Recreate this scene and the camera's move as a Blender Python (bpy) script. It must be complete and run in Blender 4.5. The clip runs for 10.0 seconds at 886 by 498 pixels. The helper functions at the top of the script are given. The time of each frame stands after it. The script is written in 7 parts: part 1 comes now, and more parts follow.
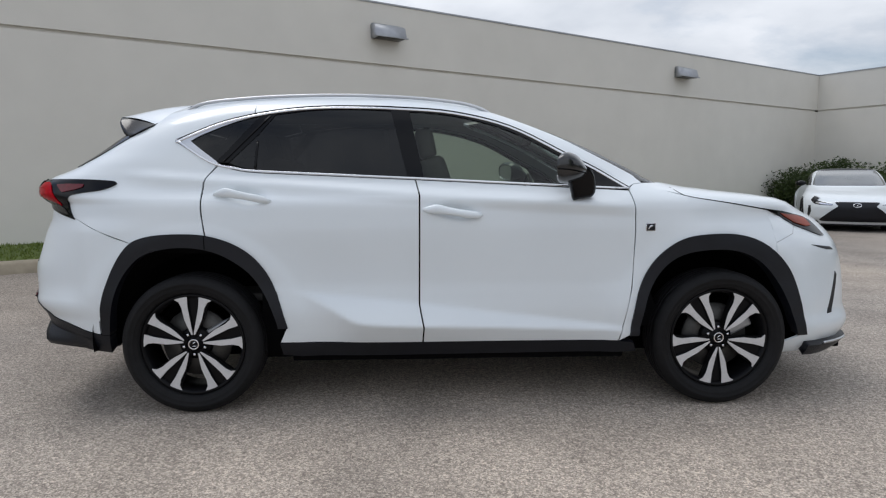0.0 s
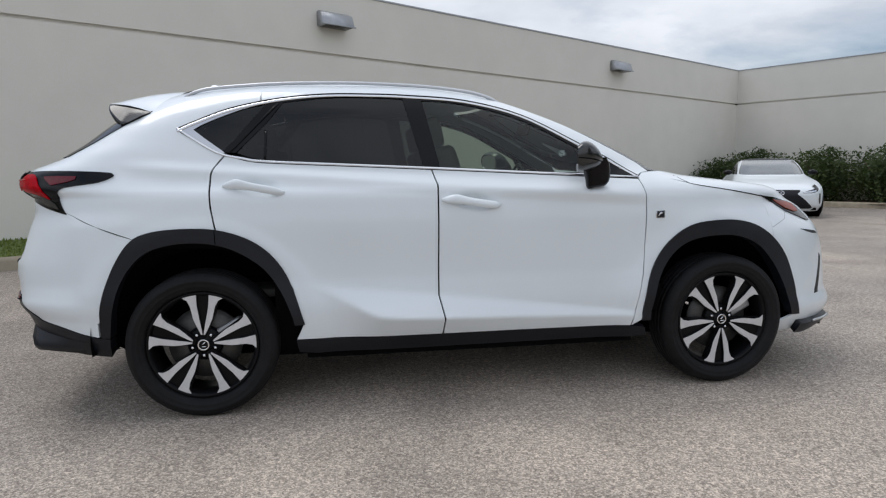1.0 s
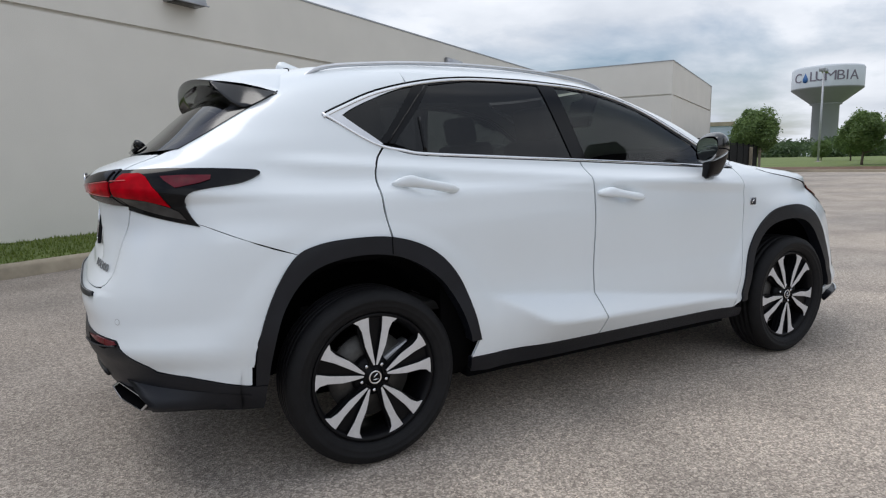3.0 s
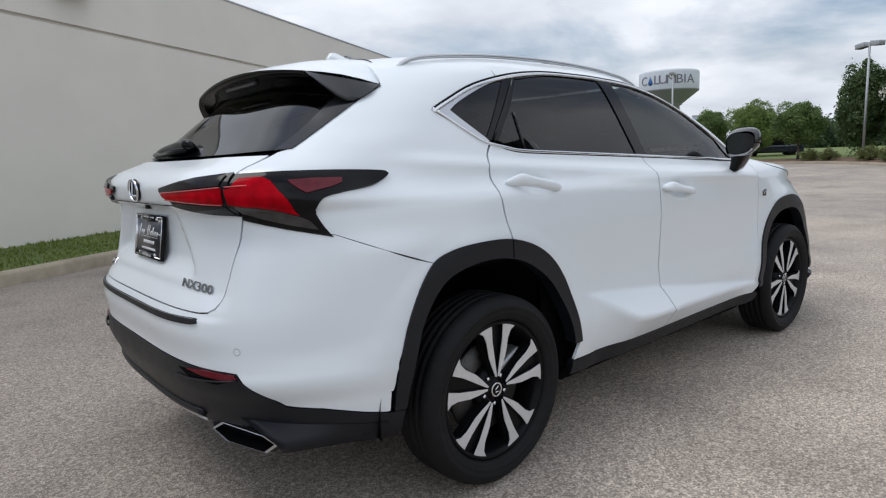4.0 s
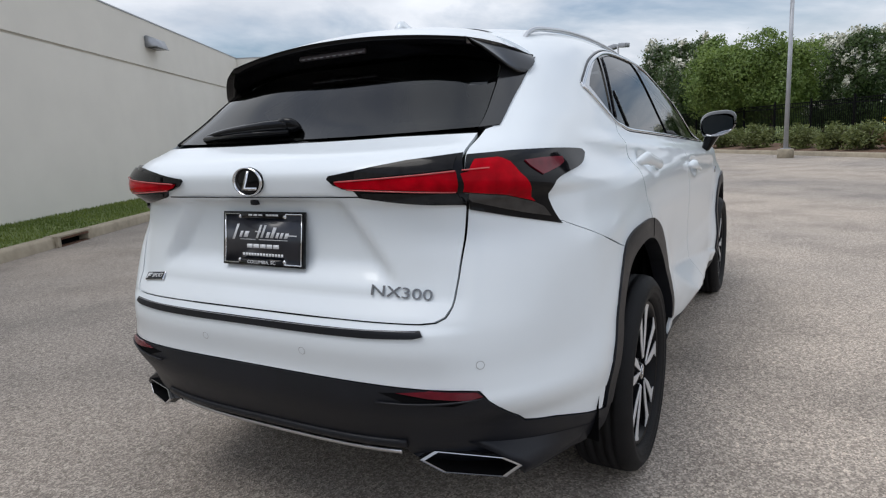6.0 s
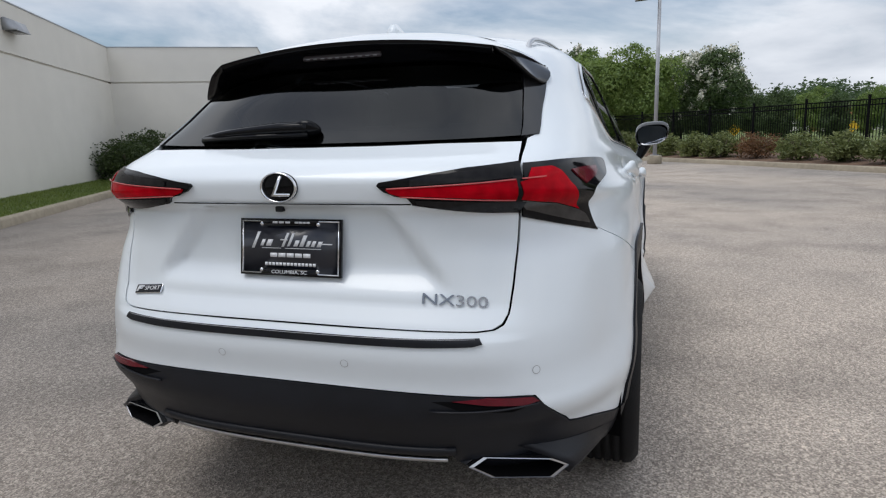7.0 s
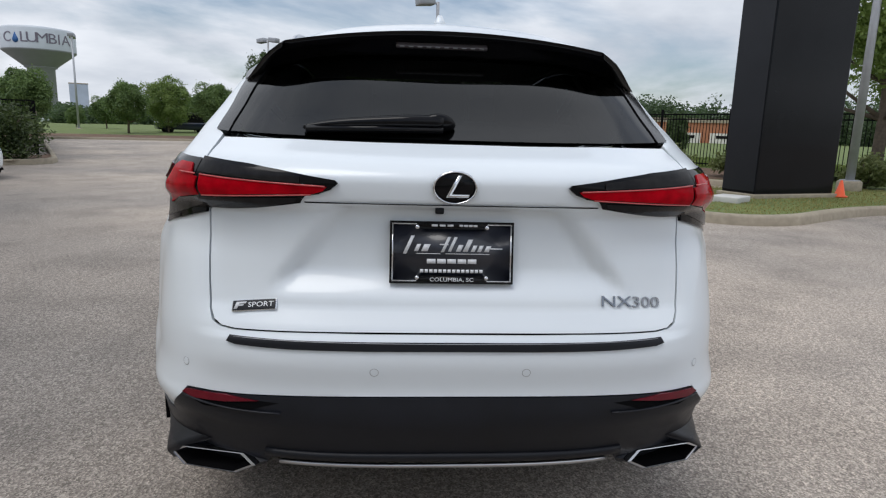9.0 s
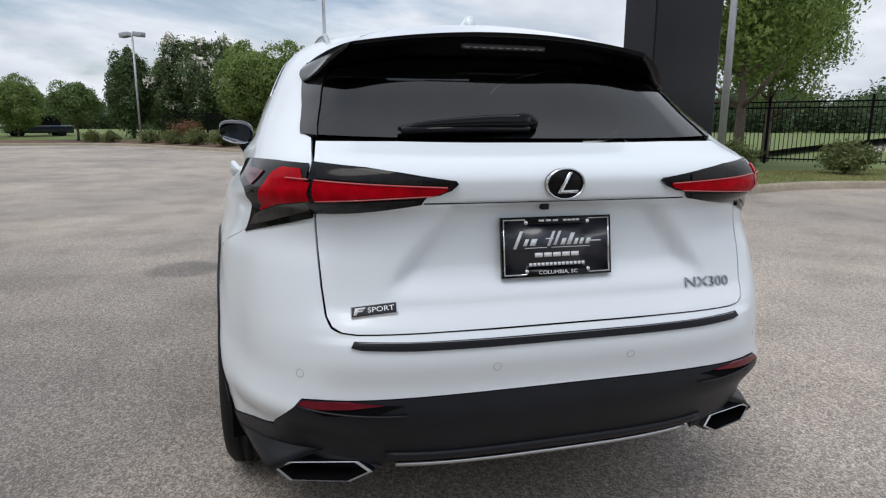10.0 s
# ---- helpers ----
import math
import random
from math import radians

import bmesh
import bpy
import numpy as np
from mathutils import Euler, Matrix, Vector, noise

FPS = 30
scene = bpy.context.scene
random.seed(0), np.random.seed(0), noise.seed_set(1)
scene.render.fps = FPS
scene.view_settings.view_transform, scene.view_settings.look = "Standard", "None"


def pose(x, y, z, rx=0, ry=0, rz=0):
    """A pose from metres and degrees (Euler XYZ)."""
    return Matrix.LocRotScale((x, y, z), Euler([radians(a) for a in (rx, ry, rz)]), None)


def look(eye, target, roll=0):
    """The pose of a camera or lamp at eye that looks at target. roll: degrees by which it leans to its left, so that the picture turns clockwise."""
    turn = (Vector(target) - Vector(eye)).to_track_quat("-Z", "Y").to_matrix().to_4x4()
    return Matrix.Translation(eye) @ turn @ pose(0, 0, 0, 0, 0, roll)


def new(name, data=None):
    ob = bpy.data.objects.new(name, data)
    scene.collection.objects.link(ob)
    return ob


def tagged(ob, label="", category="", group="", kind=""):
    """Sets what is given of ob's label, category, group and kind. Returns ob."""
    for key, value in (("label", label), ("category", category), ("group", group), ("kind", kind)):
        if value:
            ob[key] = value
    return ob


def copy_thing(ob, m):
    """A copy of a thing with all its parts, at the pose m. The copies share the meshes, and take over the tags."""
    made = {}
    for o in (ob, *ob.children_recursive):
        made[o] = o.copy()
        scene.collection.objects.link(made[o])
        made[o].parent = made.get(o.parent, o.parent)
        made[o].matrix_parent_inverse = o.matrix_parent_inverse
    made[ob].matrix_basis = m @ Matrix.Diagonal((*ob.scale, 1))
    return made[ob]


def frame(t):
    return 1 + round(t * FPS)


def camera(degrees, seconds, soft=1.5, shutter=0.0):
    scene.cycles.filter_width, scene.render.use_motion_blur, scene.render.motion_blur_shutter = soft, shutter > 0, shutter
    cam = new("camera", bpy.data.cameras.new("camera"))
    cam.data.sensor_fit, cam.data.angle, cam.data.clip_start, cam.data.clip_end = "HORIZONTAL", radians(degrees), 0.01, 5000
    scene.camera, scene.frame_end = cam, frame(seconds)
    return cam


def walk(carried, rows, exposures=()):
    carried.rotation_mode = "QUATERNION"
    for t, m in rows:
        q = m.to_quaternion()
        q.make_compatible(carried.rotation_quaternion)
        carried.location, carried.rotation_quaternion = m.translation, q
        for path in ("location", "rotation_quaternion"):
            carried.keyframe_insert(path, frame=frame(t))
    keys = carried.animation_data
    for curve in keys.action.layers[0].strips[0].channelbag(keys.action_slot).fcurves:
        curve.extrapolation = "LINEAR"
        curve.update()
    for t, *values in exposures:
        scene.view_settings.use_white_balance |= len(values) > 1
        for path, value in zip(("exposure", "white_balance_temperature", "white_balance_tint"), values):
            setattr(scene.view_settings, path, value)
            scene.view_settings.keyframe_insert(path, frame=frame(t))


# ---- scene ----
cam = camera(71.45, 10.0, soft=1.2)
PATH = [
    (0, (-0.214, -3.928, 1.173), (-0.132, -1.944, 0.940), -0.14),
    (0.5, (-0.345, -3.912, 1.186), (-0.141, -1.938, 0.938), -0.19),
    (1, (-0.656, -3.855, 1.164), (-0.344, -1.896, 0.904), -0.47),
    (1.5, (-1.035, -3.747, 1.161), (-0.557, -1.823, 0.892), -0.59),
    (2, (-1.416, -3.509, 1.165), (-0.781, -1.635, 0.871), -0.68),
    (2.5, (-1.866, -3.290, 1.183), (-1.059, -1.484, 0.888), -0.67),
    (2.7, (-2.007, -3.188, 1.178), (-1.131, -1.414, 0.887), -0.81),
    (3.8, (-2.754, -2.541, 1.172), (-1.534, -0.982, 0.888), -1.88),
    (4, (-2.864, -2.397, 1.188), (-1.569, -0.901, 0.895), -2.04),
    (4.5, (-3.058, -2.066, 1.196), (-1.631, -0.700, 0.887), -2.64),
    (5, (-3.299, -1.764, 1.212), (-1.762, -0.526, 0.885), -3.18),
    (5.5, (-3.412, -1.501, 1.207), (-1.781, -0.396, 0.862), -2.95),
    (5.7, (-3.447, -1.419, 1.193), (-1.780, -0.368, 0.850), -2.97),
    (6.8, (-3.621, -1.048, 1.235), (-1.786, -0.341, 0.867), -1.91),
    (7, (-3.662, -0.926, 1.233), (-1.795, -0.306, 0.873), -1.62),
    (7.5, (-3.683, -0.538, 1.229), (-1.766, -0.114, 0.846), -0.77),
    (8, (-3.772, -0.177, 1.248), (-1.821, 0.047, 0.870), 0.11),
    (8.5, (-3.753, 0.023, 1.248), (-1.791, 0.075, 0.862), 0.97),
    (9, (-3.733, 0.134, 1.248), (-1.774, -0.009, 0.869), 1.70),
    (9.5, (-3.700, 0.293, 1.250), (-1.764, -0.033, 0.866), 1.28),
    (10, (-3.682, 0.706, 1.251), (-1.786, 0.200, 0.863), 0.32),
]
walk(cam, [(t, look(eye, target, roll)) for t, eye, target, roll in PATH],
     exposures=[(0.0, -0.02), (1.0, 0.02), (1.5, 0.08), (2.5, 0.08), (5.5, 0.10), (7.0, 0.06), (8.0, 0.0), (9.0, 0.05), (10.0, 0.12)])

# ---- world, sun, exposure ----
SUN_FROM = Vector((-1.40, 1.20, 3.9)).normalized()
sun_data = bpy.data.lights.new("sun", "SUN")
sun_data.energy, sun_data.angle, sun_data.color = 1.07, radians(31), (1.0, 0.98, 0.95)
sun = new("sun", sun_data)
sun.matrix_world = look(SUN_FROM * 60, (0, 0, 0))

world = bpy.data.worlds.new("sky")
world.use_nodes = True
scene.world = world
wn, wl = world.node_tree.nodes, world.node_tree.links
wn.clear()
sky = wn.new("ShaderNodeTexSky")
sky.sky_type, sky.sun_disc = "NISHITA", False
sky.sun_elevation = math.asin(SUN_FROM.z)
sky.sun_rotation = math.atan2(SUN_FROM.x, SUN_FROM.y)
sky.air_density, sky.dust_density, sky.ozone_density = 1.0, 1.5, 1.5
coords = wn.new("ShaderNodeTexCoord")
# clouds lie on a flat ceiling: the view direction is divided by its height
split = wn.new("ShaderNodeSeparateXYZ")
wl.new(coords.outputs["Generated"], split.inputs[0])
lift = wn.new("ShaderNodeMath")
lift.operation, lift.inputs[1].default_value = "MAXIMUM", 0.0
wl.new(split.outputs["Z"], lift.inputs[0])
lift2 = wn.new("ShaderNodeMath")
lift2.operation, lift2.inputs[1].default_value = "ADD", 0.22
wl.new(lift.outputs[0], lift2.inputs[0])
drift = wn.new("ShaderNodeMapping")
drift.inputs["Rotation"].default_value = (0, 0, radians(38))
wl.new(coords.outputs["Generated"], drift.inputs["Vector"])
over = wn.new("ShaderNodeVectorMath")
over.operation = "DIVIDE"
wl.new(drift.outputs[0], over.inputs[0])
both = wn.new("ShaderNodeCombineXYZ")
for k in range(3):
    wl.new(lift2.outputs[0], both.inputs[k])
wl.new(both.outputs[0], over.inputs[1])
clouds = wn.new("ShaderNodeTexNoise")
clouds.inputs["Scale"].default_value, clouds.inputs["Detail"].default_value, clouds.inputs["Roughness"].default_value = 0.75, 8.0, 0.55
clouds.inputs["Distortion"].default_value = 0.35
wl.new(over.outputs[0], clouds.inputs["Vector"])
cover = wn.new("ShaderNodeValToRGB")
cover.color_ramp.elements[0].position, cover.color_ramp.elements[1].position = 0.35, 0.51
wl.new(clouds.outputs["Fac"], cover.inputs[0])
shade = wn.new("ShaderNodeTexNoise")
shade.inputs["Scale"].default_value, shade.inputs["Detail"].default_value = 1.7, 6.0
wl.new(over.outputs[0], shade.inputs["Vector"])
grey = wn.new("ShaderNodeValToRGB")
grey.color_ramp.elements[0].position, grey.color_ramp.elements[0].color = 0.30, (5.4, 5.9, 6.7, 1)
grey.color_ramp.elements[1].position, grey.color_ramp.elements[1].color = 0.68, (8.6, 8.95, 9.6, 1)
wl.new(shade.outputs["Fac"], grey.inputs[0])
blend = wn.new("ShaderNodeMix")
blend.data_type = "RGBA"
wl.new(cover.outputs[0], blend.inputs["Factor"])
wl.new(sky.outputs[0], blend.inputs[6])
wl.new(grey.outputs[0], blend.inputs[7])
# an overcast sky is about twice as bright overhead as at the horizon
high = wn.new("ShaderNodeMath")
high.operation, high.inputs[1].default_value, high.inputs[2].default_value = "MULTIPLY_ADD", 0.50, 1.0
wl.new(lift.outputs[0], high.inputs[0])
back = wn.new("ShaderNodeBackground")
bright_up = wn.new("ShaderNodeMath")
bright_up.operation, bright_up.inputs[1].default_value = "MULTIPLY", 0.095
wl.new(high.outputs[0], bright_up.inputs[0])
wl.new(bright_up.outputs[0], back.inputs["Strength"])
wl.new(blend.outputs[2], back.inputs["Color"])
out = wn.new("ShaderNodeOutputWorld")
wl.new(back.outputs[0], out.inputs["Surface"])


# ---- materials ----
def mat(name, color, rough=0.6, metal=0.0, vary=0.0, scale=8.0, bump=0.0, bump_scale=60.0, coat=0.0, rough_vary=0.0, random_tint=0.0, second=None, gloss=0.5):
    """A surface with variation at two scales (scale per metre), fine relief and, if asked, a clear coat."""
    m = bpy.data.materials.new(name)
    m.use_nodes = True
    n, l = m.node_tree.nodes, m.node_tree.links
    b = n["Principled BSDF"]
    b.inputs["Roughness"].default_value, b.inputs["Metallic"].default_value = rough, metal
    b.inputs["Base Color"].default_value = (*color, 1)
    b.inputs["Specular IOR Level"].default_value = gloss
    if coat:
        b.inputs["Coat Weight"].default_value, b.inputs["Coat Roughness"].default_value = coat, 0.06
    co = n.new("ShaderNodeTexCoord")
    if vary or second:
        a, c = n.new("ShaderNodeTexNoise"), n.new("ShaderNodeTexNoise")
        a.inputs["Scale"].default_value, a.inputs["Detail"].default_value = scale, 6
        c.inputs["Scale"].default_value, c.inputs["Detail"].default_value = scale * 0.13, 4
        l.new(co.outputs["Object"], a.inputs["Vector"]), l.new(co.outputs["Object"], c.inputs["Vector"])
        add = n.new("ShaderNodeMath")
        add.operation = "ADD"
        l.new(a.outputs["Fac"], add.inputs[0]), l.new(c.outputs["Fac"], add.inputs[1])
        span = n.new("ShaderNodeMapRange")
        span.inputs["From Min"].default_value, span.inputs["From Max"].default_value = 0.65, 1.35
        l.new(add.outputs[0], span.inputs["Value"])
        mix = n.new("ShaderNodeMix")
        mix.data_type = "RGBA"
        lo = second or tuple(x * (1 - vary) for x in color)
        hi = color if second else tuple(min(x * (1 + vary), 1) for x in color)
        mix.inputs[6].default_value, mix.inputs[7].default_value = (*lo, 1), (*hi, 1)
        l.new(span.outputs["Result"], mix.inputs["Factor"])
        col = mix.outputs[2]
        if random_tint:
            info, hsv, rng = n.new("ShaderNodeObjectInfo"), n.new("ShaderNodeHueSaturation"), n.new("ShaderNodeMapRange")
            rng.inputs["To Min"].default_value, rng.inputs["To Max"].default_value = 1 - random_tint, 1 + random_tint
            l.new(info.outputs["Random"], rng.inputs["Value"]), l.new(rng.outputs["Result"], hsv.inputs["Value"]), l.new(col, hsv.inputs["Color"])
            col = hsv.outputs["Color"]
        l.new(col, b.inputs["Base Color"])
        if rough_vary:
            rr = n.new("ShaderNodeMapRange")
            rr.inputs["To Min"].default_value, rr.inputs["To Max"].default_value = max(rough - rough_vary, 0.02), min(rough + rough_vary, 1)
            l.new(a.outputs["Fac"], rr.inputs["Value"]), l.new(rr.outputs["Result"], b.inputs["Roughness"])
    if bump:
        t, bp = n.new("ShaderNodeTexNoise"), n.new("ShaderNodeBump")
        t.inputs["Scale"].default_value, t.inputs["Detail"].default_value = bump_scale, 4
        l.new(co.outputs["Object"], t.inputs["Vector"])
        bp.inputs["Strength"].default_value, bp.inputs["Distance"].default_value = bump, 0.01
        l.new(t.outputs["Fac"], bp.inputs["Height"]), l.new(bp.outputs["Normal"], b.inputs["Normal"])
    return m


def glass_mat(name, tint, rough=0.0, clear=0.5):
    """Tinted pane: part mirror-like, part clear tint."""
    m = bpy.data.materials.new(name)
    m.use_nodes = True
    n, l = m.node_tree.nodes, m.node_tree.links
    b = n["Principled BSDF"]
    b.inputs["Base Color"].default_value = (0.004, 0.005, 0.006, 1)
    b.inputs["Roughness"].default_value = rough
    b.inputs["IOR"].default_value = 1.52
    tr = n.new("ShaderNodeBsdfTransparent")
    tr.inputs["Color"].default_value = (*tint, 1)
    gl = n.new("ShaderNodeBsdfGlossy")
    gl.inputs["Roughness"].default_value = 0.01
    fr = n.new("ShaderNodeFresnel")
    fr.inputs["IOR"].default_value = 1.5
    mx, out = n.new("ShaderNodeMixShader"), n["Material Output"]
    l.new(fr.outputs[0], mx.inputs[0]), l.new(tr.outputs[0], mx.inputs[1]), l.new(gl.outputs[0], mx.inputs[2])
    l.new(mx.outputs[0], out.inputs["Surface"])
    return m


PAINT = mat("white_paint", (0.752, 0.80, 0.832), 0.36, vary=0.012, scale=3, coat=0.65)
SHELL = mat("black_shell", (0.004, 0.004, 0.0045), 0.9, vary=0.2, scale=5, gloss=0.05)
CLAD = mat("black_cladding", (0.0075, 0.0086, 0.0125), 0.42, vary=0.25, scale=14, bump=0.10, bump_scale=700, rough_vary=0.08, gloss=0.32)
GLOSS = mat("gloss_black", (0.004, 0.004, 0.005), 0.07, vary=0.2, scale=4, gloss=0.2)
BRAKELENS = mat("brake_lens", (0.075, 0.065, 0.068), 0.35, vary=0.2, scale=40, gloss=0.4)
PILLARBLACK = mat("pillar_black", (0.008, 0.008, 0.009), 0.14, vary=0.2, scale=6, gloss=0.45)
MIRRORCAP = mat("mirror_cap_black", (0.010, 0.011, 0.013), 0.22, vary=0.2, scale=6, coat=0.6, gloss=0.5)
CHROME = mat("chrome", (0.72, 0.73, 0.75), 0.12, 1.0, vary=0.05, scale=20)
DARKCHROME = mat("dark_chrome", (0.30, 0.31, 0.33), 0.22, 1.0, vary=0.05, scale=20)
SATIN = mat("satin_silver", (0.58, 0.59, 0.61), 0.28, 1.0, vary=0.06, scale=20)
SCREEN = mat("windscreen_glass", (0.11, 0.12, 0.125), 0.06, vary=0.3, scale=3, coat=1.0)
RUST = mat("rusty_iron", (0.10, 0.045, 0.022), 0.85, vary=0.6, scale=14, bump=0.3, bump_scale=90)
SMOKEGREY = mat("grey_lens", (0.050, 0.046, 0.043), 0.14, vary=0.5, scale=30, gloss=0.25)
WHITEBLOCK = mat("pale_concrete", (0.55, 0.54, 0.51), 0.85, vary=0.12, scale=6, bump=0.3, bump_scale=80)
ALLOY = mat("machined_alloy", (0.66, 0.66, 0.67), 0.42, 0.4, vary=0.08, scale=60)
RIMBLACK = mat("rim_black", (0.006, 0.006, 0.007), 0.3, vary=0.3, scale=20, coat=0.0, gloss=0.12)
RUBBER = mat("tyre_rubber", (0.0095, 0.0095, 0.0105), 0.62, vary=0.35, scale=30, bump=0.2, bump_scale=260, rough_vary=0.1, gloss=0.2)
DISC = mat("brake_disc", (0.09, 0.088, 0.085), 0.5, 0.8, vary=0.2, scale=60)
REDLENS = mat("red_lens", (0.40, 0.001, 0.008), 0.10, vary=0.45, scale=26, gloss=0.06)
PINKLENS = mat("light_guide", (0.55, 0.10, 0.10), 0.15, vary=0.2, scale=40, coat=0.2, gloss=0.4)
DARKRED = mat("dark_red_lens", (0.11, 0.004, 0.012), 0.15, vary=0.25, scale=40, coat=0.2, gloss=0.3)
SMOKE = mat("smoked_lens", (0.014, 0.0135, 0.014), 0.12, vary=0.4, scale=50, gloss=0.14)
AMBER = mat("amber_lens", (0.20, 0.022, 0.002), 0.30, vary=0.4, scale=40, coat=0.0, gloss=0.15)
TINT = glass_mat("privacy_glass", (0.10, 0.105, 0.11))
TINTF = glass_mat("front_glass", (0.55, 0.62, 0.555))
TINTB = glass_mat("back_glass", (0.055, 0.058, 0.062))
CABIN = mat("cabin_trim", (0.045, 0.043, 0.041), 0.75, vary=0.25, scale=12, bump=0.1, bump_scale=300)
LEATHER = mat("seat_leather", (0.085, 0.08, 0.075), 0.55, vary=0.2, scale=14, bump=0.2, bump_scale=200)
PLATE = mat("plate_navy", (0.010, 0.012, 0.020), 0.30, vary=0.2, scale=15, coat=0.4)
INK = mat("silver_ink", (0.75, 0.76, 0.78), 0.35, vary=0.04, scale=40)
MIRRORGLASS = mat("mirror_glass", (0.45, 0.46, 0.48), 0.02, 1.0)
WALLPAINT = mat("wall_paint", (0.70, 0.675, 0.62), 0.85, vary=0.045, scale=1.6, bump=0.25, bump_scale=90)
KERB = mat("kerb_concrete", (0.34, 0.292, 0.218), 0.9, vary=0.22, scale=9, bump=0.5, bump_scale=120)
GREYMETAL = mat("grey_metal", (0.36, 0.37, 0.39), 0.42, 0.7, vary=0.1, scale=12)
POLE = mat("galvanised_pole", (0.42, 0.43, 0.45), 0.5, 0.4, vary=0.12, scale=6)
FENCE = mat("black_fence", (0.006, 0.006, 0.007), 0.7, vary=0.3, scale=20, gloss=0.06)
PYLON = mat("black_pylon", (0.006, 0.0065, 0.008), 0.12, vary=0.3, scale=1.5, rough_vary=0.05, gloss=0.15)
PYLONSIDE = mat("charcoal_pylon", (0.014, 0.015, 0.019), 0.35, vary=0.2, scale=2, gloss=0.25)
BARK = mat("bark", (0.13, 0.10, 0.075), 0.9, vary=0.4, scale=14, bump=0.8, bump_scale=40)
SOIL = mat("mulch", (0.14, 0.085, 0.055), 0.95, vary=0.45, scale=16, bump=0.8, bump_scale=50)
TANKGREY = mat("tank_paint", (0.52, 0.56, 0.60), 0.6, vary=0.05, scale=0.4)
BRICK = mat("orange_building", (0.42, 0.17, 0.09), 0.85, vary=0.15, scale=2)
ORANGE = mat("cone_orange", (0.75, 0.10, 0.03), 0.5, vary=0.1, scale=10)
YELLOW = mat("sign_yellow", (0.75, 0.45, 0.02), 0.5, vary=0.06, scale=10)
FARGLASS = mat("far_tower_glass", (0.40, 0.47, 0.55), 0.35, vary=0.1, scale=0.3)
NAVYCAR = mat("navy_paint", (0.012, 0.018, 0.04), 0.3, vary=0.1, scale=4, coat=1.0)


def leaf_mat(name, dark, light, extra=None):
    """Leaves: each island its own green, a little light shining through."""
    m = bpy.data.materials.new(name)
    m.use_nodes = True
    n, l = m.node_tree.nodes, m.node_tree.links
    b = n["Principled BSDF"]
    b.inputs["Roughness"].default_value = 0.55
    geo, ramp = n.new("ShaderNodeNewGeometry"), n.new("ShaderNodeValToRGB")
    ramp.color_ramp.elements[0].color, ramp.color_ramp.elements[1].color = (*dark, 1), (*light, 1)
    if extra:
        e = ramp.color_ramp.elements.new(0.86)
        e.color = (*light, 1)
        ramp.color_ramp.elements[-1].color = (*extra, 1)
    # half by leaf, half by bough
    co, bough, half = n.new("ShaderNodeTexCoord"), n.new("ShaderNodeTexNoise"), n.new("ShaderNodeMath")
    bough.inputs["Scale"].default_value, bough.inputs["Detail"].default_value = 0.9, 3
    l.new(co.outputs["Object"], bough.inputs["Vector"])
    half.operation, half.inputs[1].default_value = "MULTIPLY_ADD", 0.55
    sway = n.new("ShaderNodeMapRange")
    sway.inputs["From Min"].default_value, sway.inputs["From Max"].default_value, sway.inputs["To Max"].default_value = 0.35, 0.65, 0.45
    l.new(bough.outputs["Fac"], sway.inputs["Value"])
    l.new(geo.outputs["Random Per Island"], half.inputs[0]), l.new(sway.outputs["Result"], half.inputs[2])
    l.new(half.outputs[0], ramp.inputs[0]), l.new(ramp.outputs[0], b.inputs["Base Color"])
    tl, mx = n.new("ShaderNodeBsdfTranslucent"), n.new("ShaderNodeMixShader")
    l.new(ramp.outputs[0], tl.inputs["Color"])
    mx.inputs[0].default_value = 0.42
    l.new(b.outputs[0], mx.inputs[1]), l.new(tl.outputs[0], mx.inputs[2]), l.new(mx.outputs[0], n["Material Output"].inputs["Surface"])
    return m


LEAF = leaf_mat("leaves", (0.065, 0.12, 0.033), (0.19, 0.28, 0.08))
LEAFBRIGHT = leaf_mat("bright_leaves", (0.10, 0.17, 0.035), (0.25, 0.33, 0.085))
LEAFOAK = leaf_mat("oak_leaves", (0.125, 0.205, 0.048), (0.32, 0.42, 0.115))
LEAFDEEP = leaf_mat("deep_green_leaves", (0.04, 0.075, 0.026), (0.125, 0.185, 0.06))
BLOSSOM = mat("cream_blossom", (0.72, 0.70, 0.60), 0.7, vary=0.12, scale=6)
LEAFPINE = leaf_mat("pine_leaves", (0.045, 0.080, 0.038), (0.11, 0.165, 0.065))
LEAFDARK = leaf_mat("dark_hedge_leaves", (0.026, 0.050, 0.015), (0.10, 0.135, 0.04))
LEAFHEDGE = leaf_mat("hedge_leaves", (0.085, 0.115, 0.036), (0.24, 0.265, 0.095))
LEAFRED = leaf_mat("red_leaves", (0.11, 0.065, 0.03), (0.26, 0.13, 0.06))
DRYGRASS = leaf_mat("dry_grass_blades", (0.20, 0.185, 0.055), (0.40, 0.34, 0.13))
GRASS = leaf_mat("grass_blades", (0.10, 0.15, 0.03), (0.22, 0.27, 0.06))
TURF = mat("turf", (0.16, 0.20, 0.055), 0.95, second=(0.09, 0.13, 0.035), scale=5, bump=0.6, bump_scale=90)


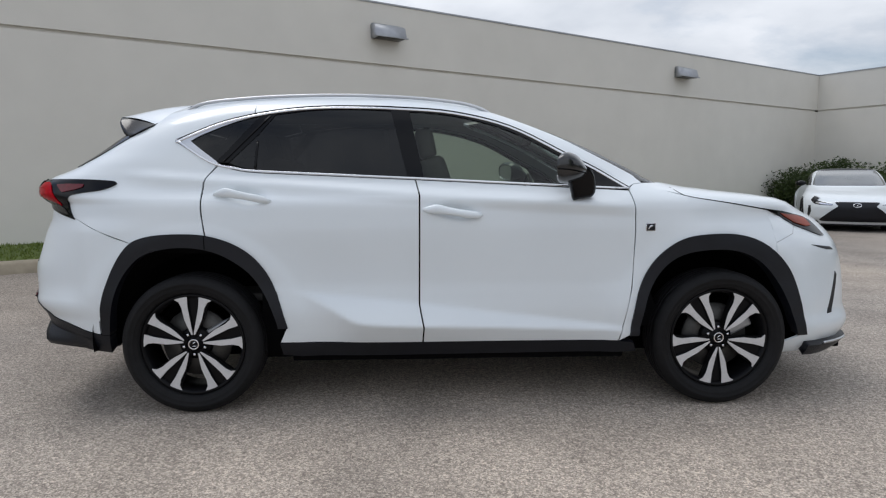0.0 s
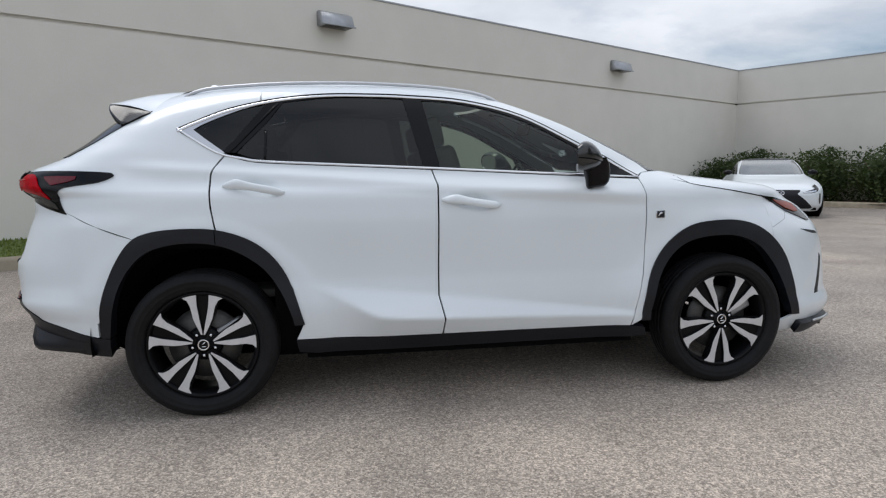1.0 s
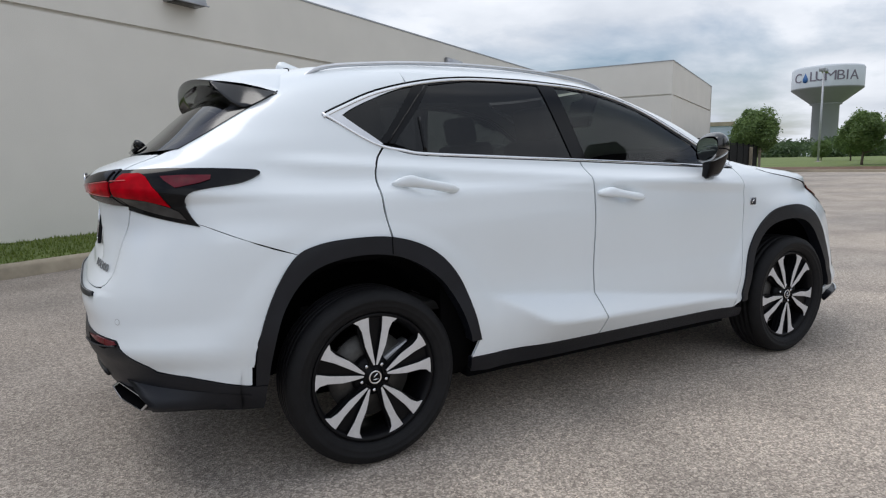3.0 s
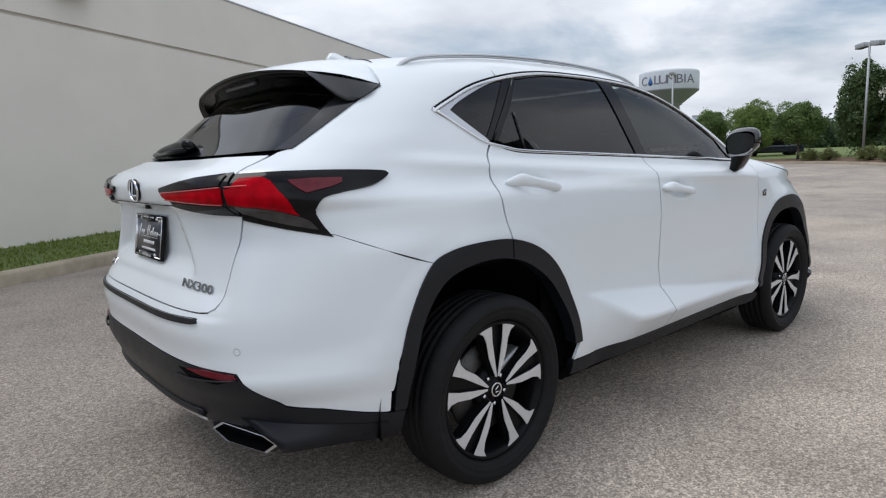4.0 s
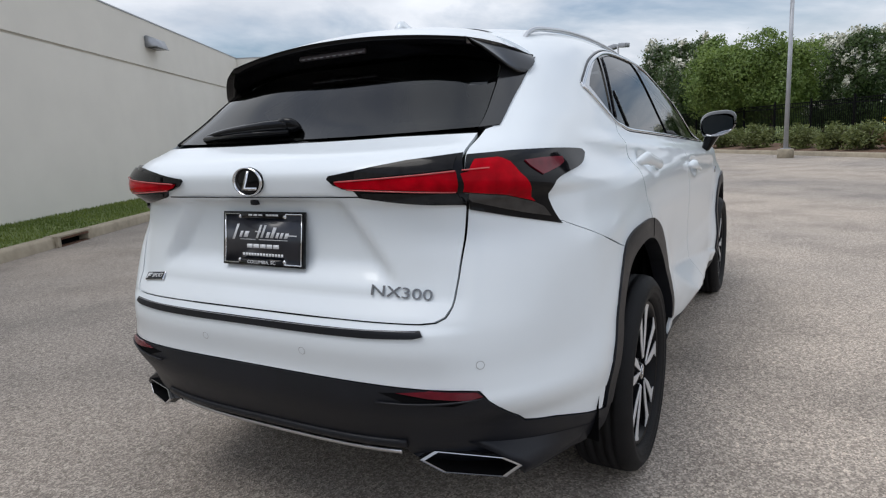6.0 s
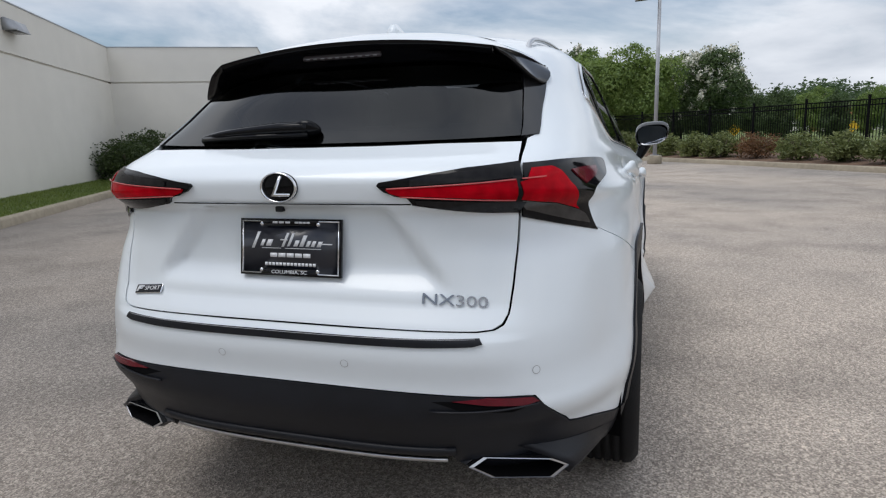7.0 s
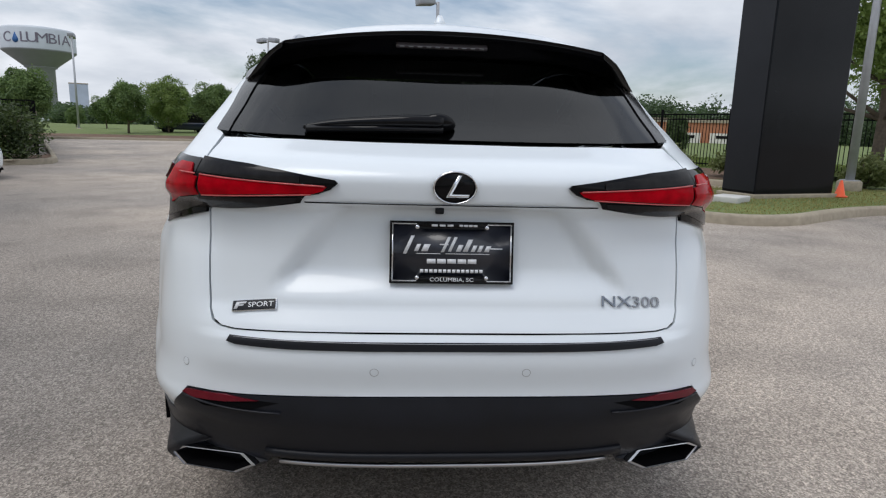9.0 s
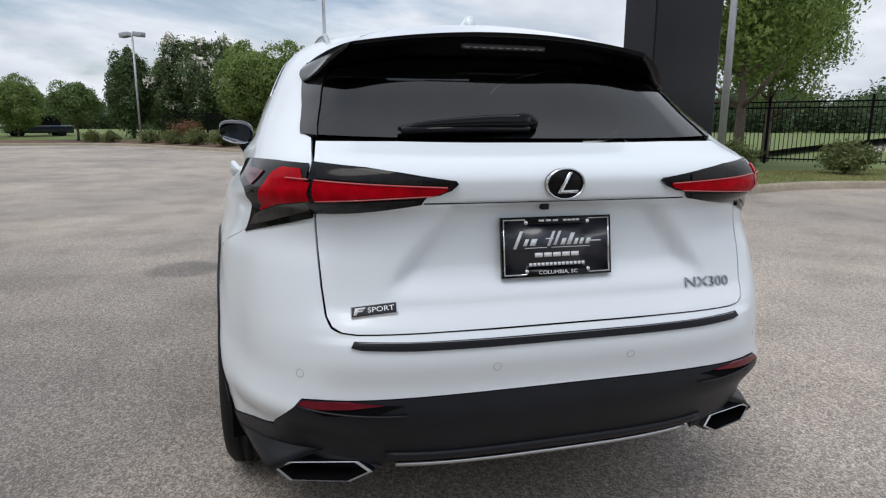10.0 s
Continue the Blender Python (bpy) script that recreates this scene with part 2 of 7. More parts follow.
def ground_mat():
    """Worn exposed-aggregate paving: pebbles, a darker half towards the wall, wide stains."""
    m = bpy.data.materials.new("aggregate_paving")
    m.use_nodes = True
    n, l = m.node_tree.nodes, m.node_tree.links
    b = n["Principled BSDF"]
    b.inputs["Roughness"].default_value = 0.85
    co = n.new("ShaderNodeTexCoord")

    def tex(kind, s, detail=4.0):
        t = n.new(kind)
        t.inputs["Scale"].default_value = s
        if kind == "ShaderNodeTexNoise":
            t.inputs["Detail"].default_value = detail
        l.new(co.outputs["Object"], t.inputs["Vector"])
        return t

    def ramp(src, a, ca, z, cz):
        r = n.new("ShaderNodeValToRGB")
        r.color_ramp.elements[0].position, r.color_ramp.elements[0].color = a, (*ca, 1)
        r.color_ramp.elements[1].position, r.color_ramp.elements[1].color = z, (*cz, 1)
        l.new(src, r.inputs[0])
        return r

    def mix(kind, f, a, c):
        x = n.new("ShaderNodeMix")
        x.data_type, x.blend_type = "RGBA", kind
        if isinstance(f, float):
            x.inputs["Factor"].default_value = f
        else:
            l.new(f, x.inputs["Factor"])
        l.new(a, x.inputs[6]), l.new(c, x.inputs[7])
        return x.outputs[2]

    peb = tex("ShaderNodeTexVoronoi", 150.0)
    sep = n.new("ShaderNodeSeparateColor")
    l.new(peb.outputs["Color"], sep.inputs[0])
    stones = ramp(sep.outputs[0], 0.0, (0.20, 0.171, 0.146), 1.0, (0.60, 0.53, 0.462))
    e = stones.color_ramp.elements.new(0.55)
    e.color = (0.362, 0.317, 0.277, 1)
    fine = tex("ShaderNodeTexNoise", 220.0)
    grain = ramp(fine.outputs["Fac"], 0.3, (0.80, 0.80, 0.80), 0.7, (1.10, 1.10, 1.10))
    base = mix("MULTIPLY", 1.0, stones.outputs[0], grain.outputs[0])
    clump = tex("ShaderNodeTexNoise", 38.0, 3.0)
    mottle = ramp(clump.outputs["Fac"], 0.34, (0.80, 0.80, 0.80), 0.66, (1.14, 1.14, 1.14))
    base = mix("MULTIPLY", 1.0, base, mottle.outputs[0])
    wide = tex("ShaderNodeTexNoise", 0.22, 5.0)
    worn = ramp(wide.outputs["Fac"], 0.36, (0.74, 0.76, 0.78), 0.62, (1.08, 1.06, 1.03))
    base = mix("MULTIPLY", 1.0, base, worn.outputs[0])
    blot = tex("ShaderNodeTexNoise", 1.3, 5.0)
    stain = ramp(blot.outputs["Fac"], 0.33, (0.91, 0.903, 0.893), 0.55, (1.18, 1.17, 1.155))
    base = mix("MULTIPLY", 1.0, base, stain.outputs[0])
    # the half by the wall is darker, with a wavering edge
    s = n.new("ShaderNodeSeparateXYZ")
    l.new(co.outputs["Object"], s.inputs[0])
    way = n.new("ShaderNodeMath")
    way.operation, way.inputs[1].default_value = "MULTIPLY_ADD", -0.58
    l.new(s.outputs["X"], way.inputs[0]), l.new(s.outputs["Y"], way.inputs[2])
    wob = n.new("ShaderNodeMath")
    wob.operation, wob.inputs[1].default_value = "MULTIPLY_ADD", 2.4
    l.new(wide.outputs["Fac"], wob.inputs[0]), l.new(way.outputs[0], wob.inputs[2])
    wall_half = ramp(wob.outputs[0], 0.0, (1, 1, 1), 1.0, (0.70, 0.705, 0.715))
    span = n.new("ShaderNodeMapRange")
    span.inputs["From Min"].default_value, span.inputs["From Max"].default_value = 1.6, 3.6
    l.new(wob.outputs[0], span.inputs["Value"]), l.new(span.outputs["Result"], wall_half.inputs[0])
    base = mix("MULTIPLY", 1.0, base, wall_half.outputs[0])
    # a damp oily patch beside the parked car
    off = n.new("ShaderNodeVectorMath")
    off.operation = "SUBTRACT"
    off.inputs[1].default_value = (2.13, 1.60, 0)
    l.new(co.outputs["Object"], off.inputs[0])
    jit = n.new("ShaderNodeMix")
    jit.data_type = "VECTOR"
    jit.inputs["Factor"].default_value = 0.10
    l.new(off.outputs[0], jit.inputs[4]), l.new(tex("ShaderNodeTexNoise", 5.0).outputs["Color"], jit.inputs[5])
    far = n.new("ShaderNodeVectorMath")
    far.operation = "LENGTH"
    l.new(jit.outputs[1], far.inputs[0])
    damp = ramp(far.outputs["Value"], 0.24, (0.62, 0.62, 0.64), 0.34, (1, 1, 1))
    base = mix("MULTIPLY", 1.0, base, damp.outputs[0])
    l.new(base, b.inputs["Base Color"])
    bp = n.new("ShaderNodeBump")
    bp.inputs["Strength"].default_value, bp.inputs["Distance"].default_value = 0.55, 0.006
    l.new(peb.outputs["Distance"], bp.inputs["Height"]), l.new(bp.outputs["Normal"], b.inputs["Normal"])
    return m


PAVING = ground_mat()


# ---- mesh helpers ----
def part(name, bm, material, parent=None, label="", smooth=True):
    """Links a bmesh as one mesh object, under a thing or a part if one is given."""
    me = bpy.data.meshes.new(name)
    for f in bm.faces:
        f.smooth = smooth
    bm.to_mesh(me)
    bm.free()
    me.materials.append(material)
    ob = new(name, me)
    if parent:
        ob.parent = parent
    if label:
        ob["label"] = label
    return ob


def thing(name, label, category, at=None, group="", kind=""):
    ob = new(name)
    if at is not None:
        ob.matrix_world = at
    return tagged(ob, label, category, group, kind)


def mesh_part(name, verts, faces, material, parent=None, label="", smooth=False):
    me = bpy.data.meshes.new(name)
    me.from_pydata([tuple(v) for v in verts], [], [tuple(f) for f in faces])
    me.materials.append(material)
    if smooth:
        me.polygons.foreach_set("use_smooth", [True] * len(me.polygons))
    ob = new(name, me)
    if parent:
        ob.parent = parent
    if label:
        ob["label"] = label
    return ob


def box(bm, size, at=(0, 0, 0), turn=(0, 0, 0), bevel=0.0, segments=2):
    """Adds a box of that size at that place; bevelled if asked."""
    m = pose(*at, *turn) @ Matrix.Diagonal((*size, 1))
    v = bmesh.ops.create_cube(bm, size=1, matrix=m)["verts"]
    if bevel:
        e = list({e for x in v for e in x.link_edges})
        bmesh.ops.bevel(bm, geom=e, offset=bevel, segments=segments, affect="EDGES", profile=0.6)
    return bm


def tube(bm, pts, radii, sides=8, caps=True):
    """A round rod through the points, with a radius at each."""
    pts = [Vector(p) for p in pts]
    rings = []
    for i, p in enumerate(pts):
        d = (pts[min(i + 1, len(pts) - 1)] - pts[max(i - 1, 0)]).normalized()
        a = d.cross(Vector((0, 0, 1)) if abs(d.z) < 0.9 else Vector((1, 0, 0))).normalized()
        b = d.cross(a)
        r = radii[i] if isinstance(radii, (list, tuple)) else radii
        rings.append([bm.verts.new(p + (a * math.cos(2 * math.pi * k / sides) + b * math.sin(2 * math.pi * k / sides)) * r) for k in range(sides)])
    for r0, r1 in zip(rings, rings[1:]):
        for k in range(sides):
            bm.faces.new((r0[k], r0[(k + 1) % sides], r1[(k + 1) % sides], r1[k]))
    if caps:
        bm.faces.new(rings[0][::-1]), bm.faces.new(rings[-1])
    return bm


def lathe(bm, profile, steps=48, m=None):
    """Turns (radius, along) pairs about the y axis."""
    m = m or Matrix()
    rings = []
    for k in range(steps):
        a = 2 * math.pi * k / steps
        rings.append([bm.verts.new(m @ Vector((r * math.cos(a), y, r * math.sin(a)))) for r, y in profile])
    for k in range(steps):
        a, b = rings[k], rings[(k + 1) % steps]
        for j in range(len(profile) - 1):
            bm.faces.new((a[j], a[j + 1], b[j + 1], b[j]))
    return bm


def prism(bm, outline, lo, hi, m=None):
    """A plate: the outline (x, z) swept along y from lo to hi."""
    m = m or Matrix()
    a = [bm.verts.new(m @ Vector((x, lo, z))) for x, z in outline]
    b = [bm.verts.new(m @ Vector((x, hi, z))) for x, z in outline]
    n = len(outline)
    bm.faces.new(a), bm.faces.new(b[::-1])
    for i in range(n):
        bm.faces.new((a[i], b[i], b[(i + 1) % n], a[(i + 1) % n]))
    bmesh.ops.recalc_face_normals(bm, faces=bm.faces)
    return bm


def curve(pts, n=6):
    """A smooth line through the points."""
    p = [pts[0]] + list(pts) + [pts[-1]]
    res = []
    for i in range(1, len(p) - 2):
        for k in range(n):
            t = k / n
            res.append(tuple(0.5 * (2 * b + (c - a) * t + (2 * a - 5 * b + 4 * c - d) * t * t + (3 * b - a - 3 * c + d) * t ** 3)
                             for a, b, c, d in zip(p[i - 1], p[i], p[i + 1], p[i + 2])))
    return res + [tuple(pts[-1])]


def words(text, size, m, material, name="lettering", parent=None, depth=0.001, wide=1.0, label=""):
    """Raised letters in the built-in font, as a mesh; m lays them out (x along, y up, z out)."""
    c = bpy.data.curves.new(name, "FONT")
    c.body, c.size, c.extrude, c.align_x, c.align_y, c.resolution_u = text, size, depth, "CENTER", "CENTER", 3
    tmp = new("tmp", c)
    me = bpy.data.meshes.new_from_object(tmp.evaluated_get(bpy.context.evaluated_depsgraph_get()))
    bpy.data.objects.remove(tmp)
    me.transform(Matrix.Diagonal((wide, 1, 1, 1)))
    me.transform(m)
    me.materials.clear()
    me.materials.append(material)
    ob = new(name, me)
    if parent:
        ob.parent = parent
    if label:
        ob["label"] = label
    return ob


# ---- car bodies ----
def knots(table):
    """Monotone cubic through (z, value) pairs."""
    zs = [a for a, b in table]
    vs = [b for a, b in table]
    n = len(zs)
    d = [(vs[i + 1] - vs[i]) / (zs[i + 1] - zs[i]) for i in range(n - 1)]
    m = [d[0]] + [0 if d[i - 1] * d[i] <= 0 else 2 * d[i - 1] * d[i] / (d[i - 1] + d[i]) for i in range(1, n - 1)] + [d[-1]]

    def f(z):
        if z <= zs[0]:
            return vs[0]
        if z >= zs[-1]:
            return vs[-1]
        i = 0
        while zs[i + 1] < z:
            i += 1
        h = zs[i + 1] - zs[i]
        s = (z - zs[i]) / h
        return ((1 + 2 * s) * (1 - s) ** 2 * vs[i] + s * (1 - s) ** 2 * h * m[i]
                + s * s * (3 - 2 * s) * vs[i + 1] + s * s * (s - 1) * h * m[i + 1])
    return f


def ease(a, b, v):
    s = min(1.0, max(0.0, (v - a) / (b - a)))
    return s * s * (3 - 2 * s)


def dense(pts, step=0.02):
    """The same outline with points no further apart than step."""
    res = [pts[0]]
    for a, b in zip(pts, pts[1:]):
        n = max(1, math.ceil(math.hypot(b[0] - a[0], b[1] - a[1]) / step))
        res += [(a[0] + (b[0] - a[0]) * i / n, a[1] + (b[1] - a[1]) * i / n) for i in range(1, n + 1)]
    return res


class Hull:
    """A car body as horizontal slices: rear and front ends, half width, and how square the corners are."""

    def __init__(self, rear_x, front_x, half_w, rear_n, front_n, rear_c, front_c, swell, dent=None):
        self.rx, self.fx, self.hw, self.rn, self.fn = knots(rear_x), knots(front_x), knots(half_w), knots(rear_n), knots(front_n)
        self.rc, self.fc, self.swell = knots(rear_c), knots(front_c), swell
        self.dent = dent or (lambda y, z: 0.0)

    def side(self, x, z):
        c, d, w = self.rc(z), self.fc(z), self.hw(z) + self.swell(x, z)
        if x < c:
            k, n = (c - x) / (c - self.rx(z)), self.rn(z)
        elif x > d:
            k, n = (x - d) / (self.fx(z) - d), self.fn(z)
        else:
            return Vector((x, w, z))
        return Vector((x, w * max(1 - k ** n, 0.0) ** (1 / n) if k < 1 else 0.0, z))

    def wrap(self, a, z):
        """The rear: a runs from 0 in the middle to 90 where the side begins; below 0 is the other side."""
        c, n, t = self.rc(z), self.rn(z), radians(abs(a))
        x = c - (c - self.rx(z)) * max(math.cos(t), 0) ** (2 / n)
        y = (self.hw(z) + self.swell(x, z)) * max(math.sin(t), 0) ** (2 / n)
        return Vector((x + self.dent(y, z), math.copysign(y, a), z))

    def nose(self, a, z):
        c, n, t = self.fc(z), self.fn(z), radians(abs(a))
        x = c + (self.fx(z) - c) * max(math.cos(t), 0) ** (2 / n)
        y = (self.hw(z) + self.swell(x, z)) * max(math.sin(t), 0) ** (2 / n)
        return Vector((x, math.copysign(y, a), z))

    def sx(self, x, z):
        """(angle, z) on wrap for a place on the side."""
        c, n = self.rc(z), self.rn(z)
        k = min(1.0, max(0.0, (c - x) / (c - self.rx(z))))
        return math.degrees(math.acos(k ** (n / 2))), z

    def ry(self, y, z):
        """(angle, z) on wrap for a place on the rear."""
        w, n = self.hw(z), self.rn(z)
        for _ in range(3):
            k = min(1.0, abs(y) / w)
            x = self.rc(z) - (self.rc(z) - self.rx(z)) * max(1 - k ** n, 0) ** (1 / n)
            w = self.hw(z) + self.swell(x, z)
        return math.copysign(math.degrees(math.asin(min(1.0, abs(y) / w) ** (n / 2))), y), z

    def nx(self, x, z):
        """(angle, z) on nose for a place on the side."""
        c, n = self.fc(z), self.fn(z)
        k = min(1.0, max(0.0, (x - c) / (self.fx(z) - c)))
        return math.degrees(math.acos(k ** (n / 2))), z

    def ny(self, y, z):
        """(angle, z) on nose for a place on the front."""
        w, n = self.hw(z), self.fn(z)
        for _ in range(3):
            k = min(1.0, abs(y) / w)
            x = self.fc(z) + (self.fx(z) - self.fc(z)) * max(1 - k ** n, 0) ** (1 / n)
            w = self.hw(z) + self.swell(x, z)
        return math.copysign(math.degrees(math.asin(min(1.0, abs(y) / w) ** (n / 2))), y), z

    def spot(self, mode, a, z, sgn=1, off=0.0):
        """Place and outward normal on the surface."""
        f, e = {"side": self.side, "wrap": self.wrap, "nose": self.nose}[mode], 0.004 if mode == "side" else 0.4
        p = f(a, z)
        q = (f(a + e, z) - f(a - e, z)).cross(f(a, z + 0.004) - f(a, z - 0.004))
        if q.length < 1e-12:
            q = Vector((0, 0, 1))
        q.normalize()
        if q.dot(p - Vector((min(max(p.x, -1.1), 1.1), 0, 0.75))) < 0:
            q = -q
        p = p + q * off
        return Vector((p.x, p.y * sgn, p.z)), Vector((q.x, q.y * sgn, q.z))

    def patch(self, name, outline, mode, material, parent, sgn=1, off=0.0, depth=0.012, step=None, label=""):
        """A panel that follows the surface inside an outline, with edges of that depth turned in."""
        da, dz = step or ((0.045, 0.035) if mode == "side" else (3.0, 0.03))
        bm = bmesh.new()
        pts = []
        for a, z in outline:
            if not pts or abs(a - pts[-1][0]) + abs(z - pts[-1][1]) > 1e-5:
                pts.append((a, z))
        bm.faces.new([bm.verts.new((a, z, 0)) for a, z in pts])
        bm.normal_update()
        bmesh.ops.triangulate(bm, faces=bm.faces[:])
        for k, d in ((0, da), (1, dz)):
            lo, hi = min(p[k] for p in pts), max(p[k] for p in pts)
            n = math.ceil((hi - lo) / d)
            for i in range(1, n):
                co, no = [0, 0, 0], [0, 0, 0]
                co[k], no[k] = lo + (hi - lo) * i / n, 1
                bmesh.ops.bisect_plane(bm, geom=bm.verts[:] + bm.edges[:] + bm.faces[:], plane_co=co, plane_no=no, dist=1e-6)
        bmesh.ops.remove_doubles(bm, verts=bm.verts, dist=1e-6)
        slant = [e for e in bm.edges if len(e.link_faces) == 2 and abs(e.verts[0].co.x - e.verts[1].co.x) > 1e-5 and abs(e.verts[0].co.y - e.verts[1].co.y) > 1e-5]
        bmesh.ops.dissolve_edges(bm, edges=slant, use_verts=False)
        loose = [v for v in bm.verts if len(v.link_edges) == 2 and not v.is_boundary]
        bmesh.ops.dissolve_verts(bm, verts=loose)
        normal = {}
        for v in bm.verts:
            if callable(off):
                more = off(v.co.x, v.co.y)
                v.co, normal[v] = self.spot(mode, v.co.x, v.co.y, sgn)
                v.co += Vector((normal[v].x, normal[v].y, 0)).normalized() * more
            else:
                v.co, normal[v] = self.spot(mode, v.co.x, v.co.y, sgn, off)
        bm.normal_update()
        f = max(bm.faces, key=lambda f: f.calc_area())
        if f.normal.dot(normal[f.verts[0]]) < 0:
            bmesh.ops.reverse_faces(bm, faces=bm.faces[:])
        if depth:
            edge = [e for e in bm.edges if e.is_boundary]
            for v in {v for e in edge for v in e.verts}:
                v.index = -1
            back = {}
            for e in edge:
                e.smooth = False
                face = e.link_faces[0]
                for v in e.verts:
                    if v not in back:
                        back[v] = bm.verts.new(v.co - normal[v] * depth)
                a, b = e.verts
                for lp in face.loops:
                    if lp.edge == e:
                        a, b = lp.vert, lp.link_loop_next.vert
                bm.faces.new((b, a, back[a], back[b]))
        return part(name, bm, material, parent, label)

    def ribbon(self, name, line, mode, width, height, material, parent, sgn=1, off=0.0, label="", closed=False):
        """A trim strip of rounded section along a line on the surface."""
        sp = [self.spot(mode, a, z, sgn, off) for a, z in line]
        return strip(name, sp, width, height, material, parent, label, closed)


def strip(name, spots, width, height, material, parent, label="", closed=False):
    bm = bmesh.new()
    n, rings = len(spots), []
    for i, (p, q) in enumerate(spots):
        a, b = (spots[(i - 1) % n][0], spots[(i + 1) % n][0]) if closed else (spots[max(i - 1, 0)][0], spots[min(i + 1, n - 1)][0])
        s = (b - a).cross(q).normalized()
        prof = ((-0.5, -0.3), (-0.5, 0.55), (-0.3, 1.0), (0.3, 1.0), (0.5, 0.55), (0.5, -0.3))
        rings.append([bm.verts.new(p + s * (u * width) + q * (v * height)) for u, v in prof])
    for i in range(n if closed else n - 1):
        r0, r1 = rings[i], rings[(i + 1) % n]
        for k in range(6):
            bm.faces.new((r0[k], r0[(k + 1) % 6], r1[(k + 1) % 6], r1[k]))
    if not closed:
        bm.faces.new(rings[0]), bm.faces.new(rings[-1][::-1])
    bmesh.ops.recalc_face_normals(bm, faces=bm.faces)
    return part(name, bm, material, parent, label)


# ---- the lot: ground, building, kerbs, planting ----
WALL_TURN = radians(30.1)
WALL_AT = Vector((-1.362, 7.584, 0))
ALONG = Vector((math.cos(WALL_TURN), math.sin(WALL_TURN), 0))
OUT = Vector((math.sin(WALL_TURN), -math.cos(WALL_TURN), 0))
CORNER = 16.14        # metres along the wall to the inner corner
RETURN = 4.67         # length of the wall that comes forward there


def site(s, o, z=0.0):
    """A place s metres along the long wall and o metres in front of it."""
    return WALL_AT + ALONG * s + OUT * o + Vector((0, 0, z))


def build_ground():
    xs = [-2500, -400, -60, -20, 0, 20, 60, 400, 2500]
    v = [(x, y, 0) for y in xs for x in xs]
    n = len(xs)
    f = [(j * n + i, j * n + i + 1, (j + 1) * n + i + 1, (j + 1) * n + i) for j in range(n - 1) for i in range(n - 1)]
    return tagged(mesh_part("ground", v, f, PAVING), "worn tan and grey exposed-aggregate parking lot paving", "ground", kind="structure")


def slab(bm, a, b, z0, z1, thick, reveal=0.0):
    """A wall panel from a to b (plan), its outer face on the line, thick behind it."""
    a, b = Vector((a.x, a.y, 0)), Vector((b.x, b.y, 0))
    d = (b - a).normalized()
    back = Vector((-d.y, d.x, 0)) * thick
    q = [a, b, b + back, a + back]
    lo = [bm.verts.new((p.x, p.y, z0)) for p in q]
    hi = [bm.verts.new((p.x, p.y, z1)) for p in q]
    bm.faces.new(lo[::-1]), bm.faces.new(hi)
    for i in range(4):
        bm.faces.new((lo[i], lo[(i + 1) % 4], hi[(i + 1) % 4], hi[i]))


def build_building():
    b = thing("warehouse", "plain beige tilt-up concrete commercial building with a grooved band", "building", kind="structure")
    zb, zt, g = 3.23, 4.33, 0.026
    runs = (("wall_long", site(-46, 0), site(CORNER, 0)), ("wall_return", site(CORNER, 0), site(CORNER, RETURN)), ("wall_front", site(CORNER, RETURN), site(CORNER + 9.5, RETURN)))
    for name, a, c in runs:
        d = (c - a).normalized()
        inn = Vector((-d.y, d.x, 0))
        if name == "wall_front":
            a = a + d * 0.25
        for piece, lo, hi, inset, thick in (("wall_panel", -0.2, zb - g, 0, 0.25), ("parapet_panel", zb + g, zt, 0, 0.25), ("groove", zb - g, zb + g, 0.06, 0.19)):
            bm = bmesh.new()
            slab(bm, a + inn * inset, c + inn * inset, lo, hi, thick)
            part(piece, bm, WALLPAINT, b, smooth=False)
    end = site(CORNER + 9.5, RETURN)
    bm = bmesh.new()
    slab(bm, end, end - OUT * 14, -0.2, zt, 0.25)
    part("wall_end", bm, WALLPAINT, b, smooth=False)
    bm = bmesh.new()
    q = [site(-46, -0.24, zt - 0.35), site(CORNER + 0.24, -0.24, zt - 0.35), site(CORNER + 0.24, RETURN - 0.24, zt - 0.35), site(CORNER + 9.3, RETURN - 0.24, zt - 0.35), site(CORNER + 9.3, -12, zt - 0.35), site(-46, -12, zt - 0.35)]
    bm.faces.new([bm.verts.new(p) for p in q])
    part("roof", bm, KERB, b, smooth=False)
    for a, c in ((site(-46, 0), site(CORNER, 0)), (site(CORNER, 0), site(CORNER, RETURN)), (site(CORNER, RETURN), site(CORNER + 9.5, RETURN))):
        d = (c - a).normalized()
        bm = bmesh.new()
        slab(bm, a - Vector((-d.y, d.x, 0)) * 0.015, c - Vector((-d.y, d.x, 0)) * 0.015, zt + 0.002, zt + 0.03, 0.28)
        part("coping", bm, GREYMETAL, b, smooth=False)


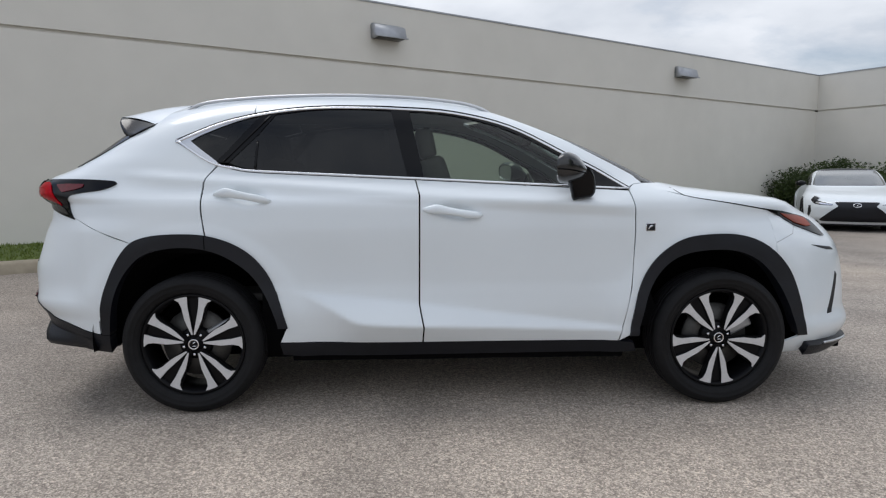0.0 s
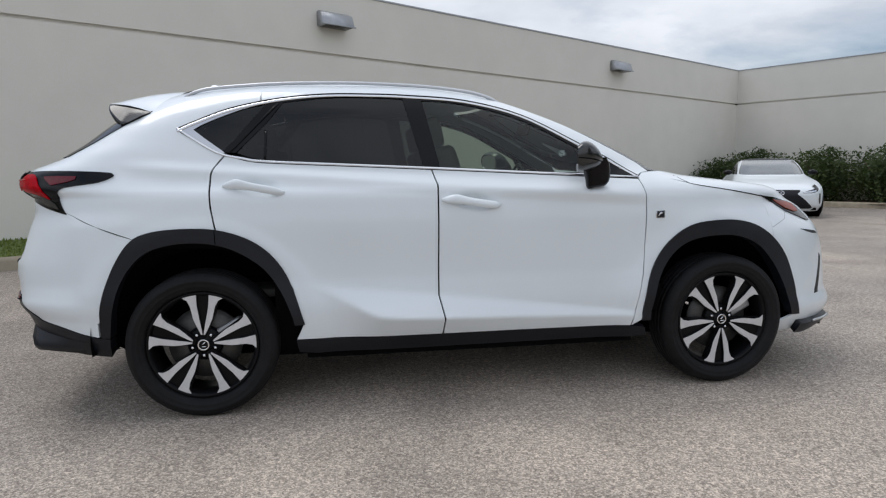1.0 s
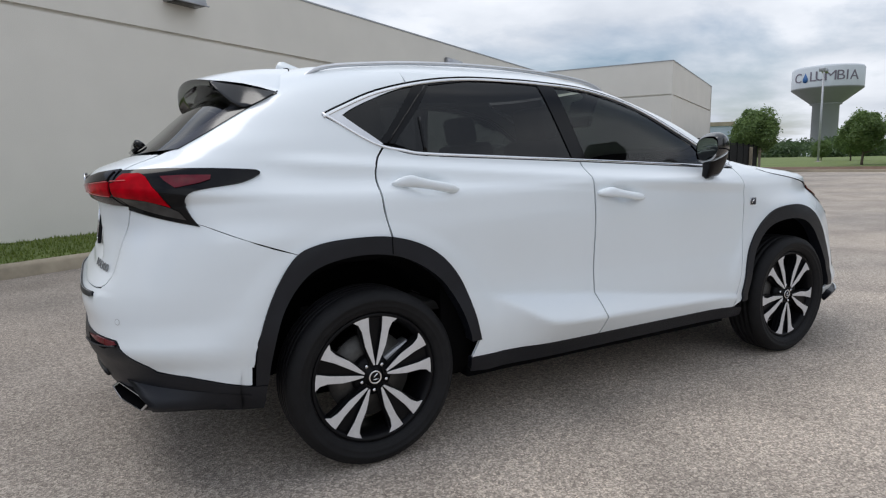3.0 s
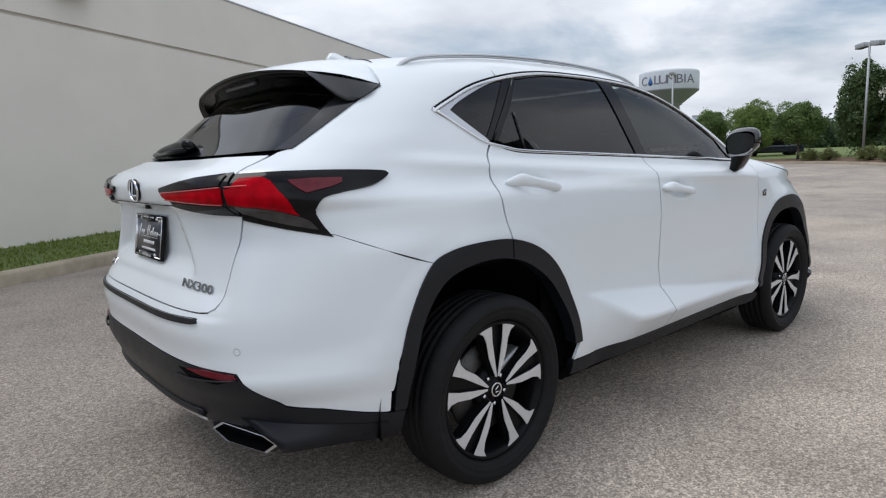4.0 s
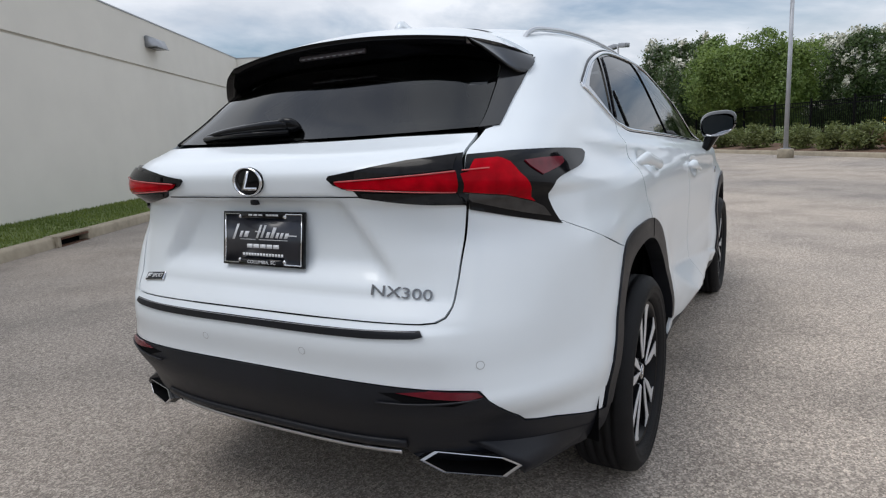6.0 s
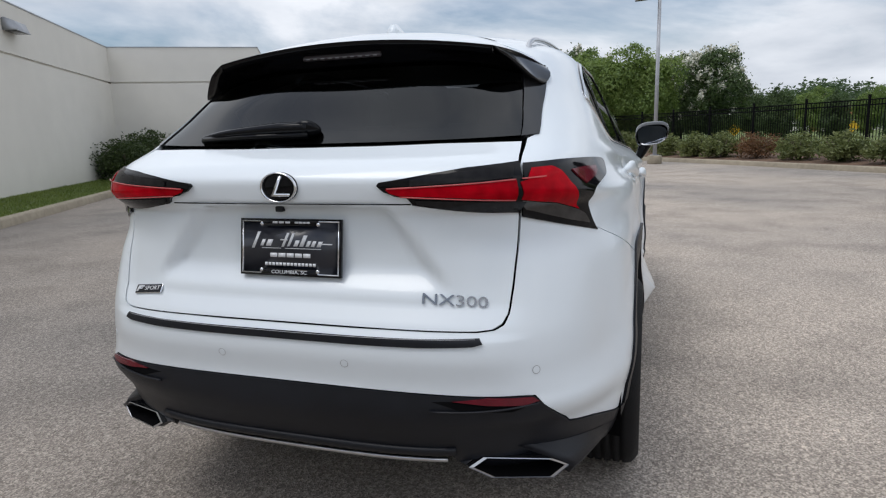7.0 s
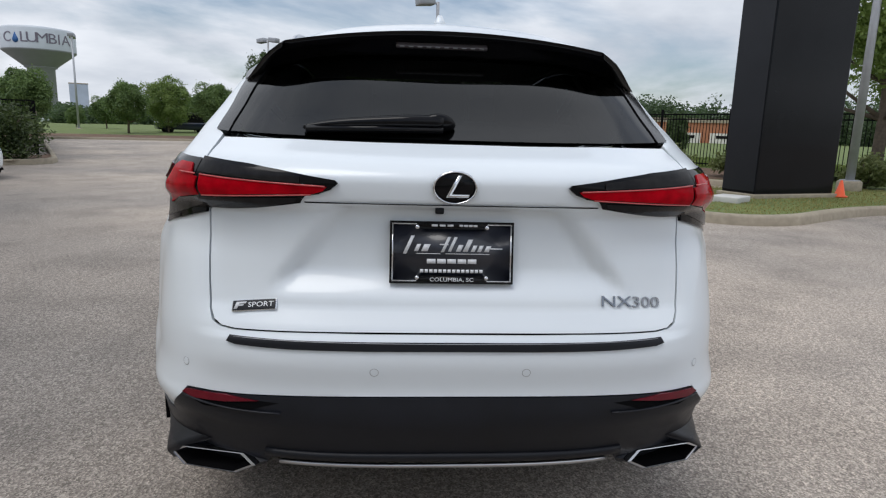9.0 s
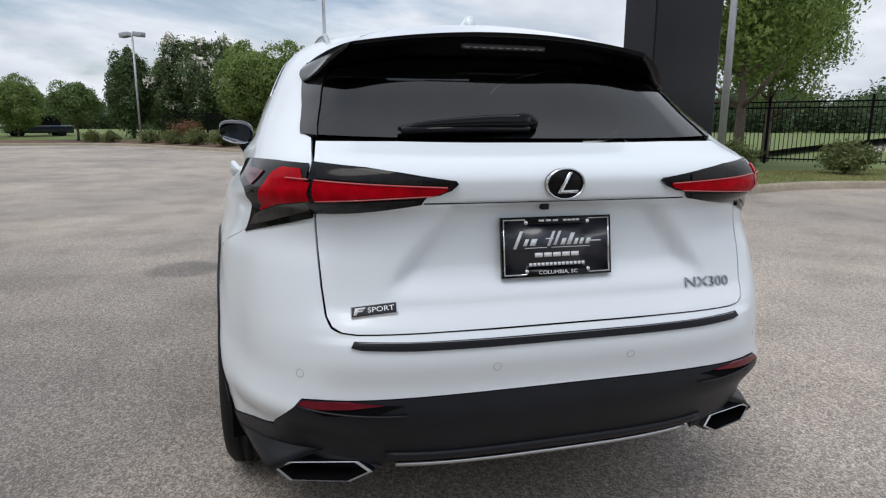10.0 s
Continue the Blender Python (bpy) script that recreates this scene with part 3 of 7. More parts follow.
def build_wall_pack():
    """A grey die-cast wall light: sloping hood, dark lens below."""
    t = thing("wall_light", "grey metal box-shaped wall pack light on the beige wall", "wall light", group="wall lights on the long wall")
    bm = bmesh.new()
    prism(bm, [(-0.0, 0.26), (0.05, 0.275), (0.24, 0.20), (0.30, 0.03), (0.30, 0.0), (0.0, 0.0)], -0.30, 0.30)
    bmesh.ops.bevel(bm, geom=bm.edges[:], offset=0.012, segments=2, affect="EDGES")
    part("housing", bm, GREYMETAL, t)
    bm = bmesh.new()
    box(bm, (0.24, 0.52, 0.012), (0.16, 0, -0.004), bevel=0.004)
    part("lens", bm, SMOKE, t, "dark unlit lens")
    bm = bmesh.new()
    box(bm, (0.03, 0.66, 0.02), (0.295, 0, 0.004), bevel=0.005)
    part("lip", bm, GREYMETAL, t)
    return t


def at_wall(s, z):
    return Matrix.Translation(site(s, 0.0, z)) @ pose(0, 0, 0, 0, 0, math.degrees(WALL_TURN) - 90)


def sweep_kerb(name, line, label, width=0.16, height=0.15):
    """A rounded concrete kerb along a line of plan points, its face on the right of the line."""
    pts = [Vector((*p[:2], 0)) for p in line]
    bm, rings = bmesh.new(), []
    prof = ((0, -0.03), (0.012, height - 0.035), (0.035, height), (width - 0.02, height + 0.004), (width, height - 0.02), (width, -0.03))
    for i, p in enumerate(pts):
        d = (pts[min(i + 1, len(pts) - 1)] - pts[max(i - 1, 0)]).normalized()
        s = Vector((-d.y, d.x, 0))
        rings.append([bm.verts.new(p + s * u + Vector((0, 0, v))) for u, v in prof])
    for a, b in zip(rings, rings[1:]):
        for k in range(len(prof) - 1):
            bm.faces.new((a[k], b[k], b[k + 1], a[k + 1]))
    bm.faces.new(rings[0]), bm.faces.new(rings[-1][::-1])
    bmesh.ops.recalc_face_normals(bm, faces=bm.faces)
    return tagged(part(name, bm, KERB), label, "kerb", kind="structure")


def blades(name, spots, label, height=0.07, seed=1, width=0.012, material=None):
    """Grass: many bent blades at the spots."""
    r = np.random.RandomState(seed)
    v, f = [], []
    for x, y, z in spots:
        a, h, l = r.uniform(0, 6.28), height * r.uniform(0.5, 1.3), r.uniform(-0.6, 0.6)
        c, s = math.cos(a) * width, math.sin(a) * width
        i = len(v)
        v += [(x - c, y - s, z), (x + c, y + s, z), (x + c * 0.3 - s * l * 4, y + s * 0.3 + c * l * 4, z + h)]
        f.append((i, i + 1, i + 2))
    return tagged(mesh_part(name, v, f, material or GRASS), label, "grass", kind="stuff")


build_ground()
build_building()
wall_pack = build_wall_pack()
wall_pack.matrix_basis = at_wall(0.66, 3.69)
for s in (9.3, -8.0, -16.7):
    copy_thing(wall_pack, at_wall(s, 3.70))
KERB_OFF = 1.42
kerb_line = [site(s, KERB_OFF) for s in range(-44, 15, 2)] + [site(14.6, KERB_OFF + 0.15), site(15.0, KERB_OFF + 0.6)]
near = [site(s, KERB_OFF) for s in (2.95, 3.4)]
sweep_kerb("kerb_wall", [p for p in kerb_line if (p - WALL_AT).dot(ALONG) < 2.1] + [site(2.15, KERB_OFF)], "worn tan concrete kerb along the grass strip by the wall")
sweep_kerb("kerb_wall", near + [p for p in kerb_line if (p - WALL_AT).dot(ALONG) > 3.5], "worn tan concrete kerb along the grass strip by the wall")


def strip_ground(name, rows, material, label):
    """A ground surface over rows of points."""
    v, f, n = [p for r in rows for p in r], [], len(rows[0])
    for j in range(len(rows) - 1):
        for i in range(n - 1):
            f.append((j * n + i, j * n + i + 1, (j + 1) * n + i + 1, (j + 1) * n + i))
    return tagged(mesh_part(name, v, f, material, smooth=True), label, "ground", kind="structure")


def lawn_z(o):
    return 0.135 + 0.10 * ease(0.0, 1.0, (KERB_OFF - o) / KERB_OFF)


strip_ground("verge", [[site(s, o, lawn_z(o)) for o in (KERB_OFF - 0.12, 1.0, 0.7, 0.4, 0.1, -0.05)] for s in range(-44, 17)], TURF, "narrow mown grass strip at the foot of the wall")
rg = np.random.RandomState(4)
blades("verge_grass", [site(s, o, lawn_z(o) - 0.005) for s, o in zip(rg.uniform(-12, 15.5, 26000), rg.uniform(0.02, KERB_OFF - 0.17, 26000))], "short green grass blades along the wall", 0.045, 2)
# drain inlet in the kerb: a raised concrete block with a rusty throat
def build_inlet():
    t = thing("drain_inlet", "rust-stained storm drain inlet with a dark throat in the kerb", "drain")
    bm = bmesh.new()
    for at, size in (((0, .085, .142), (.84, .20, .034)), ((-.38, .085, .065), (.08, .20, .15)), ((.38, .085, .065), (.08, .20, .15))):
        box(bm, size, at, bevel=.012)
    part("block", bm, KERB, t)
    bm = bmesh.new()
    box(bm, (.70, .02, .15), (0, .14, .055))
    part("throat", bm, SHELL, t)
    bm = bmesh.new()
    box(bm, (.69, .014, .030), (0, -.012, .112), bevel=.004)
    box(bm, (.69, .10, .012), (0, .03, .006), bevel=.003)
    part("iron_frame", bm, RUST, t, "rusty iron frame")
    return t


inlet = build_inlet()
inlet.matrix_basis = Matrix.Translation(site(2.55, KERB_OFF + .02, 0.0)) @ pose(0, 0, 0, 0, 0, 30.1)


# ---- far side of the lot ----
FAR_KERB = [(10.9, -9.2), (13.1, -7.75), (16.4, -5.6), (19.7, -3.5), (24, -.5), (28, 2.3), (32.5, 5.4), (37, 8.4), (39.6, 11), (40.2, 14), (38, 20), (33, 30), (27, 42), (20, 60)]
far_line = curve(FAR_KERB, 5)
sweep_kerb("kerb_far", [p for p in reversed(far_line)], "pale concrete kerb along the planted bed")


def offset_line(line, d):
    pts = [Vector((*p, 0)) for p in line]
    res = []
    for i, p in enumerate(pts):
        t = (pts[min(i + 1, len(pts) - 1)] - pts[max(i - 1, 0)]).normalized()
        res.append(p + Vector((t.y, -t.x, 0)) * d)
    return res


def strip_rows(offs):
    lines = [[p + Vector((0, 0, z)) for p in offset_line(far_line, d)] for d, z in offs]
    return [list(r) for r in zip(*lines)]


strip_ground("planting_bed", strip_rows([(.13, .13), (1.2, .20), (2.4, .26), (3.3, .28)]), SOIL, "brown mulch planting bed behind the kerb")
strip_ground("lawn", strip_rows([(3.3, .285), (6, .34), (14, .45), (40, .6), (120, .7), (300, .7)]), TURF, "mown green lawn beyond the fence")

ISLAND = curve([(6, -18), (6.6, -13), (6.95, -10.5), (6.5, -8.5), (5.9, -7.2), (5.05, -5.9), (4.85, -5.1), (5.1, -4.5), (5.7, -4.25), (7, -4.6), (9, -5.5), (10, -7), (10.5, -8.6), (10.9, -9.2)], 5)
sweep_kerb("kerb_island", [p for p in reversed(ISLAND)], "rounded worn concrete kerb of the grass island", width=.18)
bm = bmesh.new()
bm.faces.new([bm.verts.new((x, y, .145)) for x, y in [tuple(p)[:2] for p in offset_line(ISLAND, .16)] + [(13, -8.2), (20, -6), (30, -14), (20, -30)]])
bmesh.ops.triangulate(bm, faces=bm.faces)
tagged(part("island_lawn", bm, TURF), "dry mown grass on the kerbed island", "grass", kind="structure")
rg = np.random.RandomState(9)
spots = []
while len(spots) < 22000:
    x, y = rg.uniform(4.9, 10.3), rg.uniform(-16, -4.4)
    lo = min(ISLAND, key=lambda p: abs(p[1] - y) if p[0] < 7.2 and p[1] < -4.5 else 99)[0]
    if x > lo + .25 and y < -4.7 - .24 * max(0, x - 7) :
        spots.append((x, y, .142))
blades("island_grass", spots, "yellow-green grass blades on the island", .026, 3, .010, DRYGRASS)
# grass along the lawn's near edge
edge = strip_rows([(3.35, .29), (9.0, .38)])
spots = []
for _ in range(16000):
    i = rg.randint(0, 40)
    a, b = edge[i]
    c, d = edge[i + 1]
    u, v = rg.uniform(0, 1), rg.uniform(0, 1)
    spots.append(a.lerp(c, u).lerp(b.lerp(d, u), v))
blades("lawn_grass", spots, "green grass blades beyond the fence", .10, 5, .03)


# ---- plants ----
def leaves(n_clump, n_leaf, centre, radii, size, seed, spread=.34, hollow=.55):
    """Leaf quads in clumps over an ellipsoid, thinner inside, with an uneven outline."""
    r = np.random.RandomState(seed)
    d = r.normal(size=(n_clump, 3))
    d /= np.linalg.norm(d, axis=1)[:, None]
    rad = hollow + (1.06 - hollow) * r.uniform(0, 1, (n_clump, 1)) ** .7
    wob = .95 + .26 * np.sin(d[:, :1] * 5 + seed) * np.cos(d[:, 1:2] * 4.3 + d[:, 2:] * 3.1 + seed) + .17 * np.sin(d[:, 1:2] * 9 + 2 * seed) * np.sin(d[:, 2:] * 8 + 1.3 * seed)
    c = d * rad * wob * np.array(radii) + np.array(centre)
    c = np.repeat(c, n_leaf, 0)
    n = len(c)
    p = c + np.clip(r.normal(size=(n, 3)), -1.5, 1.5) * np.array(radii) * spread * .5
    a = r.normal(size=(n, 3))
    a[:, 2] *= .6
    a /= np.linalg.norm(a, axis=1)[:, None]
    b = np.cross(a, r.normal(size=(n, 3)))
    b /= np.linalg.norm(b, axis=1)[:, None]
    s = size * r.uniform(.6, 1.3, (n, 1))
    v = np.stack([p - a * s, p + b * s * .45, p + a * s, p - b * s * .45], 1).reshape(-1, 3)
    f = np.arange(4 * n).reshape(-1, 4)
    return v, f


def lobed(n_lobe, n_leaf, centre, radii, size, seed, taper=0.0, lobe=.36):
    """Leaf quads on the outsides of many rounded boughs, so that light and dark gather in masses; taper narrows the top."""
    r = np.random.RandomState(seed)
    i = np.arange(n_lobe) + .5
    up = 1 - 2 * i / n_lobe
    turn = i * 2.39996 + r.uniform(-.5, .5, n_lobe)
    flat = np.sqrt(1 - up ** 2)
    d = np.stack([np.cos(turn) * flat, np.sin(turn) * flat, up], 1)
    c = d * r.uniform(.42, .92, (n_lobe, 1))
    c[:, 2] += r.uniform(-.12, .12, n_lobe)
    c[:, :2] *= (1 - taper * (c[:, 2:] * .5 + .5))
    big = r.uniform(.6, 1.15, n_lobe) * lobe * (1 - .45 * taper * (c[:, 2] * .5 + .5))
    c, big, out = np.repeat(c, n_leaf, 0), np.repeat(big, n_leaf)[:, None], np.repeat(d, n_leaf, 0)
    n = len(c)
    w = r.normal(size=(n, 3)) + out * .55 + np.array((0, 0, .35))
    w /= np.linalg.norm(w, axis=1)[:, None]
    reach = .70 + .38 * r.uniform(0, 1, (n, 1)) ** 1.6
    spray = r.uniform(0, 1, (n, 1)) > .93
    p = (c + w * big * np.where(spray, reach * 1.35, reach)) * np.array(radii) + np.array(centre)
    nrm = w + r.normal(size=(n, 3)) * .55
    nrm /= np.linalg.norm(nrm, axis=1)[:, None]
    a = np.cross(nrm, r.normal(size=(n, 3)))
    a /= np.linalg.norm(a, axis=1)[:, None]
    b = np.cross(nrm, a)
    s = size * r.uniform(.6, 1.35, (n, 1))
    v = np.stack([p - a * s, p + b * s * .5, p + a * s, p - b * s * .5], 1).reshape(-1, 3)
    return v, np.arange(4 * n).reshape(-1, 4), p, w


def make_tree(name, h, crown_r, trunk_r, material, label, seed, crown_low=.25, lobes=60, per=380, leaf=.11, taper=0.0, lobe=.36, bloom=0):
    t = thing(name, label, "tree")
    r = random.Random(seed)
    bm = bmesh.new()
    top = h * .82
    n = 7
    line = [(r.uniform(-.05, .05) * i * .5, r.uniform(-.05, .05) * i * .5, top * i / n - .1) for i in range(n + 1)]
    tube(bm, line, [trunk_r * (1 - .85 * i / n) for i in range(n + 1)], 9)
    for k in range(13):
        i = r.randint(2, n - 1)
        a, e = r.uniform(0, 6.28), r.uniform(.5, .95) * crown_r * .8
        p = Vector(line[i])
        q = p + Vector((math.cos(a) * e, math.sin(a) * e, e * r.uniform(.35, .9)))
        tube(bm, [p, p.lerp(q, .5) + Vector((0, 0, -.06 * e)), q], [trunk_r * .42, trunk_r * .26, trunk_r * .08], 6)
    part("trunk", bm, BARK, t)
    half = h * (1 - crown_low) / 2
    v, f, p, w = lobed(lobes, per, (0, 0, h * crown_low + half), (crown_r, crown_r, half), leaf, seed, taper, lobe)
    mesh_part("crown", v, f, material, t)
    if bloom:
        # loose heads of blossom on the outer boughs
        rr = np.random.RandomState(seed + 1)
        tips = p[(w[:, 2] > .15) & (np.hypot(p[:, 0], p[:, 1]) > crown_r * .35)]
        heads = np.repeat(tips[rr.randint(0, len(tips), bloom)] + np.array((0, 0, .08)), 26, 0)
        q = heads + rr.normal(size=heads.shape) * np.array((.11, .11, .15))
        a, b = rr.normal(size=q.shape) * .055, rr.normal(size=q.shape) * .055
        mesh_part("blossom", np.stack([q - a, q - b, q + a, q + b], 1).reshape(-1, 3), np.arange(4 * len(q)).reshape(-1, 4), BLOSSOM, t, "cream flower heads")
    return t


def make_shrub(name, rx, ry, h, material, label, seed, leaf=.06, clumps=90, per=26, wild=0.0):
    t = thing(name, label, "shrub")
    bm = bmesh.new()
    r = random.Random(seed)
    for k in range(7):
        a, e = r.uniform(0, 6.28), r.uniform(.3, .8)
        tube(bm, [(0, 0, -.05), (math.cos(a) * rx * e * .5, math.sin(a) * ry * e * .5, h * .45), (math.cos(a) * rx * e, math.sin(a) * ry * e, h * .8)], [.03, .02, .008], 5)
    part("stems", bm, BARK, t)
    v, f = leaves(clumps, per, (0, 0, h * .5), (rx, ry, h * .52), leaf, seed, .4, .35)
    v[:, 2] = np.maximum(v[:, 2], .01)
    if wild:
        v2, f2 = leaves(26, 14, (0, 0, h * .98), (rx * .9, ry * .9, h * wild), leaf * .9, seed + 5, .3, .2)
        f2 = f2 + len(v)
        v, f = np.concatenate([v, v2]), np.concatenate([f, f2])
    mesh_part("foliage", v, f, material, t)
    return t


def plant(proto, x, y, z, turn=0.0, k=1.0):
    proto.scale = (k, k, k)
    c = copy_thing(proto, pose(x, y, z, 0, 0, turn))
    proto.scale = (1, 1, 1)
    return c


def sited(az, d, top, ground=.32):
    """A place by bearing and distance from the lot's entrance side, with a height for the crown's top."""
    return -3.7 + d * math.cos(radians(az)), .3 + d * math.sin(radians(az)), ground, top - ground


def grow(proto, h, rows):
    """The first row places the tree itself, the others copies of it; h is the height it was grown to."""
    for i, (az, d, top) in enumerate(rows):
        x, y, z, tall = sited(az, d, top)
        k = tall / (h * 1.06)
        m = pose(x, y, z, 0, 0, 73 * i) @ Matrix.Diagonal((k, k, k, 1))
        if i:
            copy_thing(proto, m)
        else:
            first = m
    proto.matrix_basis = first


flowering = make_tree("flowering_tree", 6.6, 2.5, .13, LEAFDEEP, "crape myrtle tree with cream blossoms behind the fence", 11, .10, 62, 420, .10, .15, .40, 170)
round_tree = make_tree("broadleaf_tree", 4.4, 1.75, .11, LEAF, "leafy green shade tree on the lawn", 12, .26, 44, 420, .085, .15, .42)
cone = make_tree("pointed_tree", 6.6, 2.25, .13, LEAFDEEP, "pointed dark green tree on the lawn", 14, .10, 80, 300, .10, .52, .33)
bright = make_tree("young_tree", 5.4, 2.3, .11, LEAFBRIGHT, "bright green young tree beside the fence", 13, .16, 70, 380, .085, .12, .38)
grow(flowering, 6.6, ((7.6, 50, 7.5), (5.1, 47, 7.2), (-7.0, 38, 5.6), (-4.4, 41, 5.8), (3.2, 52, 7.2)))
grow(round_tree, 4.4, ((15.8, 48, 4.3), (22.6, 52, 4.3), (29.5, 45, 4.4), (26.3, 70, 2.6), (17.6, 62, 3.8), (24.2, 66, 3.6)))
grow(cone, 6.6, ((11.8, 51, 6.9), (-12.1, 33, 3.1), (-15.9, 33, 2.8), (-20.0, 30, 2.4), (-24.6, 29, 2.4), (9.6, 58, 6.4), (-9.7, 44, 3.6)))
grow(bright, 5.4, ((19.6, 56, 5.0), (2.1, 37, 5.9), (-1.2, 36, 5.8), (-17.6, 46, 3.5), (-13.6, 52, 4.0)))
oak = make_tree("oak_tree", 7.4, 2.6, .17, LEAFOAK, "tall oak with fresh green leaves beside the fence", 21, .34, 70, 420, .075, .10, .36)
oak.matrix_basis = pose(11.6, -12.2, .2)
plant(oak, 14.2, -15.5, .2, 130, .8)

low_shrub = make_shrub("bed_shrub", .62, .62, .72, LEAFHEDGE, "low rounded green shrub in the mulch bed", 31)
low_shrub.matrix_basis = pose(14.6, -8.0, .19)
for i, (x, y, k) in enumerate(((15.9, -7.15, 1.0), (17.2, -6.3, 1.05), (18.5, -5.45, 1.0), (21.4, -3.55, 1.1), (22.6, -2.75, 1.1), (24.2, -1.7, 1.1), (26.6, .0, 1.2), (28.6, 1.4, 1.2), (31.5, 3.4, 1.2), (34.2, 5.2, 1.1), (36.2, 6.6, 1.0), (38.6, 8.3, 1.0), (40.8, 11.0, .9), (41.3, 12.2, .9), (12.9, -9.3, 1.1), (10.6, -11.2, .95), (8.9, -13.2, 1.0))):
    plant(low_shrub, x, y, .19, 47 * i, k)
red_shrub = make_shrub("red_shrub", 1.3, .9, 1.25, LEAFRED, "olive and reddish-leaved shrub by the fence", 33, .07, 120)
red_shrub.matrix_basis = pose(37.2, 6.0, .22)
plant(red_shrub, 20.1, -4.5, .2, 40, .62)
hedge_bush = make_shrub("hedge_bush", 1.15, .85, 1.40, LEAFDARK, "dense untrimmed hedge bush against the beige wall", 35, .055, 230, 34, .16)
hedge_bush.matrix_basis = Matrix.Translation(site(CORNER - .95, 1.1, .12))
for i, (s, o, k) in enumerate(((CORNER - 1.0, 3.1, 1.0), (CORNER - .8, 4.75, 1.0), (CORNER - 2.2, .75, .8))):
    p = site(s, o, .12)
    plant(hedge_bush, p.x, p.y, p.z, 60 * i, k)
hb = [site(CORNER - 2.3, KERB_OFF + .1), site(CORNER - 2.1, 3.0), site(CORNER - 1.95, 4.7), site(CORNER - 1.75, 5.45), site(CORNER - 1.3, 5.92), site(CORNER - .5, 6.1), site(CORNER + 3, 6.16), site(CORNER + 8, 6.2), site(CORNER + 20, 6.3)]
sweep_kerb("kerb_hedge", [tuple(p)[:2] for p in hb], "pale concrete kerb round the hedge bed", .16)
strip_ground("hedge_bed", [[site(CORNER - 1.95, o, .12), site(CORNER - 1.0, o, .13), site(CORNER + .3, o, .13)] for o in (-.1, 1.5, 3, 4.5, 5.0)] + [[site(CORNER - 1.55, 5.5, .12), site(CORNER - .6, 5.6, .12), site(CORNER + 1.2, 5.7, .12)], [site(CORNER - 1.1, 5.86, .12), site(CORNER - .4, 5.98, .12), site(CORNER + 1.8, 6.05, .12)]], SOIL, "dark mulch under the hedge")


def far_woods():
    """The distant tree line: trunks are hidden, so crowns alone, uneven in height."""
    r = np.random.RandomState(77)
    vs, fs, k = [], [], 0
    for i in range(210):
        a = r.uniform(-52, 34)
        d = r.uniform(105, 185)
        high = r.uniform(1.9, 3.4) if a < -6 else r.uniform(1.2, 2.2) if a < 18 else r.uniform(.6, 1.1)
        h = 1.2 + d * math.tan(radians(high))
        w = r.uniform(2.4, 4.4) * d / 130
        a = radians(a)
        v, f = leaves(60, 34, (d * math.cos(a) - 3, d * math.sin(a), h * .44), (w, w, h * .50), .36 * d / 130, 500 + i, .5, .3)
        vs.append(v)
        fs.append(f + k)
        k += len(v)
    return tagged(mesh_part("far_woods", np.concatenate(vs), np.concatenate(fs), LEAFPINE), "distant mixed pine and broadleaf tree line", "woods", kind="stuff")


far_woods()


# ---- fences, lamps, sign ----
def make_fence_panel(length=2.44, h=1.75, n=21):
    t = thing("fence_panel", "black metal picket fence panel", "fence", group="perimeter fence panels")
    bm = bmesh.new()
    box(bm, (.065, .065, h + .12), (0, 0, (h + .12) / 2), bevel=.006)
    box(bm, (.08, .08, .02), (0, 0, h + .13), bevel=.006)
    part("post", bm, FENCE, t, smooth=False)
    for z in (.15, h - .18, h - .02):
        bm = bmesh.new()
        box(bm, (length - .065, .03, .04), (length / 2, 0, z))
        part("rail", bm, FENCE, t, smooth=False)
    bm = bmesh.new()
    box(bm, (.018, .018, h - .12), (0, 0, h / 2))
    first = part("picket", bm, FENCE, t, smooth=False)
    first.location = (length / (n + 1), 0, .02)
    for i in range(2, n + 1):
        p = new("picket", first.data)
        p.parent, p.location = t, (length * i / (n + 1), 0, .02)
    return t


fence = make_fence_panel()
line = offset_line(curve([(5.5, -13.3)] + FAR_KERB[:9], 10), 3.3)
acc, last, placed = 0.0, line[0], []
for p in line[1:]:
    while (p - last).length >= 2.44:
        d = (p - last).normalized()
        placed.append((last.copy(), math.degrees(math.atan2(d.y, d.x))))
        last = last + d * 2.44
for i, (p, a) in enumerate(placed):
    m = pose(p.x, p.y, .27, 0, 0, a)
    if i:
        copy_thing(fence, m)
    else:
        fence.matrix_basis = m
# picket panel beside the building, then a screened yard fence that runs on along the building's line
corner = Vector((16.93, 11.65, 0))
gate_run = math.degrees(math.atan2(OUT.y, OUT.x))
g0 = corner - OUT * 2.44
copy_thing(fence, pose(g0.x, g0.y, .05, 0, 0, gate_run))
yard_gate = thing("yard_gate", "black screened metal yard gate between pale posts", "gate", pose(corner.x, corner.y, 0, 0, 0, 29.6))
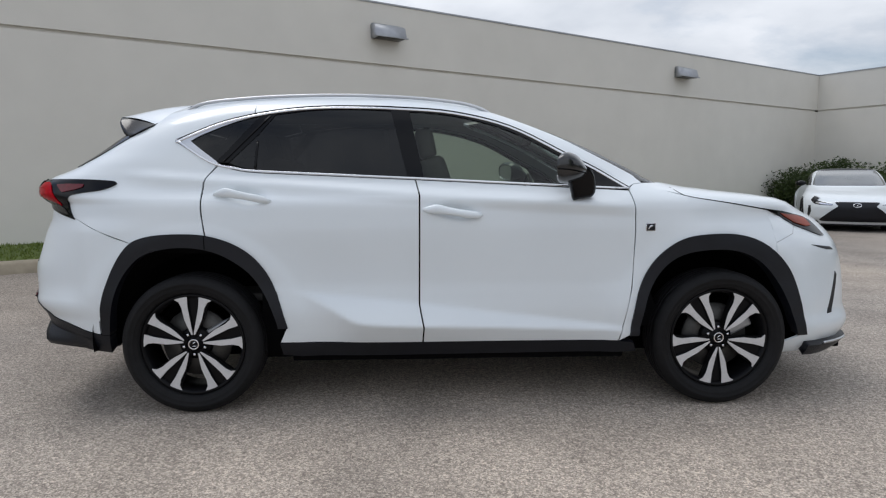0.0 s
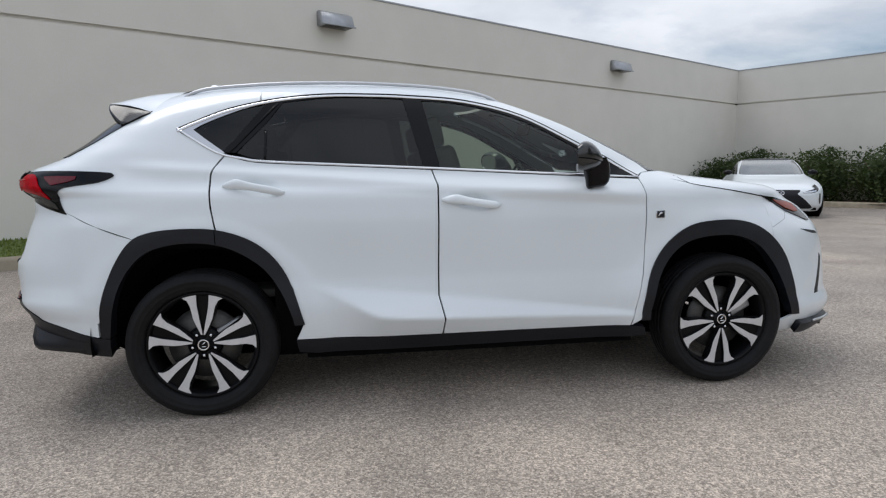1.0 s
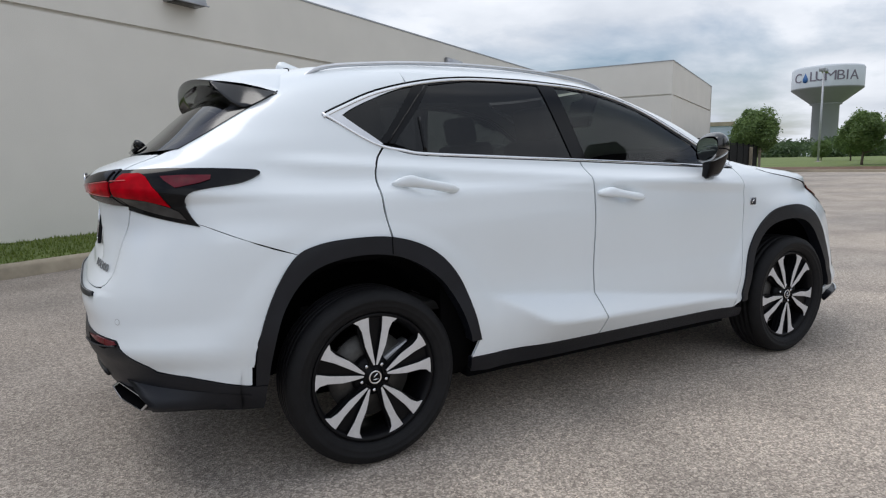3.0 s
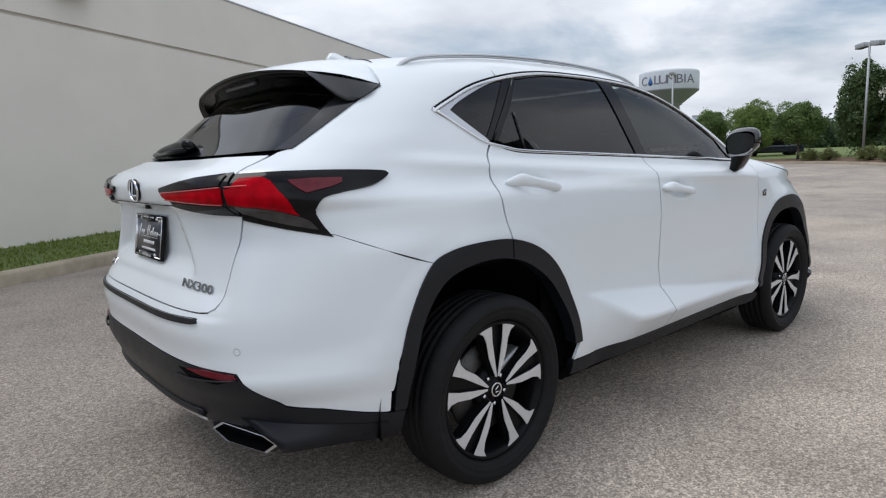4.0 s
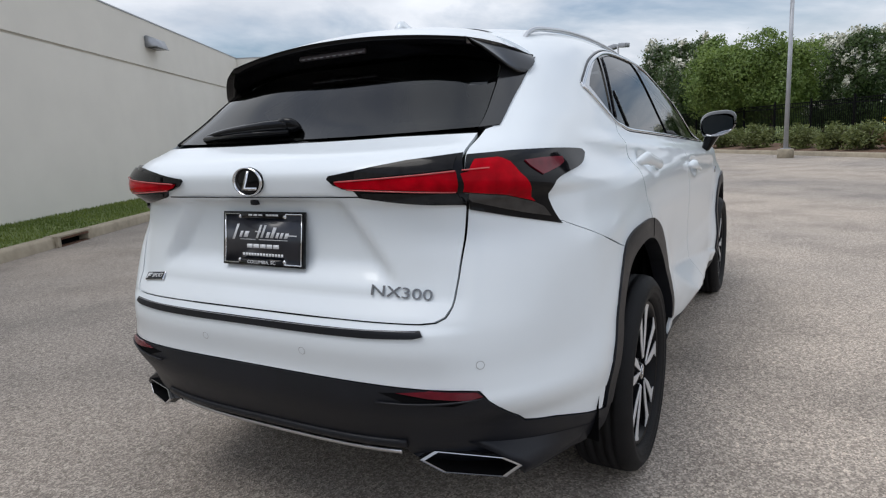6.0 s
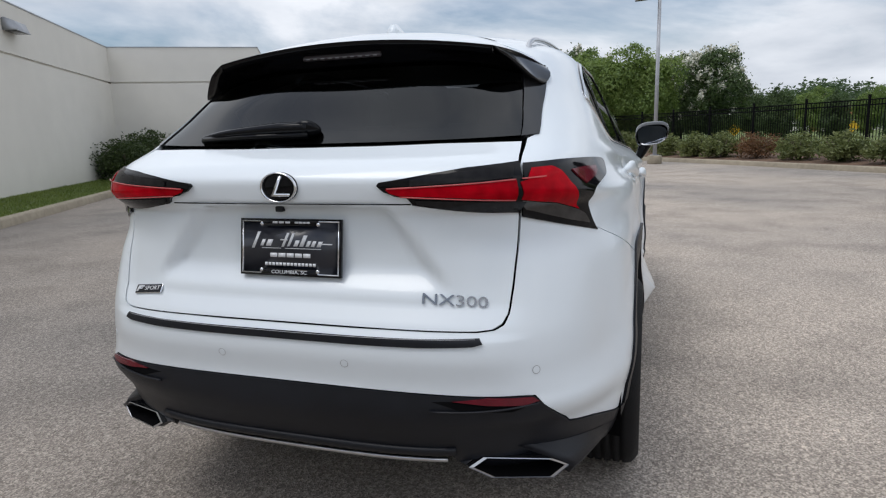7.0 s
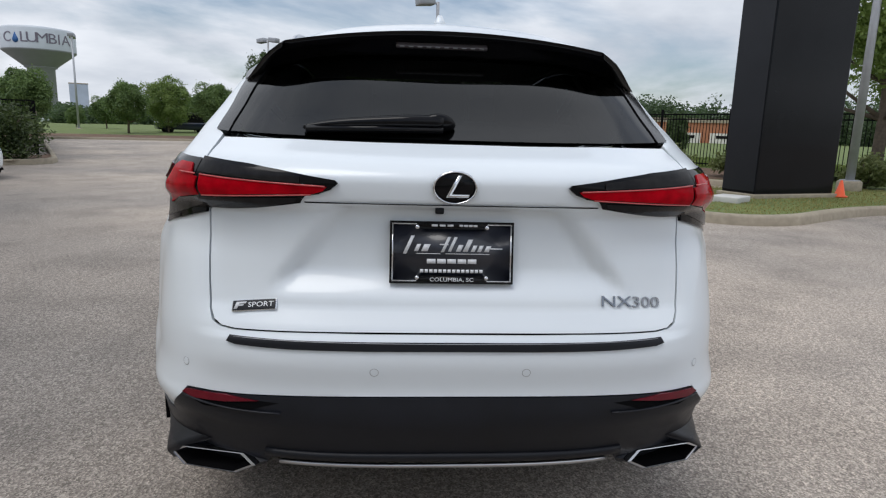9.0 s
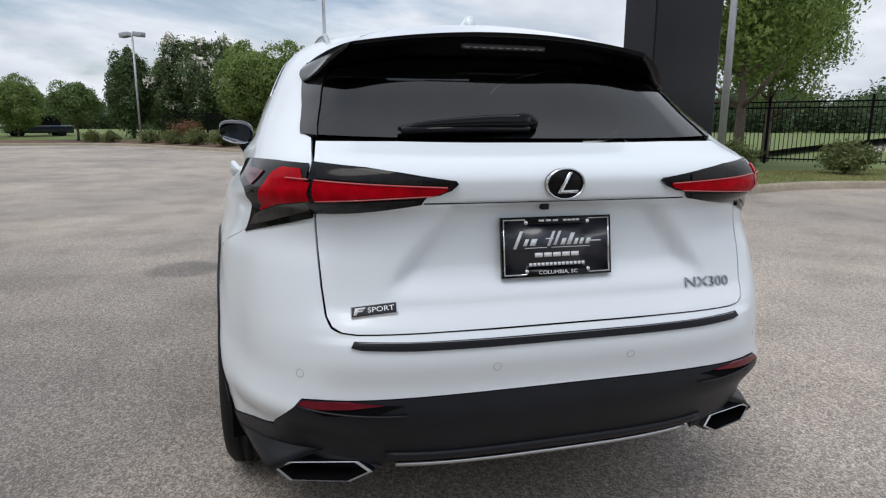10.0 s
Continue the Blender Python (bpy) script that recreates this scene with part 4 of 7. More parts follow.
for k in range(7):
    bm = bmesh.new()
    box(bm, (2.9, .04, 1.50), (3.0 * k + 1.5, 0, .90), bevel=.01)
    part("gate_leaf", bm, FENCE, yard_gate, smooth=False)
    bm = bmesh.new()
    box(bm, (3.0, .06, .05), (3.0 * k + 1.5, 0, 1.69), bevel=.01)
    part("gate_rail", bm, FENCE, yard_gate, smooth=False)
    bm = bmesh.new()
    box(bm, (.09, .09, 1.78), (3.0 * k, 0, .89), bevel=.01)
    part("gate_post", bm, FENCE, yard_gate, smooth=False)
for o in (14.9, 21.1):
    bm = bmesh.new()
    box(bm, (.16, .16, 1.6), (o, -.14, .8), bevel=.01)
    part("gate_bollard", bm, KERB, yard_gate, smooth=False)


def lamp_post(x, y, z, top, turn, heads=2, r=.075):
    t = thing("lamp_post", "grey metal parking lot lamp post with box heads" if heads == 2 else "grey metal parking lot lamp post with one box head", "lamp post", pose(x, y, z, 0, 0, turn), "parking lot lamp posts")
    bm = bmesh.new()
    lathe(bm, [(0, .0), (.24, 0), (.26, .03), (.26, .30), (.23, .33), (0, .33)], 24, pose(0, 0, -.12, 90, 0, 0))
    bmesh.ops.recalc_face_normals(bm, faces=bm.faces)
    part("footing", bm, KERB, t)
    bm = bmesh.new()
    tube(bm, [(0, 0, .15), (0, 0, top - z)], [r, r * .8], 16)
    box(bm, (r * 3.4, r * 3.4, .03), (0, 0, .22), bevel=.006)
    part("pole", bm, POLE, t)
    for s in ((-1, 1) if heads == 2 else (1,)):
        bm = bmesh.new()
        box(bm, (.26, .06, .06), (s * .13, 0, top - z - .06))
        part("bracket", bm, POLE, t, smooth=False)
        bm = bmesh.new()
        box(bm, (.66, .46, .30), (s * .52, 0, top - z - .02), (0, 6 * s, 0), .04)
        part("lamp_head", bm, GREYMETAL, t)
    return t


lamp_post(41.6, 9.4, .35, 7.0, 60)
lamp_post(20.9, -1.2, .10, 6.0, 110, 1)
lamp_post(9.9, -10.25, .16, 7.5, 30, 2, .095)
lamp_post(51.95, 27.6, .3, 8.1, 20, 2, .09)

pylon = thing("pylon_sign", "tall glossy black rectangular pylon sign on a pale concrete base", "sign", pose(7.52, -6.58, 0, 0, 0, math.degrees(math.atan2(-.95, .3))))
bm = bmesh.new()
box(bm, (2.10, .80, 7.0), (1.05, .40, 3.72), bevel=.02)
part("front_cladding", bm, PYLON, pylon, smooth=False)
bm = bmesh.new()
box(bm, (.012, .76, 6.9), (-.007, .40, 3.72))
part("side_cladding", bm, PYLONSIDE, pylon, "matt charcoal side", smooth=False)
bm = bmesh.new()
box(bm, (2.24, .94, .20), (1.05, .40, .12), bevel=.02)
part("concrete_base", bm, KERB, pylon, smooth=False)
bm = bmesh.new()
box(bm, (.62, .50, .12), (-.98, -.36, .19), (0, 0, 24), bevel=.02)
part("footing", bm, WHITEBLOCK, pylon, "pale angular concrete footing")
cone = thing("traffic_cone", "small orange traffic cone on the grass", "cone", pose(8.15, -8.75, .15))
bm = bmesh.new()
lathe(bm, [(.0, .34), (.02, .34), (.10, .03), (.14, .03), (.14, .0), (0, 0)], 20, pose(0, 0, 0, 90, 0, 0) @ Matrix.Diagonal((1, 1, 1, 1)))
bmesh.ops.recalc_face_normals(bm, faces=bm.faces)
part("cone_body", bm, ORANGE, cone)


# ---- distance: water tower, buildings ----
def water_tower():
    t = thing("water_tower", "pale water tower with the town name painted round its tank", "water tower", pose(216, 119, -1.1))
    bm = bmesh.new()
    lathe(bm, [(0, 31.4), (6, 31.2), (10.2, 30.6), (10.6, 30.0), (10.6, 23.9)], 64, pose(0, 0, 0, 90, 0, 0))
    bmesh.ops.recalc_face_normals(bm, faces=bm.faces)
    part("tank", bm, TANKGREY, t)
    low = mat("tower_grey", (.26, .275, .285), .7, vary=.06, scale=.4)
    bm = bmesh.new()
    lathe(bm, [(10.6, 23.88), (10.62, 23.6), (10.4, 23.4), (4.7, 18.9)], 64, pose(0, 0, 0, 90, 0, 0))
    bmesh.ops.recalc_face_normals(bm, faces=bm.faces)
    part("bowl", bm, low, t, "grey sloping bowl")
    bm = bmesh.new()
    lathe(bm, [(4.7, 18.95), (4.75, 18.6), (4.0, 18.3), (4.0, 0)], 48, pose(0, 0, 0, 90, 0, 0))
    bmesh.ops.recalc_face_normals(bm, faces=bm.faces)
    part("stem", bm, low, t)
    ink = mat("tower_letters", (.17, .15, .19), .6, vary=.05, scale=.5)
    face = math.degrees(math.atan2(-119, -220))
    for ch, u in zip("C LUMBIA", (-.78, -.58, -.38, -.17, .09, .35, .52, .70)):
        a = face + math.degrees(math.asin(u))
        if ch != " ":
            ob = words(ch, 4.4, pose(0, 0, 0, 90, 0, 90) @ Matrix.Translation((0, 0, 10.62)), ink, "tank_letter", t, .03, 1.12)
            ob.matrix_local = pose(0, 0, 27.0, 0, 0, a)
        else:
            bm = bmesh.new()
            drop = [(math.sin(b) * .95, -.7 - math.cos(b) * .95) for b in [radians(x) for x in range(-110, 111, 20)]] + [(0, 1.5)]
            prism(bm, drop, -.05, .05, pose(10.62, 0, 0, 0, 0, 90))
            ob = part("tank_drop", bm, mat("tower_blue", (.02, .10, .28), .6), t)
            ob.matrix_local = pose(0, 0, 27.0, 0, 0, a)
    return t


water_tower()


def block(name, x, y, size, turn, material, label, z=0.3, windows=0):
    t = thing(name, label, "building", pose(x, y, z, 0, 0, turn))
    bm = bmesh.new()
    box(bm, size, (0, 0, size[2] / 2))
    part("wall", bm, material, t, smooth=False)
    bm = bmesh.new()
    box(bm, (size[0] + .3, size[1] + .3, .5), (0, 0, size[2] + .2))
    part("roof_edge", bm, KERB, t, smooth=False)
    for i in range(windows):
        bm = bmesh.new()
        box(bm, (.1, size[1] / windows * .78, size[2] * .52), (-size[0] / 2 - .03, size[1] * ((i + .5) / windows - .5), size[2] * .30), bevel=.02)
        bay = part("bay_door", bm, WALLPAINT, t, "pale roller door", smooth=False)
        bm = bmesh.new()
        box(bm, (.06, size[1] / windows * .5, size[2] * .12), (-size[0] / 2 - .09, size[1] * ((i + .5) / windows - .5), size[2] * .40))
        part("door_glass", bm, SMOKE, bay, smooth=False)
    return t


block("shop_building", 80, -33, (14, 34, 2.9), -22, BRICK, "low orange-brown shop building with pale doors behind the fence", .2, 7)
block("office_tower", 356, 176, (10, 9, 20), 26, FARGLASS, "pale distant office tower", .0)
block("grey_shed", 69.5, 51.5, (6, 5, 4.6), 36, FARGLASS, "low grey shed roof beyond the lot", .3)


def far_car(x, y, turn, material, label, tall=1.45):
    t = thing("parked_car", label, "car", pose(x, y, .32, 0, 0, turn), "cars parked beyond the lot")
    bm = bmesh.new()
    box(bm, (4.6, 1.8, .62), (0, 0, .62), bevel=.14, segments=3)
    part("body", bm, material, t)
    bm = bmesh.new()
    box(bm, (2.5, 1.6, tall - .85), (-.25, 0, .85 + (tall - .85) / 2), bevel=.18, segments=3)
    part("cabin", bm, SMOKE, t)
    for sx in (-1.4, 1.4):
        for sy in (-.82, .82):
            bm = bmesh.new()
            lathe(bm, [(0, -.1), (.2, -.1), (.33, -.09), (.34, 0), (.33, .09), (0, .1)], 20, Matrix.Translation((sx, sy, .34)))
            bmesh.ops.recalc_face_normals(bm, faces=bm.faces)
            part("wheel", bm, RUBBER, t)
    return t


far_car(51.5, 18.6, 120, NAVYCAR, "dark navy pickup parked beyond the lawn", 1.75)
far_car(108, 64.6, 100, PAINT, "white car parked far beyond the lawn")
far_car(112, 61, 115, PAINT, "white van parked far beyond the lawn", 1.6)
far_car(74, -27, 70, PAINT, "white car parked by the shop building")
for x, y in ((39.6, -12.5), (41.0, -6.3)):
    s = thing("road_sign", "yellow diamond road sign on a thin post", "sign", pose(x, y, .3, 0, 0, 165))
    bm = bmesh.new()
    tube(bm, [(0, 0, 0), (0, 0, 1.25)], .03, 6)
    part("post", bm, POLE, s)
    bm = bmesh.new()
    prism(bm, [(0, -.42), (.42, 0), (0, .42), (-.42, 0)], -.01, .01, pose(.03, 0, .82, 0, 0, 90))
    part("plate", bm, YELLOW, s, smooth=False)


# ---- the white crossover ----
HUB, HUBZ = 1.33, 0.355


CREASE_TOP = knots([(-.86, .617), (-.81, .612), (-.492, .580), (-.213, .549), (.094, .508), (.404, .471), (.691, .435), (.87, .412)])
CREASE_LOW = knots([(-.86, .616), (-.81, .610), (-.642, .534), (-.515, .466), (-.45, .455), (-.2, .441), (.095, .431), (.406, .418), (.692, .405), (.87, .400)])
CUPS = ((-1.055, 1.074), (-.025, 1.001))


def suv_swell(x, z):
    """What the door ledge, shoulder line, handle cups and arches add to the half width."""
    out = 0.0
    for hx in (-HUB, HUB):
        r = math.hypot(x - hx, z - HUBZ)
        out += (0.010 * (1 - min(1.0, max(0.0, (r - .545) / .055))) + .005 * (1 - ease(.56, .72, r))) * ease(0.10, 0.30, z)
    if -.9 < x < .9:
        top, low = CREASE_TOP(x), CREASE_LOW(x)
        d = .72 * max(top - low, 0)
        if z > top:
            out -= .010 * (1 - ease(.02, .30, z - top)) * ease(-.9, -.6, x) * (1 - ease(.6, .9, x))
        elif z > low:
            out += d * (top - z) / (top - low) - .010 * ease(-.9, -.6, x) * (1 - ease(.6, .9, x))
        else:
            out += d * (1 - .75 * min(1, (low - z) / (low - .33))) - .010 * ease(-.9, -.6, x) * (1 - ease(.6, .9, x))
    out -= .012 * ease(1.35, 1.80, -x) * (1 - ease(1.15, 1.30, z))
    # the bumper corner: full by the arch, then a soft edge below the lamp's tip
    low = (1 - ease(.90, 1.0, z)) * ease(.50, .64, z)
    out += low * (.011 * ease(1.52, 1.74, -x) * (1 - ease(1.80, 1.92, -x)) - .015 * ease(1.82, 1.98, -x))
    line = 1.133 - .064 * (x + .883)
    out += .020 * max(0.0, 1 - abs(z - line) / (.04 if z > line else .05)) * ease(-1.75, -1.45, x) * (1 - ease(.6, 1.1, x))
    for cx, cz in CUPS:
        r = ((x - cx) / .115) ** 2 + ((z - cz + .12 * (x - cx)) / .052) ** 2
        if r < 1:
            out -= .026 * (1 - r) ** 1.5
    return out


def plate_recess(y, z):
    """The hollow of the tailgate round the number plate, narrower towards the bottom."""
    w = .43 - .13 * (z - .87) / .17
    y = abs(y)
    crease = min(1.0, max(0.0, (z - .757) / .050)) * (1 - ease(.84, 1.03, z)) - .5 * ease(.60, .70, z) * (1 - ease(.728, .745, z))
    return .022 * (1 - ease(.57, .67, y)) * crease + .034 * (1 - ease(w - .03, w + .02, y)) * ease(.82, .90, z) * (1 - ease(1.054, 1.066, z))


SUV = Hull(
    [(.20, -2.02), (.30, -2.15), (.38, -2.235), (.45, -2.266), (.535, -2.292), (.58, -2.284), (.66, -2.286), (.72, -2.280), (.80, -2.262), (.87, -2.246), (.95, -2.226), (1.035, -2.216), (1.07, -2.230), (1.12, -2.236), (1.165, -2.20),
     (1.205, -2.10), (1.225, -2.055), (1.40, -1.845), (1.50, -1.72), (1.55, -1.61), (1.58, -1.50), (1.61, -1.28), (1.635, -.92), (1.645, -.62)],
    [(.20, 2.10), (.30, 2.24), (.45, 2.30), (.60, 2.31), (.75, 2.29), (.85, 2.25), (.92, 2.19), (.967, 2.10), (1.0, 2.0), (1.05, 1.84), (1.075, 1.66), (1.095, 1.46),
     (1.115, 1.29), (1.135, 1.18), (1.16, 1.10), (1.2, 1.03), (1.3, .83), (1.4, .615), (1.5, .37), (1.55, .215), (1.58, .09), (1.61, -.14), (1.635, -.40), (1.645, -.61)],
    [(.20, .80), (.28, .865), (.34, .893), (.42, .906), (.50, .912), (.58, .905), (.66, .896), (.75, .894), (.90, .896), (.98, .89), (1.03, .884), (1.06, .872), (1.085, .85),
     (1.12, .824), (1.16, .802), (1.20, .786), (1.30, .745), (1.40, .703), (1.50, .652), (1.545, .612), (1.575, .562), (1.60, .50), (1.62, .40), (1.635, .27), (1.645, .05)],
    [(.2, 3.6), (.46, 3.6), (.57, 4.3), (.70, 4.3), (.9, 3.9), (.98, 3.5), (1.04, 3.45), (1.10, 4.6), (1.22, 4.7), (1.30, 4.2), (1.37, 3.9), (1.44, 3.5), (1.5, 3.0), (1.55, 2.7), (1.645, 2.4)],
    [(.2, 3.6), (.37, 3.6), (.47, 2.95), (.60, 2.80), (.69, 2.75), (.78, 2.62), (.84, 2.50), (.90, 2.40), (.955, 2.42), (.985, 2.75), (1.03, 3.7), (1.1, 5.0), (1.3, 6.0), (1.5, 4.0), (1.6, 3.0), (1.645, 2.4)],
    [(.2, -1.2), (1.2, -1.2), (1.3, -1.1), (1.5, -.9), (1.6, -.7), (1.645, -.62)],
    [(.2, 1.2), (.8, 1.2), (.9, 1.05), (1.0, .75), (1.06, .4), (1.12, 0.0), (1.2, -.3), (1.5, -.5), (1.645, -.61)],
    suv_swell, plate_recess)
S, R = SUV.sx, SUV.ry
ROOF_Z = 1.548
LAMP_OUT = knots([(.95, .006), (.975, .007), (1.004, .011), (1.043, .017), (1.07, .012), (1.095, .0085), (1.12, .0095), (1.139, .013), (1.156, .014), (1.17, .008)])

WINDOW_TOP = [(-1.432, 1.356), (-1.358, 1.391), (-1.192, 1.458), (-.966, 1.510), (-.737, 1.536), (-.5, 1.5385), (-.324, 1.533), (-.027, 1.511), (.269, 1.438), (.556, 1.292), (.730, 1.202), (.866, 1.115)]
WINDOW_LOW = [(-1.432, 1.356), (-1.252, 1.244), (-1.126, 1.212), (-1.028, 1.198), (-.718, 1.183), (-.223, 1.160), (.248, 1.136), (.862, 1.105)]
ARCH_R = [(-1.776, .40), (-1.774, .468), (-1.766, .545), (-1.736, .645), (-1.684, .758), (-1.618, .846), (-1.545, .881), (-1.436, .897), (-1.275, .896), (-1.140, .862), (-1.033, .799), (-.954, .706), (-.903, .592), (-.870, .478), (-.857, .431)]
ARCH_R_IN = [(-1.735, .40), (-1.716, .516), (-1.678, .641), (-1.618, .737), (-1.540, .800), (-1.412, .831), (-1.278, .827), (-1.158, .789), (-1.039, .705), (-.962, .592), (-.916, .478), (-.905, .43)]
ARCH_F = [(.856, .373), (.868, .471), (.900, .615), (.958, .732), (1.042, .817), (1.142, .868), (1.271, .884), (1.401, .878), (1.521, .843), (1.628, .770), (1.710, .665), (1.760, .519), (1.790, .39), (1.800, .357)]
ARCH_F_IN = [(.896, .373), (.916, .470), (.951, .600), (1.019, .712), (1.117, .780), (1.260, .805), (1.405, .795), (1.525, .739), (1.619, .637), (1.690, .505), (1.730, .40), (1.745, .357)]


def roof_grid():
    """The roof: slices above the side rails."""
    bm, rings = bmesh.new(), []
    levels = [ROOF_Z + (1.6449 - ROOF_Z) * (1 - (1 - i / 16) ** 2) for i in range(17)]
    for z in levels:
        pts = [SUV.nose(a, z) for a in [90 * (i / 24) for i in range(-24, 25)]]
        pts += [SUV.wrap(a, z) for a in [90 - 180 * (i / 48) for i in range(49)]]
        rings.append([bm.verts.new(p) for p in pts])
    n = len(rings[0])
    for r0, r1 in zip(rings, rings[1:]):
        for k in range(n):
            bm.faces.new((r0[k], r0[(k + 1) % n], r1[(k + 1) % n], r1[k]))
    bm.faces.new(rings[-1])
    bmesh.ops.remove_doubles(bm, verts=bm.verts, dist=1e-4)
    bmesh.ops.recalc_face_normals(bm, faces=bm.faces)
    return bm


def make_wheel(turn=0.0, tyre_r=0.348, rim_r=0.252, spokes=5, label="", alloy=None):
    """A wheel whose outer face looks to -y, its hub at the origin."""
    w = new("wheel")
    bm = bmesh.new()
    tread = [(tyre_r - .006, -.085), (tyre_r - .001, -.066)]
    for y in (-.048, -.016, .016, .048):
        tread += [(tyre_r, y - .006), (tyre_r - .007, y - .004), (tyre_r - .007, y + .004), (tyre_r, y + .006)]
    lathe(bm, [(rim_r - .004, .09), (rim_r + .004, -.075), (rim_r + .012, -.092), (rim_r + .020, -.098), (rim_r + .030, -.1015), (rim_r + .0325, -.1045), (rim_r + .036, -.1045), (tyre_r - .045, -.106), (tyre_r - .042, -.1085), (tyre_r - .036, -.1075), (tyre_r - .022, -.099)] + tread
          + [(tyre_r - .001, .066), (tyre_r - .01, .085), (tyre_r - .05, .105), (rim_r + .02, .10), (rim_r - .004, .09)], 72)
    bmesh.ops.recalc_face_normals(bm, faces=bm.faces)
    part("tyre", bm, RUBBER, w)
    bm = bmesh.new()
    lathe(bm, [(rim_r + .004, -.078), (rim_r - .002, -.084), (rim_r - .010, -.080), (rim_r - .022, -.05), (rim_r - .026, .08), (rim_r - .01, .09)], 64)
    bmesh.ops.recalc_face_normals(bm, faces=bm.faces)
    part("rim_barrel", bm, RIMBLACK, w)
    bm = bmesh.new()
    lathe(bm, [(.075, -.02), (.17, -.02), (.17, .0), (.075, .0), (.075, -.02)], 40)
    bmesh.ops.recalc_face_normals(bm, faces=bm.faces)
    part("brake_disc", bm, DISC, w)
    bm = bmesh.new()
    box(bm, (.13, .06, .07), (.12, -.01, .06), (0, -28, 0), .012)
    part("caliper", bm, GREYMETAL, w)
    black, face = bmesh.new(), bmesh.new()
    for k in range(spokes):
        m = pose(0, 0, 0, 0, turn + k * 360 / spokes, 0)
        # dark carrier between and behind the two arms
        prism(black, [(-.016, .04), (-.075, .215), (-.09, .232), (0, .2485), (.09, .232), (.075, .215), (.016, .04)], -.062, -.035, m)
        for s in (-1, 1):
            arm = [(.002, .050), (.009, .050), (.029, .092), (.043, .126), (.056, .185), (.070, .212), (.100, .2290), (.088, .2345), (.070, .2405), (.050, .2455), (.029, .2488), (.0255, .186), (.015, .126), (.005, .072)]
            prism(face, [(s * x, z) for x, z in arm], -.0795, -.0755, m)
            prism(black, [(s * x, z) for x, z in arm], -.0750, -.050, m)
    bmesh.ops.bevel(face, geom=face.edges[:], offset=.0009, segments=1, affect="EDGES")
    part("spoke_backing", black, RIMBLACK, w, smooth=False)
    part("spokes", face, alloy or ALLOY, w, "machined bright spoke faces", smooth=False)
    bm = bmesh.new()
    lathe(bm, [(.0, -.074), (.024, -.074), (.030, -.070), (.034, -.060), (.075, -.052), (.085, -.03), (.08, .0)], 36)
    bmesh.ops.recalc_face_normals(bm, faces=bm.faces)
    part("hub", bm, RIMBLACK, w)
    bm = bmesh.new()
    lathe(bm, [(.021, -.0755), (.0255, -.0775), (.028, -.0745), (.0255, -.073)], 32)
    for a, b in (((-.008, .0), (.009, .014)), ((-.008, -.008), (.013, -.008))):
        tube(bm, [(a[0], -.076, a[1]), (b[0], -.076, b[1])], .0028, 6)
    part("cap_emblem", bm, CHROME, w)
    for k in range(5):
        a = radians(turn + 36 + 72 * k)
        bm = bmesh.new()
        lathe(bm, [(.0, -.068), (.007, -.068), (.0085, -.062), (.0085, -.05)], 8, Matrix.Translation((math.sin(a) * .054, 0, math.cos(a) * .054)))
        part("wheel_nut", bm, CHROME, w)
    return w


def seat(parent, x, y):
    """A front or rear seat: cushion, back and headrest."""
    bm = bmesh.new()
    box(bm, (.52, .50, .16), (x, y, .66), (0, -6, 0), .05, 3)
    part("seat_cushion", bm, LEATHER, parent)
    bm = bmesh.new()
    box(bm, (.15, .48, .62), (x - .30, y, .98), (0, -18, 0), .05, 3)
    part("seat_back", bm, LEATHER, parent)
    bm = bmesh.new()
    box(bm, (.10, .26, .17), (x - .415, y, 1.355), (0, -12, 0), .04, 3)
    for s in (-.05, .05):
        tube(bm, [(x - .40, y + s, 1.30), (x - .385, y + s, 1.23)], .006, 6)
    part("headrest", bm, LEATHER, parent)


